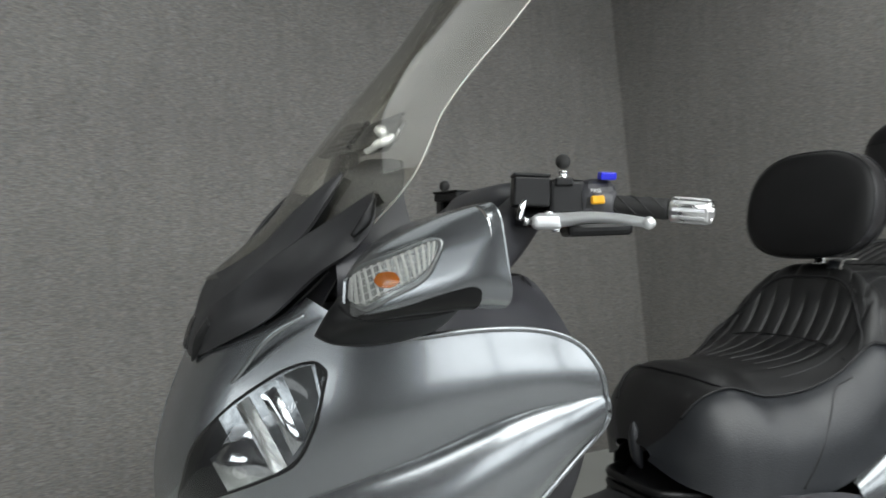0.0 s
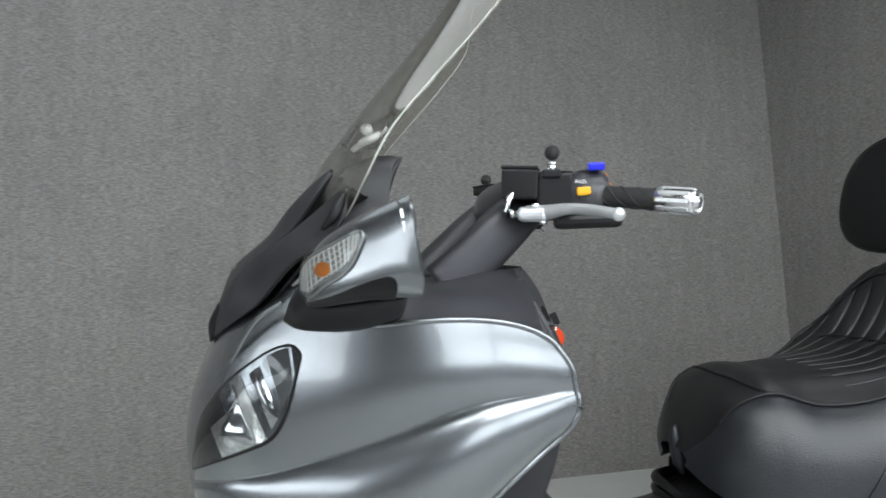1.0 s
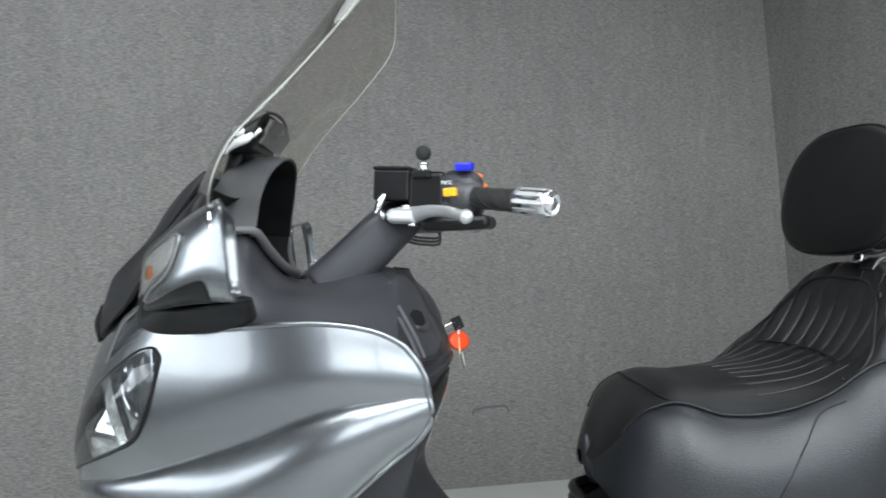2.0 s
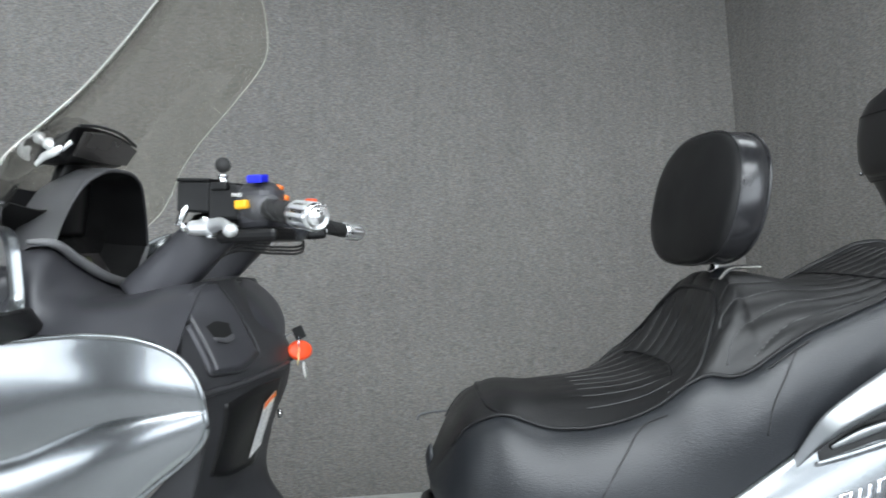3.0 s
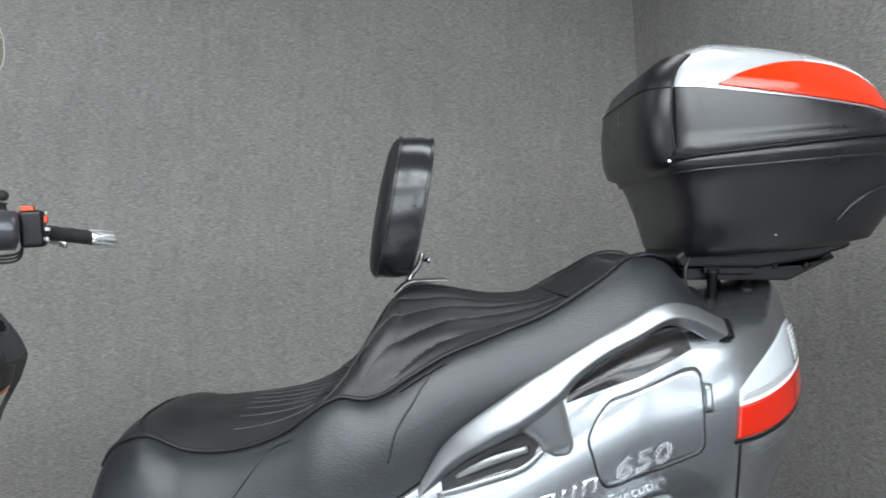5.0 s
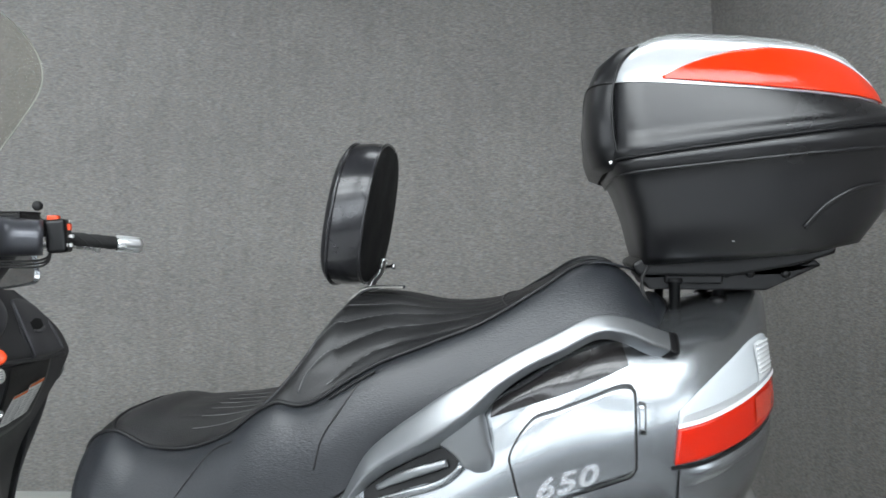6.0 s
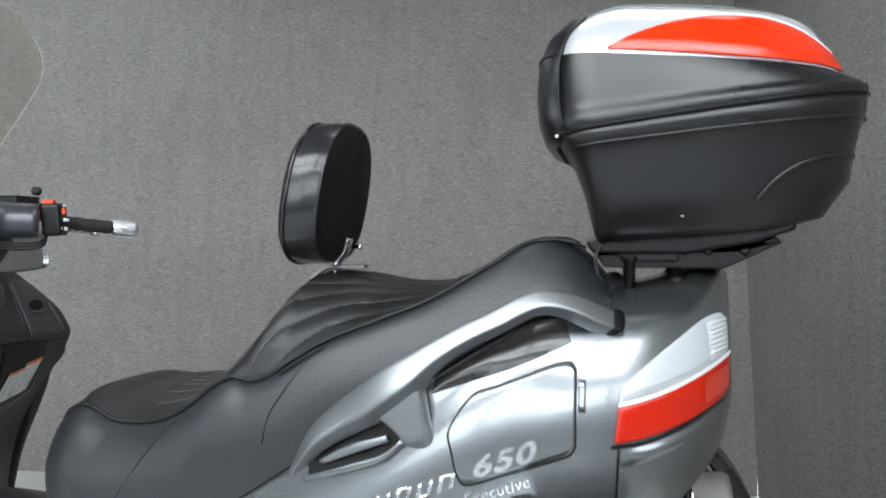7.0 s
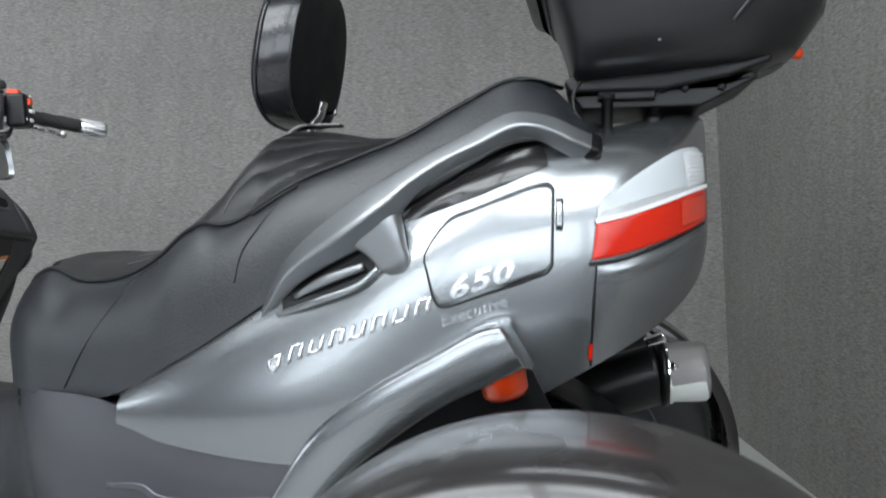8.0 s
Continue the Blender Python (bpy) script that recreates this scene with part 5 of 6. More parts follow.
def pleat_drop(x, q):
    """How far the stitched channels sink below the rolls between them."""
    drop = 0.0
    if x < 1.53:
        span = min(1.0, max(0.0, (0.84 - abs(q)) * 12))
        on = span * min(1.0, max(0.0, (x - 1.20) * 8)) * min(1.0, max(0.0, (1.525 - x) * 40))
        drop = (0.0024 + 0.0068 * max(0.0, min(1.0, (x - 1.40) * 20))) * on * (1 - abs(math.sin(math.pi * rib_n * (q * 0.5 + 0.5))) ** 0.55)
    if x > 1.495 and abs(q) > fan_q(0, x):
        lines = [fan_q(k, x) for k in range(len(FAN))] + [1.0]
        ph = np.interp(abs(q), lines, range(len(lines)))
        on = min(1.0, max(0.0, (1.975 - x) * 16)) * min(1.0, max(0.0, (x - 1.495) * 25)) * min(1.0, max(0.0, (0.99 - abs(q)) * 20))
        drop = max(drop, 0.0046 * on * (1 - abs(math.sin(math.pi * ph)) ** 0.5))
    elif x > 1.495:
        on = min(1.0, max(0.0, (1.975 - x) * 16)) * min(1.0, max(0.0, (x - 1.495) * 25))
        drop = max(drop, 0.0046 * on * (1 - abs(math.cos(0.5 * math.pi * q / fan_q(0, x))) ** 0.5))
    return drop


def cushion_point(x, q, lift=0.0):
    """A point of the cushion's top, sunk by the pleats and raised by the lift along the surface's normal."""
    pd = seat_d(x)
    gx = (seat_top(x + 0.004, q) - seat_top(x - 0.004, q)) / 0.008
    gd = (seat_top(x, min(1.0, q + 0.01)) - seat_top(x, max(-1.0, q - 0.01))) / ((min(1.0, q + 0.01) - max(-1.0, q - 0.01)) * pd)
    k = (lift - pleat_drop(x, q)) / math.sqrt(1 + gx * gx + gd * gd)
    return N(x - k * gx, pd * q - k * gd, seat_top(x, q) + k)


for row in dense:
    x, t, pd, pz, md, mz, bd, bz = row
    prof = spline([N(x, pd - 0.004, pz + 0.001), N(x, pd + 0.35 * (md - pd), pz + 0.18 * (mz - pz)), N(x, md, mz), N(x, bd, bz)], 22)
    skirt_g.append(prof)
    top_g.append([cushion_point(x, q) for q in np.linspace(-1, 1, 181)])
seat = part("seat", grid_mesh("seat_skirt", np.array(skirt_g)), LEATHER, scooter, "black leather seat skirt", thick=0.003)
part("seat_skirt", mirrored(grid_mesh("seat_skirt", np.array(skirt_g))), LEATHER, seat, thick=0.003)
cushion = part("seat_cushion", grid_mesh("cushion", np.array(top_g)), LEATHERTOP, seat, "pleated black leather cushion", thick=0.003)
pipe = dense[8:-8:4]
for s in (1, -1):
    part("piping", tube([(r[0], YC - s * (r[2] + 0.001), r[3] + 0.002) for r in pipe], 0.0038, n=160, seg=8), PIPE, seat)
    part("piping", tube([(r[0], YC - s * (r[2] + 0.30 * (r[4] - r[2]) + 0.002), r[3] + 0.12 * (r[5] - r[3])) for r in dense[115:132:3]], 0.0024, n=60, seg=8), PIPE, seat)
# piping across the cushion's front, over the hump and at its foot; seams on the skirt
def over_seat(pts, lift=0.001):
    return [N(x, seat_d(x) * q, seat_top(x, q) + lift) for x, q in pts]


part("piping", tube(over_seat([(1.112, 1.0), (1.092, 0.8), (1.083, 0.4), (1.081, 0), (1.083, -0.4), (1.092, -0.8), (1.112, -1.0)]), 0.0035, n=60, seg=8), PIPE, seat)
part("piping", tube(over_seat([(1.412, 1.00), (1.436, 0.96), (1.457, 0.90), (1.474, 0.81), (1.490, 0.72), (1.510, 0.60), (1.528, 0.40), (1.534, 0.00), (1.528, -0.40), (1.510, -0.60), (1.490, -0.72), (1.474, -0.81), (1.457, -0.90), (1.436, -0.96), (1.412, -1.00)]), 0.0036, n=90, seg=8), PIPE, seat)
part("piping", tube(over_seat([(1.40, 0.95), (1.43, 0.6), (1.45, 0.2), (1.452, 0), (1.45, -0.2), (1.43, -0.6), (1.40, -0.95)]), 0.0022, n=60, seg=8), PIPE, seat)
part("piping", tube(over_seat([(1.845, 0.93), (1.83, 0.5), (1.825, 0), (1.83, -0.5), (1.845, -0.93)]), 0.0022, n=60, seg=8), PIPE, seat)
skirt_bvh = tree(seat.data)
for pts in ([(1.387, 0.826), (1.350, 0.807), (1.307, 0.753), (1.26, 0.68), (1.22, 0.615)], [(1.612, 0.935), (1.579, 0.886), (1.557, 0.849), (1.545, 0.80)]):
    run = []
    for x, z in pts:
        h = skirt_bvh.ray_cast(Vector((x, 0.5, z)), Vector((0, 1, 0)))
        if h[0] is not None:
            run.append((x, h[0].y - 0.0005, z))
    for f in (lambda v: v, lambda v: flip(v)):
        part("seam", tube(f(run), 0.0016, n=40, seg=6), LEATHERTOP, seat)
for k in range(1, rib_n):
    q = -1 + 2 * k / rib_n
    if abs(q) > 0.86:
        continue
    part("stitching", tube([cushion_point(x, q, 0.0006) for x in np.linspace(1.27, 1.43, 24)], 0.0008, n=60, seg=6), STITCH, seat)
# seams that fan over the passenger lobe
for run in FAN_RUNS:
    for k in (1, -1):
        part("pleat_seam", tube([cushion_point(x, k * q, 0.0007) for x, q in run], 0.0011, n=110, seg=6), STITCH, seat)
part("seat_nose_cap", turned([(0.0, 0.0), (0.03, 0.003), (0.046, 0.012), (0.05, 0.02), (0, 0.02)], along((0.980, YC, 0.662), (1.012, YC, 0.668)) @ Matrix.Diagonal((0.30, 1.1, 1, 1)), 20), LEATHER, seat)
part("grab_tongue", tube([N(1.955, 0.115, 1.119), N(1.985, 0.108, 1.126), N(2.015, 0.10, 1.122), N(2.045, 0.095, 1.114)], [0.002, 0.003, 0.003, 0.002], flat=7.0, seg=16), LEATHER, seat)
part("seat_back_cap", tube([N(2.078, 0.16, 1.03), N(2.088, 0.08, 1.045), N(2.09, 0, 1.05), N(2.088, -0.08, 1.045), N(2.078, -0.16, 1.03)], [0.006, 0.017, 0.019, 0.017, 0.006], seg=12), LEATHER, seat)

# rider's backrest on its post
def backrest():
    """A padded oval rest: flat backing, rolled sides, piped seams."""
    zc, hh, ww = 1.211, 0.132, 0.167
    turn_ = math.radians(6.0)
    rings_ = []

    def outline(scale_y, scale_z, off, n=56):
        out = []
        for a in np.linspace(0, 2 * math.pi, n, endpoint=False):
            c, s = math.cos(a), math.sin(a)
            y = scale_y * ww * math.copysign(abs(c) ** 0.72, c) * (1.0 - 0.10 * max(0, s))
            z = scale_z * hh * math.copysign(abs(s) ** 0.72, s)
            zz = zc + z
            x = 1.548 + 0.17 * (zz - zc) + off * 0.85
            out.append((1.55 + (x - 1.55) * math.cos(turn_) - y * math.sin(turn_), YC + 0.004 + (x - 1.55) * math.sin(turn_) + y * math.cos(turn_), zz))
        return out

    for sy, sz, off in ((0.0, 0.0, -0.054), (0.45, 0.45, -0.053), (0.8, 0.78, -0.049), (0.93, 0.92, -0.043), (0.985, 0.98, -0.036), (1.0, 1.0, -0.028)):
        rings_.append(outline(sy + 1e-3, sz + 1e-3, off))
    pad = part("seat_backrest", grid_mesh("pad", np.array(rings_), wrap=True), material("matte_leather", (0.007, 0.007, 0.0075), 0.5, 0.0, 0.18, 9, 0.5, 380, fine=0.25, spec=0.3, deep=0.001), scooter, "black padded rider backrest on a post")
    side = [outline(1.0, 1.0, -0.028), outline(1.01, 1.01, -0.008), outline(1.012, 1.012, 0.018), outline(0.985, 0.985, 0.040)]
    part("side_band", grid_mesh("band", np.array(side), wrap=True), VINYL, pad, "shiny vinyl side band")
    back_ = [outline(0.985, 0.985, 0.040), outline(0.95, 0.95, 0.044), outline(0.6, 0.6, 0.047), outline(0.01, 0.01, 0.047)]
    part("back_panel", grid_mesh("backing", np.array(back_), wrap=True), CLOTH, pad, "flat black cloth backing")
    for o in (-0.028, 0.040):
        r = outline(1.006, 1.006, o) if o < 0 else outline(0.99, 0.99, o)
        part("piping", tube([*r, r[0]], 0.0030, n=150, seg=8), VINYL, pad)
    post = part("backrest_post", tube([(1.592, YC, 1.125), (1.584, YC, 1.10), (1.570, YC, 1.082), (1.562, YC, 1.060)], [0.006, 0.006, 0.006, 0.008], flat=2.2), BRUSHED, scooter, "bright metal backrest post")
    part("bolt", turned([(0.004, 0), (0.004, 0.02), (0.006, 0.02), (0.006, 0.026), (0, 0.026)], along((1.580, YC + 0.03, 1.108), (1.64, YC + 0.028, 1.112)), 12), CHROME, post)
    tongue = [(1.545, 0.26), (1.565, 0.22), (1.595, 0.18), (1.64, 0.15)]
    part("slot_tongue", tube([N(x, seat_d(x) * q, seat_top(x, q) + l) for (x, q), l in zip(tongue, (0.001, 0.005, 0.009, 0.014))], [0.003, 0.004, 0.004, 0.003], n=30, flat=5.0), LEATHER, post, "leather tongue over the post slot")
    part("tongue_edge", tube([N(x, seat_d(x) * q + 0.018, seat_top(x, q) + l) for (x, q), l in zip(tongue, (0.001, 0.005, 0.009, 0.014))], 0.0022, n=30, seg=8), material("worn_vinyl_edge", (0.30, 0.29, 0.27), 0.5, 0, 0.2, 60, 0, 300), post, "worn pale edge")


backrest()

# ---- silver tail ----
TAIL = [
    (1.345, ((0.258, 0.618), (0.266, 0.614), (0.272, 0.606), (0.276, 0.596), (0.278, 0.584), (0.278, 0.572), (0.276, 0.560))),
    (1.50, ((0.238, 0.705), (0.258, 0.703), (0.273, 0.686), (0.286, 0.655), (0.295, 0.618), (0.299, 0.578), (0.296, 0.540))),
    (1.70, ((0.225, 0.835), (0.254, 0.832), (0.263, 0.800), (0.278, 0.757), (0.291, 0.702), (0.303, 0.620), (0.303, 0.535))),
    (1.90, ((0.205, 0.972), (0.238, 0.962), (0.256, 0.922), (0.273, 0.880), (0.282, 0.836), (0.287, 0.690), (0.286, 0.580))),
    (2.00, ((0.12, 1.035), (0.195, 1.022), (0.236, 0.985), (0.258, 0.930), (0.271, 0.874), (0.276, 0.740), (0.272, 0.635))),
    (2.10, ((0.0, 1.050), (0.10, 1.044), (0.202, 1.008), (0.247, 0.942), (0.261, 0.880), (0.263, 0.780), (0.253, 0.692))),
    (2.18, ((0.0, 1.068), (0.075, 1.062), (0.172, 1.020), (0.213, 0.955), (0.233, 0.875), (0.231, 0.805), (0.200, 0.735))),
    (2.235, ((0.0, 1.082), (0.055, 1.076), (0.117, 1.018), (0.157, 0.948), (0.174, 0.880), (0.166, 0.826), (0.125, 0.775))),
    (2.262, ((0.0, 1.084), (0.035, 1.074), (0.085, 1.010), (0.118, 0.940), (0.128, 0.890), (0.118, 0.850), (0.085, 0.808))),
    (2.275, ((0.0, 1.070), (0.02, 1.055), (0.045, 1.0), (0.065, 0.940), (0.07, 0.900), (0.06, 0.862), (0.03, 0.828))),
]
tail_rows = [[N(x, d, z) for d, z in pts] for x, pts in TAIL]
tail_g = sheet(tail_rows, 44, 90)
for _ in range(24):  # fair the surface lengthwise
    tail_g[1:-1] = 0.5 * tail_g[1:-1] + 0.25 * (tail_g[:-2] + tail_g[2:])
tail_mesh = grid_mesh("tail", tail_g)
tail_bvh = tree(tail_mesh)
tails = both("tail_panel", tail_mesh, SILVER, scooter, thick=0.004)
part("tail_cap", mesh_of("cap", [*tail_g[-1], *[(x, 2 * YC - y, z) for x, y, z in tail_g[-1]]], [(i, i + 1, 44 + i + 1, 44 + i) for i in range(43)]), SILVER, scooter, thick=0.004)

# rear lamps: frosted upper wedge and red lower band
red_up = [(2.097, 0.890), (2.13, 0.898), (2.18, 0.915), (2.23, 0.935), (2.262, 0.948)]
red_dn = [(2.092, 0.840), (2.13, 0.848), (2.18, 0.864), (2.23, 0.884), (2.262, 0.900)]
clr_up = [(2.100, 0.915), (2.125, 0.938), (2.176, 0.977), (2.225, 1.006), (2.250, 1.010), (2.262, 1.000)]
lamps = both_laid("rear_lamp", tail_bvh, clr_up, red_up, FROST, (scooter, scooter), "frosted clear and red wrap-round rear lamp", nu=34, nv=14, lift=0.004, depth=0.005)
both_laid("red_lens", tail_bvh, red_up, red_dn, RED, lamps, "red tail lens", nu=34, nv=12, lift=0.0045, depth=0.006)
both_laid("ribbed_lens", tail_bvh, [(2.222, 0.998), (2.24, 1.002), (2.256, 0.995)], [(2.226, 0.945), (2.243, 0.952), (2.258, 0.958)], lens("bright_ribbed_lens", (0.84, 0.86, 0.87), 0.22, 0.0, 1.0, 110), lamps, nu=10, nv=8, lift=0.0058)
both_laid("ribbed_strip", tail_bvh, [(2.104, 0.908), (2.13, 0.916), (2.18, 0.932), (2.222, 0.946)], [(2.103, 0.898), (2.13, 0.906), (2.18, 0.922), (2.222, 0.938)], lens("fine_ribbed_lens", (0.70, 0.72, 0.73), 0.2, 0.0, 1.0, 160), lamps, nu=24, nv=3, lift=0.0056)
both_laid("bulb_glow_lens", tail_bvh, [(2.215, 0.924), (2.235, 0.930), (2.256, 0.936)], [(2.215, 0.888), (2.235, 0.896), (2.256, 0.904)], lens("bright_red_lens", (0.85, 0.05, 0.015), 0.1, 0.3, 0.9, 200), lamps, nu=10, nv=8, lift=0.0062)
both_laid("lamp_divider", tail_bvh, [(2.096, 0.897), (2.13, 0.905), (2.18, 0.922), (2.262, 0.955)], [(2.096, 0.891), (2.13, 0.899), (2.18, 0.916), (2.262, 0.949)], WHITE, lamps, nu=30, nv=3, lift=0.0062)
both_laid("lamp_ledge", tail_bvh, [(2.094, 0.830), (2.13, 0.837), (2.18, 0.853), (2.23, 0.873), (2.258, 0.886)], [(2.096, 0.806), (2.13, 0.813), (2.18, 0.832), (2.23, 0.856), (2.258, 0.872)], SILVER, tails, nu=30, nv=8, lift=0.001, bulge=0.004)
RIBLENS = lens("rib_lens", (0.80, 0.82, 0.83), 0.12, 0.0, 0.0, 100)
for k in range(7):
    z = 0.955 + 0.0066 * k
    both_laid("lens_rib", tail_bvh, [(2.226, z + 0.0020), (2.242, z + 0.0050), (2.256, z + 0.0076)], [(2.226, z - 0.0012), (2.242, z + 0.0018), (2.256, z + 0.0044)], RIBLENS, lamps, nu=8, nv=3, lift=0.0075, depth=0.002)
# seams
both_laid("panel_seam", tail_bvh, [(2.0965, 0.832), (2.0995, 0.832)], [(2.0895, 0.690), (2.0925, 0.690)], BLACK, tails, nu=2, nv=24, lift=0.0016)
both_laid("reflector_chip", tail_bvh, [(2.0885, 0.722), (2.0935, 0.722)], [(2.0875, 0.700), (2.0925, 0.700)], RED, tails, nu=2, nv=4, lift=0.0024)
both_laid("lamp_gap", tail_bvh, [(2.088, 0.837), (2.13, 0.843), (2.18, 0.860), (2.262, 0.897)], [(2.088, 0.832), (2.13, 0.839), (2.18, 0.856), (2.262, 0.893)], BLACK, tails, nu=24, nv=3, lift=0.0022)

# fuel lid
f_up = [(1.857, 0.842), (1.861, 0.854), (1.884, 0.890), (1.894, 0.900), (1.93, 0.914), (1.97, 0.930), (2.018, 0.9475), (2.030, 0.947), (2.037, 0.938)]
f_dn = [(1.8575, 0.836), (1.862, 0.822), (1.874, 0.783), (1.882, 0.774), (1.892, 0.774), (1.93, 0.787), (2.012, 0.815), (2.030, 0.823), (2.037, 0.834)]


def grow(pts, c, k):
    return [(c[0] + (x - c[0]) * k, c[1] + (z - c[1]) * k) for x, z in pts]


fc = (1.955, 0.87)
both_laid("fuel_lid_gap", tail_bvh, grow(f_up, fc, 1.035), grow(f_dn, fc, 1.035), BLACK, tails, nu=36, nv=14, lift=0.0012)
fl = both_laid("fuel_lid", tail_bvh, f_up, f_dn, SILVER, (scooter, scooter), nu=36, nv=16, lift=0.0035, depth=0.003)
both_laid("lid_hinge", tail_bvh, [(2.042, 0.926), (2.052, 0.924)], [(2.042, 0.882), (2.052, 0.882)], SILVER, fl, nu=4, nv=6, lift=0.006, depth=0.006)
both_laid("lid_crease", tail_bvh, [(1.876, 0.842), (1.94, 0.872), (2.036, 0.896)], [(1.876, 0.838), (1.94, 0.868), (2.036, 0.892)], SILVER, fl, nu=24, nv=3, lift=0.0052)


def side_words(name, text, size, x, z, rise, parent, mat, slant=0.0, spread=1.0, wide=1.0, bold=0.0):
    """Raised lettering that lies on the tail's left side."""
    cu = bpy.data.curves.new(name, "FONT")
    cu.body, cu.size, cu.extrude, cu.shear, cu.space_character, cu.resolution_u, cu.offset = text, size, 0.001, slant, spread, 4, bold
    tmp = bpy.data.objects.new(name, cu)
    me = bpy.data.meshes.new_from_object(tmp)
    bpy.data.objects.remove(tmp)
    c, s = math.cos(rise), math.sin(rise)
    for v in me.vertices:
        u, w, h = v.co
        u *= wide
        xx, zz = x + u * c - w * s, z + u * s + w * c
        hit = tail_bvh.ray_cast(Vector((xx, -0.5, zz)), Vector((0, 1, 0)))
        y = hit[0].y if hit[0] is not None else 0.97
        v.co = (xx, y - 0.0045 - h, zz)
    return part(name, me, mat, parent, "chrome raised lettering")


side_words("lettering", "650", 0.037, 1.893, 0.783, math.radians(19), fl[0], BADGE, 0.35, 1.08, 1.62, 0.0010)
side_words("lettering", "Executive", 0.0225, 1.884, 0.744, math.radians(19), tails[0], BADGE, 0.15, 1.05, 1.08)
# maker's word drawn as plain raised bars
for k in range(7):
    x0 = 1.646 + 0.0325 * k
    z0 = 0.682 + 0.0123 * k
    w = 0.022
    for a, b in (((x0 + 0.005, z0 + 0.024), (x0 + 0.001, z0)), ((x0 + w, z0 + 0.031), (x0 + w - 0.004, z0 + 0.007))):
        part("badge_bar", laid(tail_bvh, [a, (a[0] + 0.006, a[1] + 0.0015)], [b, (b[0] + 0.006, b[1] + 0.0015)], nu=3, nv=5, lift=0.0035, depth=0.003), BADGE, tails[0])
    zz = z0 + (0.020 if k % 2 == 0 else 0.001)
    part("badge_bar", laid(tail_bvh, [(x0 + 0.003, zz + 0.0045), (x0 + w, zz + 0.0115)], [(x0 + 0.003, zz), (x0 + w, zz + 0.007)], nu=6, nv=3, lift=0.0032, depth=0.003), BADGE, tails[0])
part("badge_emblem", laid(tail_bvh, [(1.616, 0.686), (1.628, 0.694), (1.638, 0.698)], [(1.618, 0.672), (1.628, 0.668), (1.636, 0.678)], nu=8, nv=5, lift=0.0035, depth=0.003), BADGE, tails[0])

# grab rails of satin alloy
rail = [N(1.585, 0.255, 0.735), N(1.615, 0.262, 0.778), N(1.65, 0.270, 0.820), N(1.695, 0.276, 0.853), N(1.745, 0.280, 0.884), N(1.79, 0.280, 0.918), N(1.825, 0.276, 0.948), N(1.87, 0.270, 0.978), N(1.925, 0.262, 1.006), N(1.985, 0.248, 1.034), N(2.025, 0.236, 1.029), N(2.062, 0.222, 1.012), N(2.090, 0.208, 1.000)]
RAILR = [0.005, 0.010, 0.017, 0.022, 0.026, 0.025, 0.0180, 0.0148, 0.0148, 0.015, 0.0155, 0.0165, 0.017]
rl = both("grab_rail", tube(rail, RAILR, n=120, seg=40, flat=0.95, power=7.0, turn=0.62), ALLOY, scooter, "satin alloy passenger grab rail")
leg = [N(1.765, 0.270, 0.900), N(1.786, 0.273, 0.875), N(1.802, 0.275, 0.848), N(1.811, 0.274, 0.828), N(1.812, 0.271, 0.814)]
LEGR = [0.028, 0.0205, 0.0145, 0.0115, 0.005]
for me, p in zip((tube(leg, LEGR, n=40, seg=24, flat=1.95, up=(0, 1, 0), power=3.0), mirrored(tube(leg, LEGR, n=40, seg=24, flat=1.95, up=(0, 1, 0), power=3.0))), rl):
    part("rail_foot", me, ALLOY, p)
for p, f in zip(rl, (lambda v: v, lambda v: flip(v))):
    part("rail_collar", tube(f([N(2.082, 0.212, 1.0035), N(2.092, 0.207, 0.999), N(2.097, 0.204, 0.996)]), [0.0185, 0.0195, 0.0150], n=12, seg=40, flat=0.95, power=7.0, turn=0.62), BLACK, p, "black rubber end collar")
# black patch for the recess's shade, and peg bar under the rail's front
both_laid("rail_recess_shade", tail_bvh, [(1.628, 0.776), (1.66, 0.806), (1.72, 0.842), (1.765, 0.850), (1.780, 0.840)], [(1.630, 0.758), (1.66, 0.768), (1.72, 0.790), (1.765, 0.806), (1.781, 0.832)], BLACK, (scooter, scooter), nu=24, nv=8, lift=0.0025)
both("peg_bar", tube([N(1.622, 0.270, 0.752), N(1.69, 0.279, 0.775), N(1.76, 0.282, 0.802), N(1.786, 0.280, 0.826)], [0.004, 0.0055, 0.0055, 0.004], flat=0.6), SILVER, scooter)
both("peg_pin", tube([N(1.65, 0.268, 0.780), N(1.70, 0.275, 0.806), N(1.762, 0.277, 0.828)], [0.004, 0.008, 0.006], flat=0.6), ALLOY, scooter)
# gloss black sheet behind the rail for the hollow's shade, bulged for a highlight
both_laid("rail_hollow_shade", tail_bvh, [(1.83, 0.915), (1.88, 0.945), (1.95, 0.985), (2.02, 1.008)], [(1.825, 0.894), (1.88, 0.914), (1.95, 0.940), (2.03, 0.976)], GLOSSBLACK, (scooter, scooter), nu=30, nv=12, lift=0.0022, bulge=0.005)

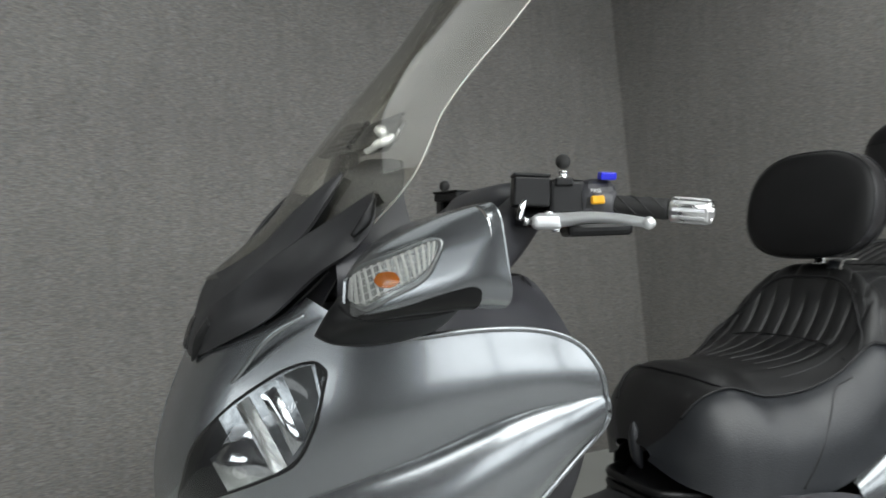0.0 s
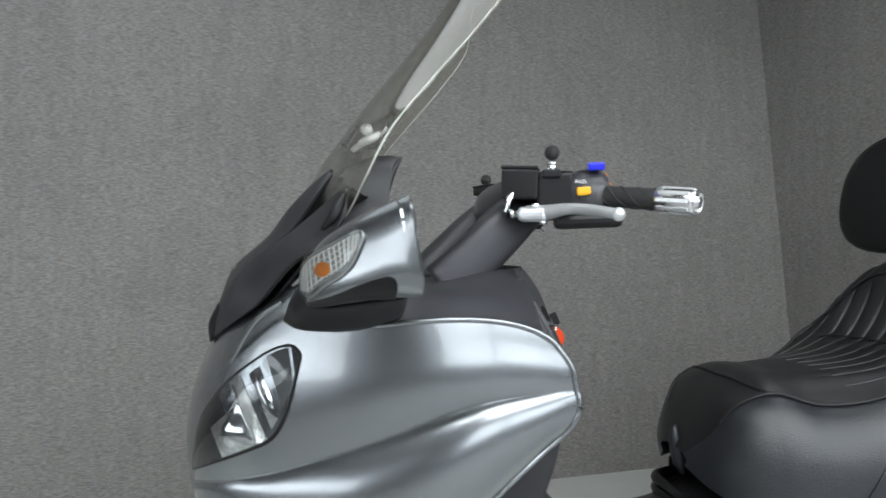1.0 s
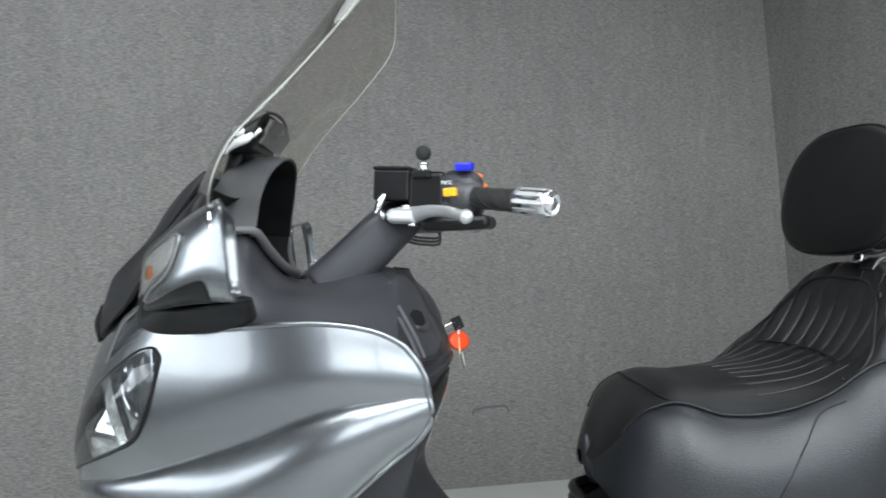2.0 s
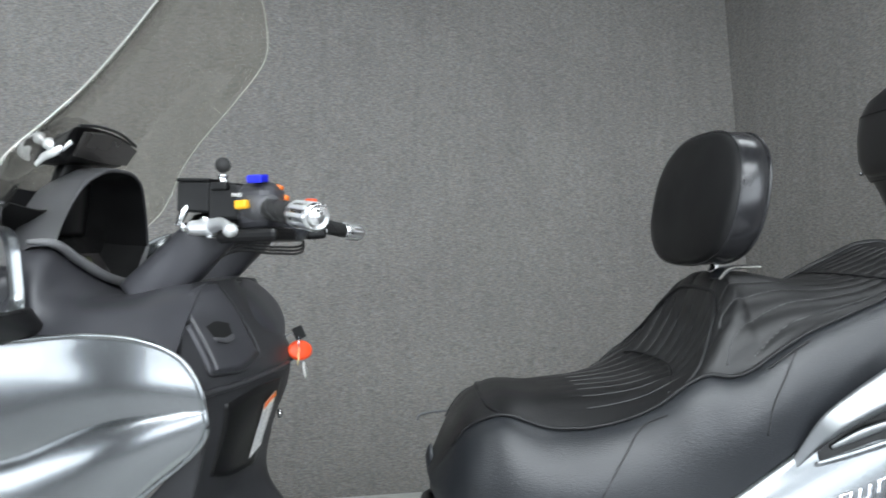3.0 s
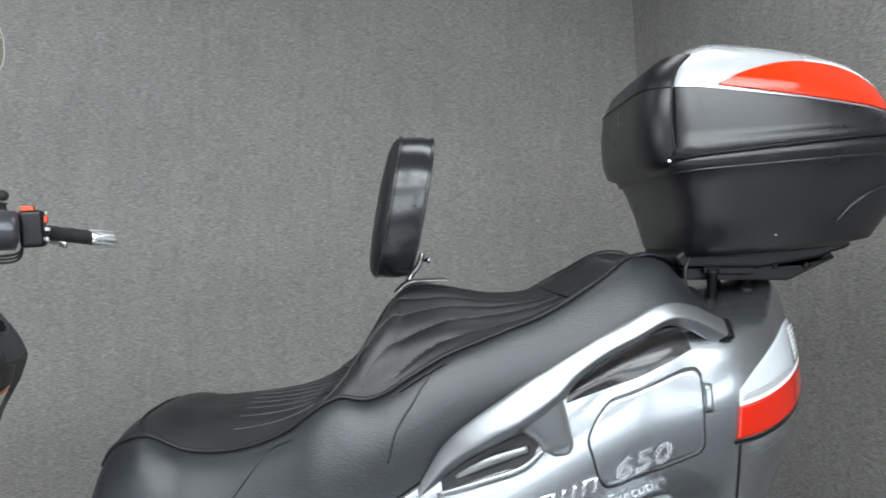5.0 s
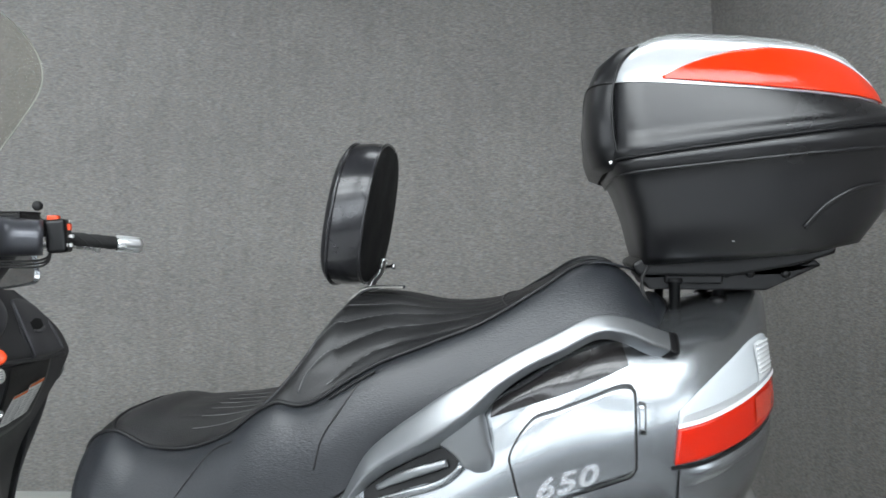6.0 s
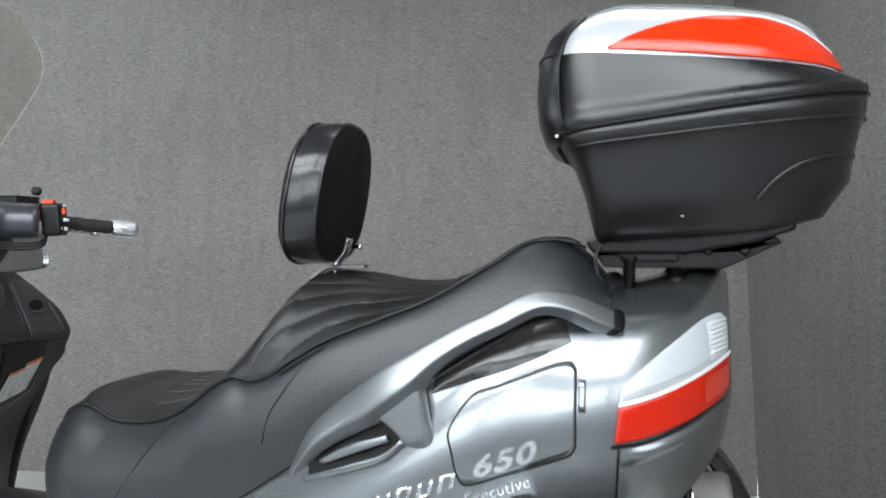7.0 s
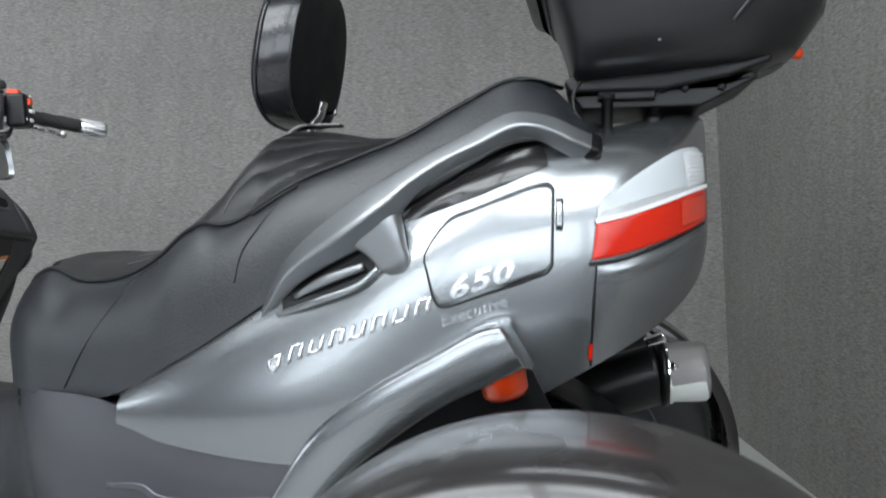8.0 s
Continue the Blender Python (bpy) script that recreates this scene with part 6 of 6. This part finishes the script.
# ---- rack and top case ----
rack = part("luggage_rack", prism(rounded([(2.075, 1.080), (2.26, 1.080), (2.345, 1.122), (2.335, 1.132), (2.28, 1.110), (2.06, 1.102)], 0.004), YC - 0.09, YC + 0.09, 0.003), BLACK, scooter, "black steel luggage rack")
for x, dd, z0 in ((2.115, 0.10, 1.03), (2.115, -0.10, 1.03), (2.19, 0.07, 1.055), (2.19, -0.07, 1.055)):
    part("rack_post", turned([(0.009, 0), (0.009, 1.092 - z0), (0.013, 1.092 - z0), (0.013, 1.10 - z0), (0, 1.10 - z0)], pose(x, YC - dd, z0), 14), BLACK, rack)
    part("post_foot", turned([(0.017, 0), (0.017, 0.008), (0.01, 0.014), (0, 0.014)], pose(x, YC - dd, z0), 14), BLACK, rack)
part("rack_arm", box((0.09, 0.02, 0.014), pose(2.145, YC - 0.095, 1.098), 0.003), BLACK, rack)
part("rack_arm", box((0.09, 0.02, 0.014), pose(2.145, YC + 0.095, 1.098), 0.003), BLACK, rack)
for x in (2.20, 2.235, 2.29):
    part("bolt", turned([(0.007, 0), (0.007, 0.004), (0.004, 0.006), (0, 0.006)], pose(x, YC - 0.09, 1.108, 90, 0, 0), 10), BLACK, rack)
part("cable", tube([N(2.075, 0.11, 1.125), N(2.062, 0.115, 1.10), N(2.065, 0.115, 1.07), N(2.085, 0.11, 1.045)], 0.003, n=30, seg=8), RUBBER, scooter)

case = thing("top_case", (2.2, YC, 1.115), "black top case with silver lid and red reflector on the rack", "luggage case")


def case_ring(x0, x1, w, zf, zr, p=3.5, n=72, taper=0.10):
    out = []
    x1 -= 0.007 if x1 > 2.40 else 0.0
    x0 += 0.009 if x0 < 2.06 else 0.0
    cx, hl = (x0 + x1) / 2, (x1 - x0) / 2
    for a in np.linspace(0, 2 * math.pi, n, endpoint=False):
        c, s = math.cos(a), math.sin(a)
        pp = p if c > 0 else p + 3.2 * min(1.0, -3 * c)
        ux = math.copysign(abs(c) ** (2 / pp), c)
        uy = math.copysign(abs(s) ** (2 / pp), s)
        x = cx + hl * ux
        y = YC - w * uy * (1 - taper * max(0, ux))
        k = (ux + 1) / 2
        out.append((x, y, zf + (zr - zf) * k))
    return out


low = [case_ring(2.075, 2.32, 0.12, 1.122, 1.142), case_ring(2.062, 2.345, 0.15, 1.122, 1.144), case_ring(2.048, 2.412, 0.182, 1.138, 1.160), case_ring(2.034, 2.448, 0.199, 1.195, 1.214),
       case_ring(2.018, 2.455, 0.212, 1.24, 1.268), case_ring(2.008, 2.463, 0.218, 1.262, 1.303), case_ring(2.001, 2.466, 0.224, 1.266, 1.308), case_ring(1.996, 2.468, 0.2275, 1.275, 1.325), case_ring(1.993, 2.469, 0.2285, 1.283, 1.340)]
case_body = part("case_body", grid_mesh("case", np.array(low), wrap=True, cap=True), CASE, case)
body_bvh = tree(case_body.data)
mid = [case_ring(1.993, 2.469, 0.2285, 1.2865, 1.3435), case_ring(1.989, 2.470, 0.2305, 1.292, 1.350), case_ring(1.989, 2.470, 0.2305, 1.303, 1.353), case_ring(1.989, 2.467, 0.2255, 1.311, 1.355), case_ring(1.988, 2.464, 0.2235, 1.33, 1.358), case_ring(1.986, 2.452, 0.219, 1.375, 1.361), case_ring(1.986, 2.440, 0.213, 1.408, 1.364)]
part("case_lid", grid_mesh("lid", np.array([*mid]), wrap=True), CASE, case)
dome = [case_ring(1.987, 2.439, 0.212, 1.4095, 1.3655), case_ring(1.990, 2.434, 0.209, 1.425, 1.380), case_ring(2.003, 2.418, 0.196, 1.452, 1.410), case_ring(2.035, 2.388, 0.168, 1.480, 1.447), case_ring(2.085, 2.34, 0.122, 1.501, 1.476), case_ring(2.145, 2.275, 0.06, 1.512, 1.500), case_ring(2.205, 2.215, 0.004, 1.515, 1.514)]
dg = np.array(dome)
dome_ob = part("lid_dome", grid_mesh("dome", np.stack([spline(dg[:, k], 30) for k in range(72)], 1), wrap=True), CASESILVER, case, "silver painted lid dome")
dome_bvh = tree(dome_ob.data)
seam_ring = case_ring(1.992, 2.4695, 0.2288, 1.285, 1.342)
part("lid_seam", tube([*seam_ring, seam_ring[0]], 0.0022, n=220, seg=8), BLACK, case)
part("body_ridge", tube([*case_ring(2.004, 2.4655, 0.2225, 1.264, 1.306), case_ring(2.004, 2.4655, 0.2225, 1.264, 1.306)[0]], 0.0025, n=220, seg=8), CASE, case)
r_up = [(2.079, 1.4095), (2.125, 1.430), (2.185, 1.447), (2.24, 1.452), (2.30, 1.444), (2.35, 1.424), (2.39, 1.396), (2.410, 1.373)]
r_dn = [(2.080, 1.4065), (2.14, 1.3995), (2.20, 1.392), (2.25, 1.386), (2.30, 1.381), (2.35, 1.376), (2.39, 1.372), (2.410, 1.370)]
ref = both_laid("reflector", dome_bvh, r_up, r_dn, CASERED, (case, case), "red translucent lid reflector", nu=50, nv=18, lift=0.0035, depth=0.004)
both_laid("reflector_edge", dome_bvh, [(2.24, 1.457), (2.30, 1.4495), (2.35, 1.430), (2.395, 1.398)], [(2.24, 1.4535), (2.30, 1.446), (2.35, 1.4265), (2.393, 1.396)], WHITE, ref, nu=30, nv=3, lift=0.003)
# moulded front cover over the hinge
hc = []
for x0, x1, w, zf, zr in ((1.988, 2.40, 0.200, 1.272, 1.31), (1.970, 2.46, 0.208, 1.280, 1.33), (1.960, 2.46, 0.212, 1.31, 1.345), (1.956, 2.45, 0.210, 1.36, 1.36), (1.960, 2.44, 0.205, 1.41, 1.37), (1.974, 2.43, 0.195, 1.445, 1.39), (2.004, 2.41, 0.180, 1.472, 1.42)):
    rg = case_ring(x0, x1, w, zf, zr, p=2.6, n=144)
    hc.append(rg[50:95])
hinge = part("hinge_cover", grid_mesh("hinge", np.array(hc)), CASE, case, thick=0.012)
for col in (0, -1):
    part("hinge_seam", tube([tuple(r[col]) for r in hc], 0.0022, n=50, seg=8), BLACK, hinge)
part("hinge_line", tube([tuple(v) for v in np.array(hc[4])], 0.0018, n=80, seg=8), BLACK, hinge)
for s in (1, -1):
    part("hinge_pin", turned([(0.0036, 0), (0.0036, 0.006), (0.0025, 0.0075), (0, 0.0075)], pose(2.005, YC - s * 0.190, 1.283, 90 * s, 0, 0), 12), CHROME, hinge)
# raised arc moulding on the flank
arc = [(2.285, 1.185), (2.31, 1.215), (2.345, 1.238), (2.385, 1.250), (2.425, 1.253)]
both_laid("flank_moulding", body_bvh, arc, [(x + 0.004, z - 0.006) for x, z in arc], CASE, (case, case), nu=30, nv=4, lift=0.004, depth=0.004)
part("mark", laid(body_bvh, [(2.185, 1.1625), (2.1895, 1.1628)], [(2.185, 1.1610), (2.1895, 1.1613)], nu=3, nv=3, lift=0.001), WHITE, case_body)
part("release_knob", turned([(0.008, 0), (0.009, 0.006), (0.009, 0.027), (0.006, 0.030), (0, 0.030)], along((2.404, YC + 0.012, 1.182), (2.436, YC + 0.012, 1.176)), 14), REDORANGE, case, "red release knob")
part("base_plate", prism(rounded([(2.055, 1.104), (2.045, 1.122), (2.06, 1.132), (2.33, 1.150), (2.36, 1.156), (2.36, 1.142), (2.30, 1.122), (2.20, 1.104)], 0.006), YC - 0.11, YC + 0.11, 0.005), BLACK, case, "black base plate")

# ---- side-wheel kit ----
def kit_side(s):
    """One side of the kit: body-coloured arch with a marker lamp, wheel and gloss black mudguard."""
    yy = lambda d: YC - s * d
    outer = spline([(1.58, 0.36), (1.615, 0.44), (1.664, 0.520), (1.722, 0.606), (1.794, 0.664), (1.886, 0.719), (1.955, 0.758), (1.976, 0.762)], 40)
    inner = spline([(1.67, 0.36), (1.70, 0.46), (1.762, 0.539), (1.841, 0.605), (1.90, 0.648), (1.968, 0.684), (1.995, 0.698), (2.010, 0.708)], 40)
    rows_ = []
    for share, d in ((0, 0.29), (0, 0.33), (0, 0.368), (0.02, 0.377), (0.06, 0.3835), (0.12, 0.3862), (0.4, 0.3875), (0.7, 0.3872), (0.92, 0.386), (0.97, 0.382), (1, 0.372), (1, 0.33)):
        line = [(*(o + (q - o) * share), d) for o, q in zip(outer, inner)]
        e = line[-1]
        line += [(e[0] + 0.006, e[1] - 0.003, min(d, 0.379)), (e[0] + 0.009, e[1] - 0.004, min(d, 0.365)), (e[0] + 0.009, e[1] - 0.004, min(d, 0.33))]
        rows_.append([(x, yy(dd), z) for x, z, dd in line])
    arch_ = part("wheel_arch", grid_mesh("arch", np.array(rows_)), SILVER, scooter, "silver arch panel over the side wheel", thick=0.003)
    # black sheet put in for the dark shadow between arch and mudguard
    shade_sheet = [[(x, yy(0.332), z) for x, z in inner], [(x + 0.05, yy(0.325), z - 0.10) for x, z in inner], [(x + 0.12, yy(0.30), z - 0.24) for x, z in inner]]
    part("arch_shade", grid_mesh("shade_sheet", np.array(shade_sheet)), BLACK, arch_, "black sheet for the shadow under the arch", thick=0.003)
    part("marker_lamp", turned([(0.0, -0.012), (0.032, -0.012), (0.034, 0.0), (0.032, 0.026), (0.024, 0.034), (0, 0.036)], Matrix.Translation((1.975, yy(0.352), 0.700)) @ pose(0, 0, 0, 0, 165, 0) @ Matrix.Diagonal((1, 0.9, 1.15, 1)), 24), DARKAMBER, arch_, "amber marker lamp")
    cx, cz, r = 2.075, 0.325, 0.380
    rows_ = []
    for d, k in ((0.545, -0.03), (0.552, -0.004), (0.58, 0.0), (0.64, 0.003), (0.70, 0.001), (0.735, -0.008), (0.748, -0.025), (0.752, -0.055)):
        rows_.append([(cx + (r + k) * math.cos(q), yy(d), cz + (r + k) * math.sin(q)) for q in np.linspace(math.radians(-8), math.radians(172), 60)])
    part("mudguard", grid_mesh("guard", sheet(rows_, 60, 30)), GLOSSBLACK, scooter, "gloss black mudguard over the side wheel", thick=0.004)
    wm = Matrix.Translation((cx, yy(0.65), cz)) @ pose(0, 0, 0, 90, 0, 0)
    wheel = part("side_wheel", turned([(0.19, -0.085), (0.25, -0.095), (0.295, -0.085), (0.315, -0.06), (0.322, -0.02), (0.322, 0.02), (0.315, 0.06), (0.295, 0.085), (0.25, 0.095), (0.19, 0.085)], wm, 60), RUBBER, scooter, "black rubber tyre")
    part("rim", turned([(0.19, -0.088), (0.197, -0.092), (0.19, -0.075), (0.17, -0.05), (0.06, -0.03), (0.05, -0.06), (0.0, -0.062), (0.0, 0.062), (0.05, 0.06), (0.06, 0.03), (0.17, 0.05), (0.19, 0.075), (0.197, 0.092), (0.19, 0.088)], wm, 48), GUNMETAL, wheel)
    part("axle_arm", tube([(cx, yy(0.58), cz), (cx - 0.05, yy(0.45), 0.36), (1.95, yy(0.2), 0.40)], 0.022), BLACK, scooter)
    part("guard_stay", tube([(cx - 0.02, yy(0.56), cz + 0.33), (cx - 0.05, yy(0.50), 0.56), (1.95, yy(0.27), 0.50)], 0.010), BLACK, scooter)


kit_side(1)
kit_side(-1)

# dark underside of the tail, rear hugger and silencer
part("under_tail", grid_mesh("under", sheet([
    [N(1.70, 0.26, 0.56), N(1.9, 0.262, 0.61), N(2.05, 0.24, 0.68), N(2.2, 0.12, 0.765), N(2.25, 0.06, 0.805)],
    [N(1.70, 0.0, 0.50), N(1.9, 0.0, 0.56), N(2.05, 0.0, 0.63), N(2.2, 0.0, 0.745), N(2.26, 0.0, 0.80)],
    [N(1.70, -0.26, 0.56), N(1.9, -0.262, 0.61), N(2.05, -0.24, 0.68), N(2.2, -0.12, 0.765), N(2.25, -0.06, 0.805)]], 30, 20)), BLACK, scooter, thick=0.006)
part("rear_hugger", grid_mesh("hugger", sheet([[(1.92 + 0.33 * math.cos(q), YC + dy, 0.30 + 0.33 * math.sin(q)) for q in np.linspace(0.05, 2.0, 9)] for dy in (-0.095, -0.08, 0, 0.08, 0.095)], 40, 12)), BLACK, scooter, thick=0.004)
wr = Matrix.Translation((1.92, YC, 0.30)) @ pose(0, 0, 0, 90, 0, 0)
rear_tyre = part("rear_tyre", turned([(0.18, -0.06), (0.24, -0.075), (0.28, -0.06), (0.298, -0.02), (0.298, 0.02), (0.28, 0.06), (0.24, 0.075), (0.18, 0.06)], wr, 48), RUBBER, scooter, "black rubber tyre")
part("rim", turned([(0.18, -0.06), (0.16, -0.04), (0.05, -0.03), (0.04, -0.07), (0, -0.07), (0, 0.07), (0.04, 0.07), (0.05, 0.03), (0.16, 0.04), (0.18, 0.06)], wr, 40), ALLOY, rear_tyre)
sil = part("silencer", tube([(1.85, YC + 0.19, 0.42), (2.0, YC + 0.2, 0.50), (2.12, YC + 0.2, 0.555), (2.235, YC + 0.2, 0.598)], [0.05, 0.062, 0.062, 0.060], flat=0.9, seg=24), BLACK, scooter)
m_s = along((2.238, YC + 0.2, 0.596), (2.40, YC + 0.2, 0.61))
part("end_cap", turned([(0.060, -0.004), (0.064, 0.0), (0.064, 0.008), (0.060, 0.012), (0.060, 0.07), (0.055, 0.08), (0.03, 0.082), (0.028, 0.06), (0, 0.06)], m_s, 36), CHROME, sil, "chrome silencer end cap")
part("cap_ring", turned([(0.066, -0.012), (0.068, -0.004), (0.066, 0.002), (0.06, 0.002)], m_s, 36), BLACK, sil)
part("cap_strap", box((0.04, 0.03, 0.016), pose(2.215, YC + 0.16, 0.668, 0, -20, 0), 0.004), CHROME, sil)
part("bolt", turned([(0.008, 0), (0.008, 0.006), (0, 0.008)], along((2.25, YC + 0.145, 0.62), (2.25, YC + 0.1, 0.63)), 10), CHROME, sil)

# front wheel and mudguard below the nose
wf = Matrix.Translation((0.16, YC, 0.29)) @ pose(0, 0, 0, 90, 0, 0)
tyre = part("front_tyre", turned([(0.19, -0.05), (0.24, -0.06), (0.275, -0.045), (0.288, -0.015), (0.288, 0.015), (0.275, 0.045), (0.24, 0.06), (0.19, 0.05)], wf, 48), RUBBER, scooter, "black rubber tyre")
part("rim", turned([(0.19, -0.05), (0.17, -0.035), (0.05, -0.025), (0.04, -0.06), (0, -0.06), (0, 0.06), (0.04, 0.06), (0.05, 0.025), (0.17, 0.035), (0.19, 0.05)], wf, 40), ALLOY, tyre)
part("front_mudguard", grid_mesh("guard", sheet([[(0.16 + 0.315 * math.cos(q), YC + dy, 0.29 + 0.315 * math.sin(q) - k) for q in np.linspace(0.4, 2.6, 9)] for dy, k in ((-0.085, 0.05), (-0.075, 0.015), (0, 0), (0.075, 0.015), (0.085, 0.05))], 40, 14)), SILVER, scooter, thick=0.004)
for s in (1, -1):
    part("fork_leg", tube([(0.16, YC - s * 0.095, 0.29), (0.25, YC - s * 0.095, 0.50), (0.33, YC - s * 0.095, 0.72)], 0.022), ALLOY, scooter)
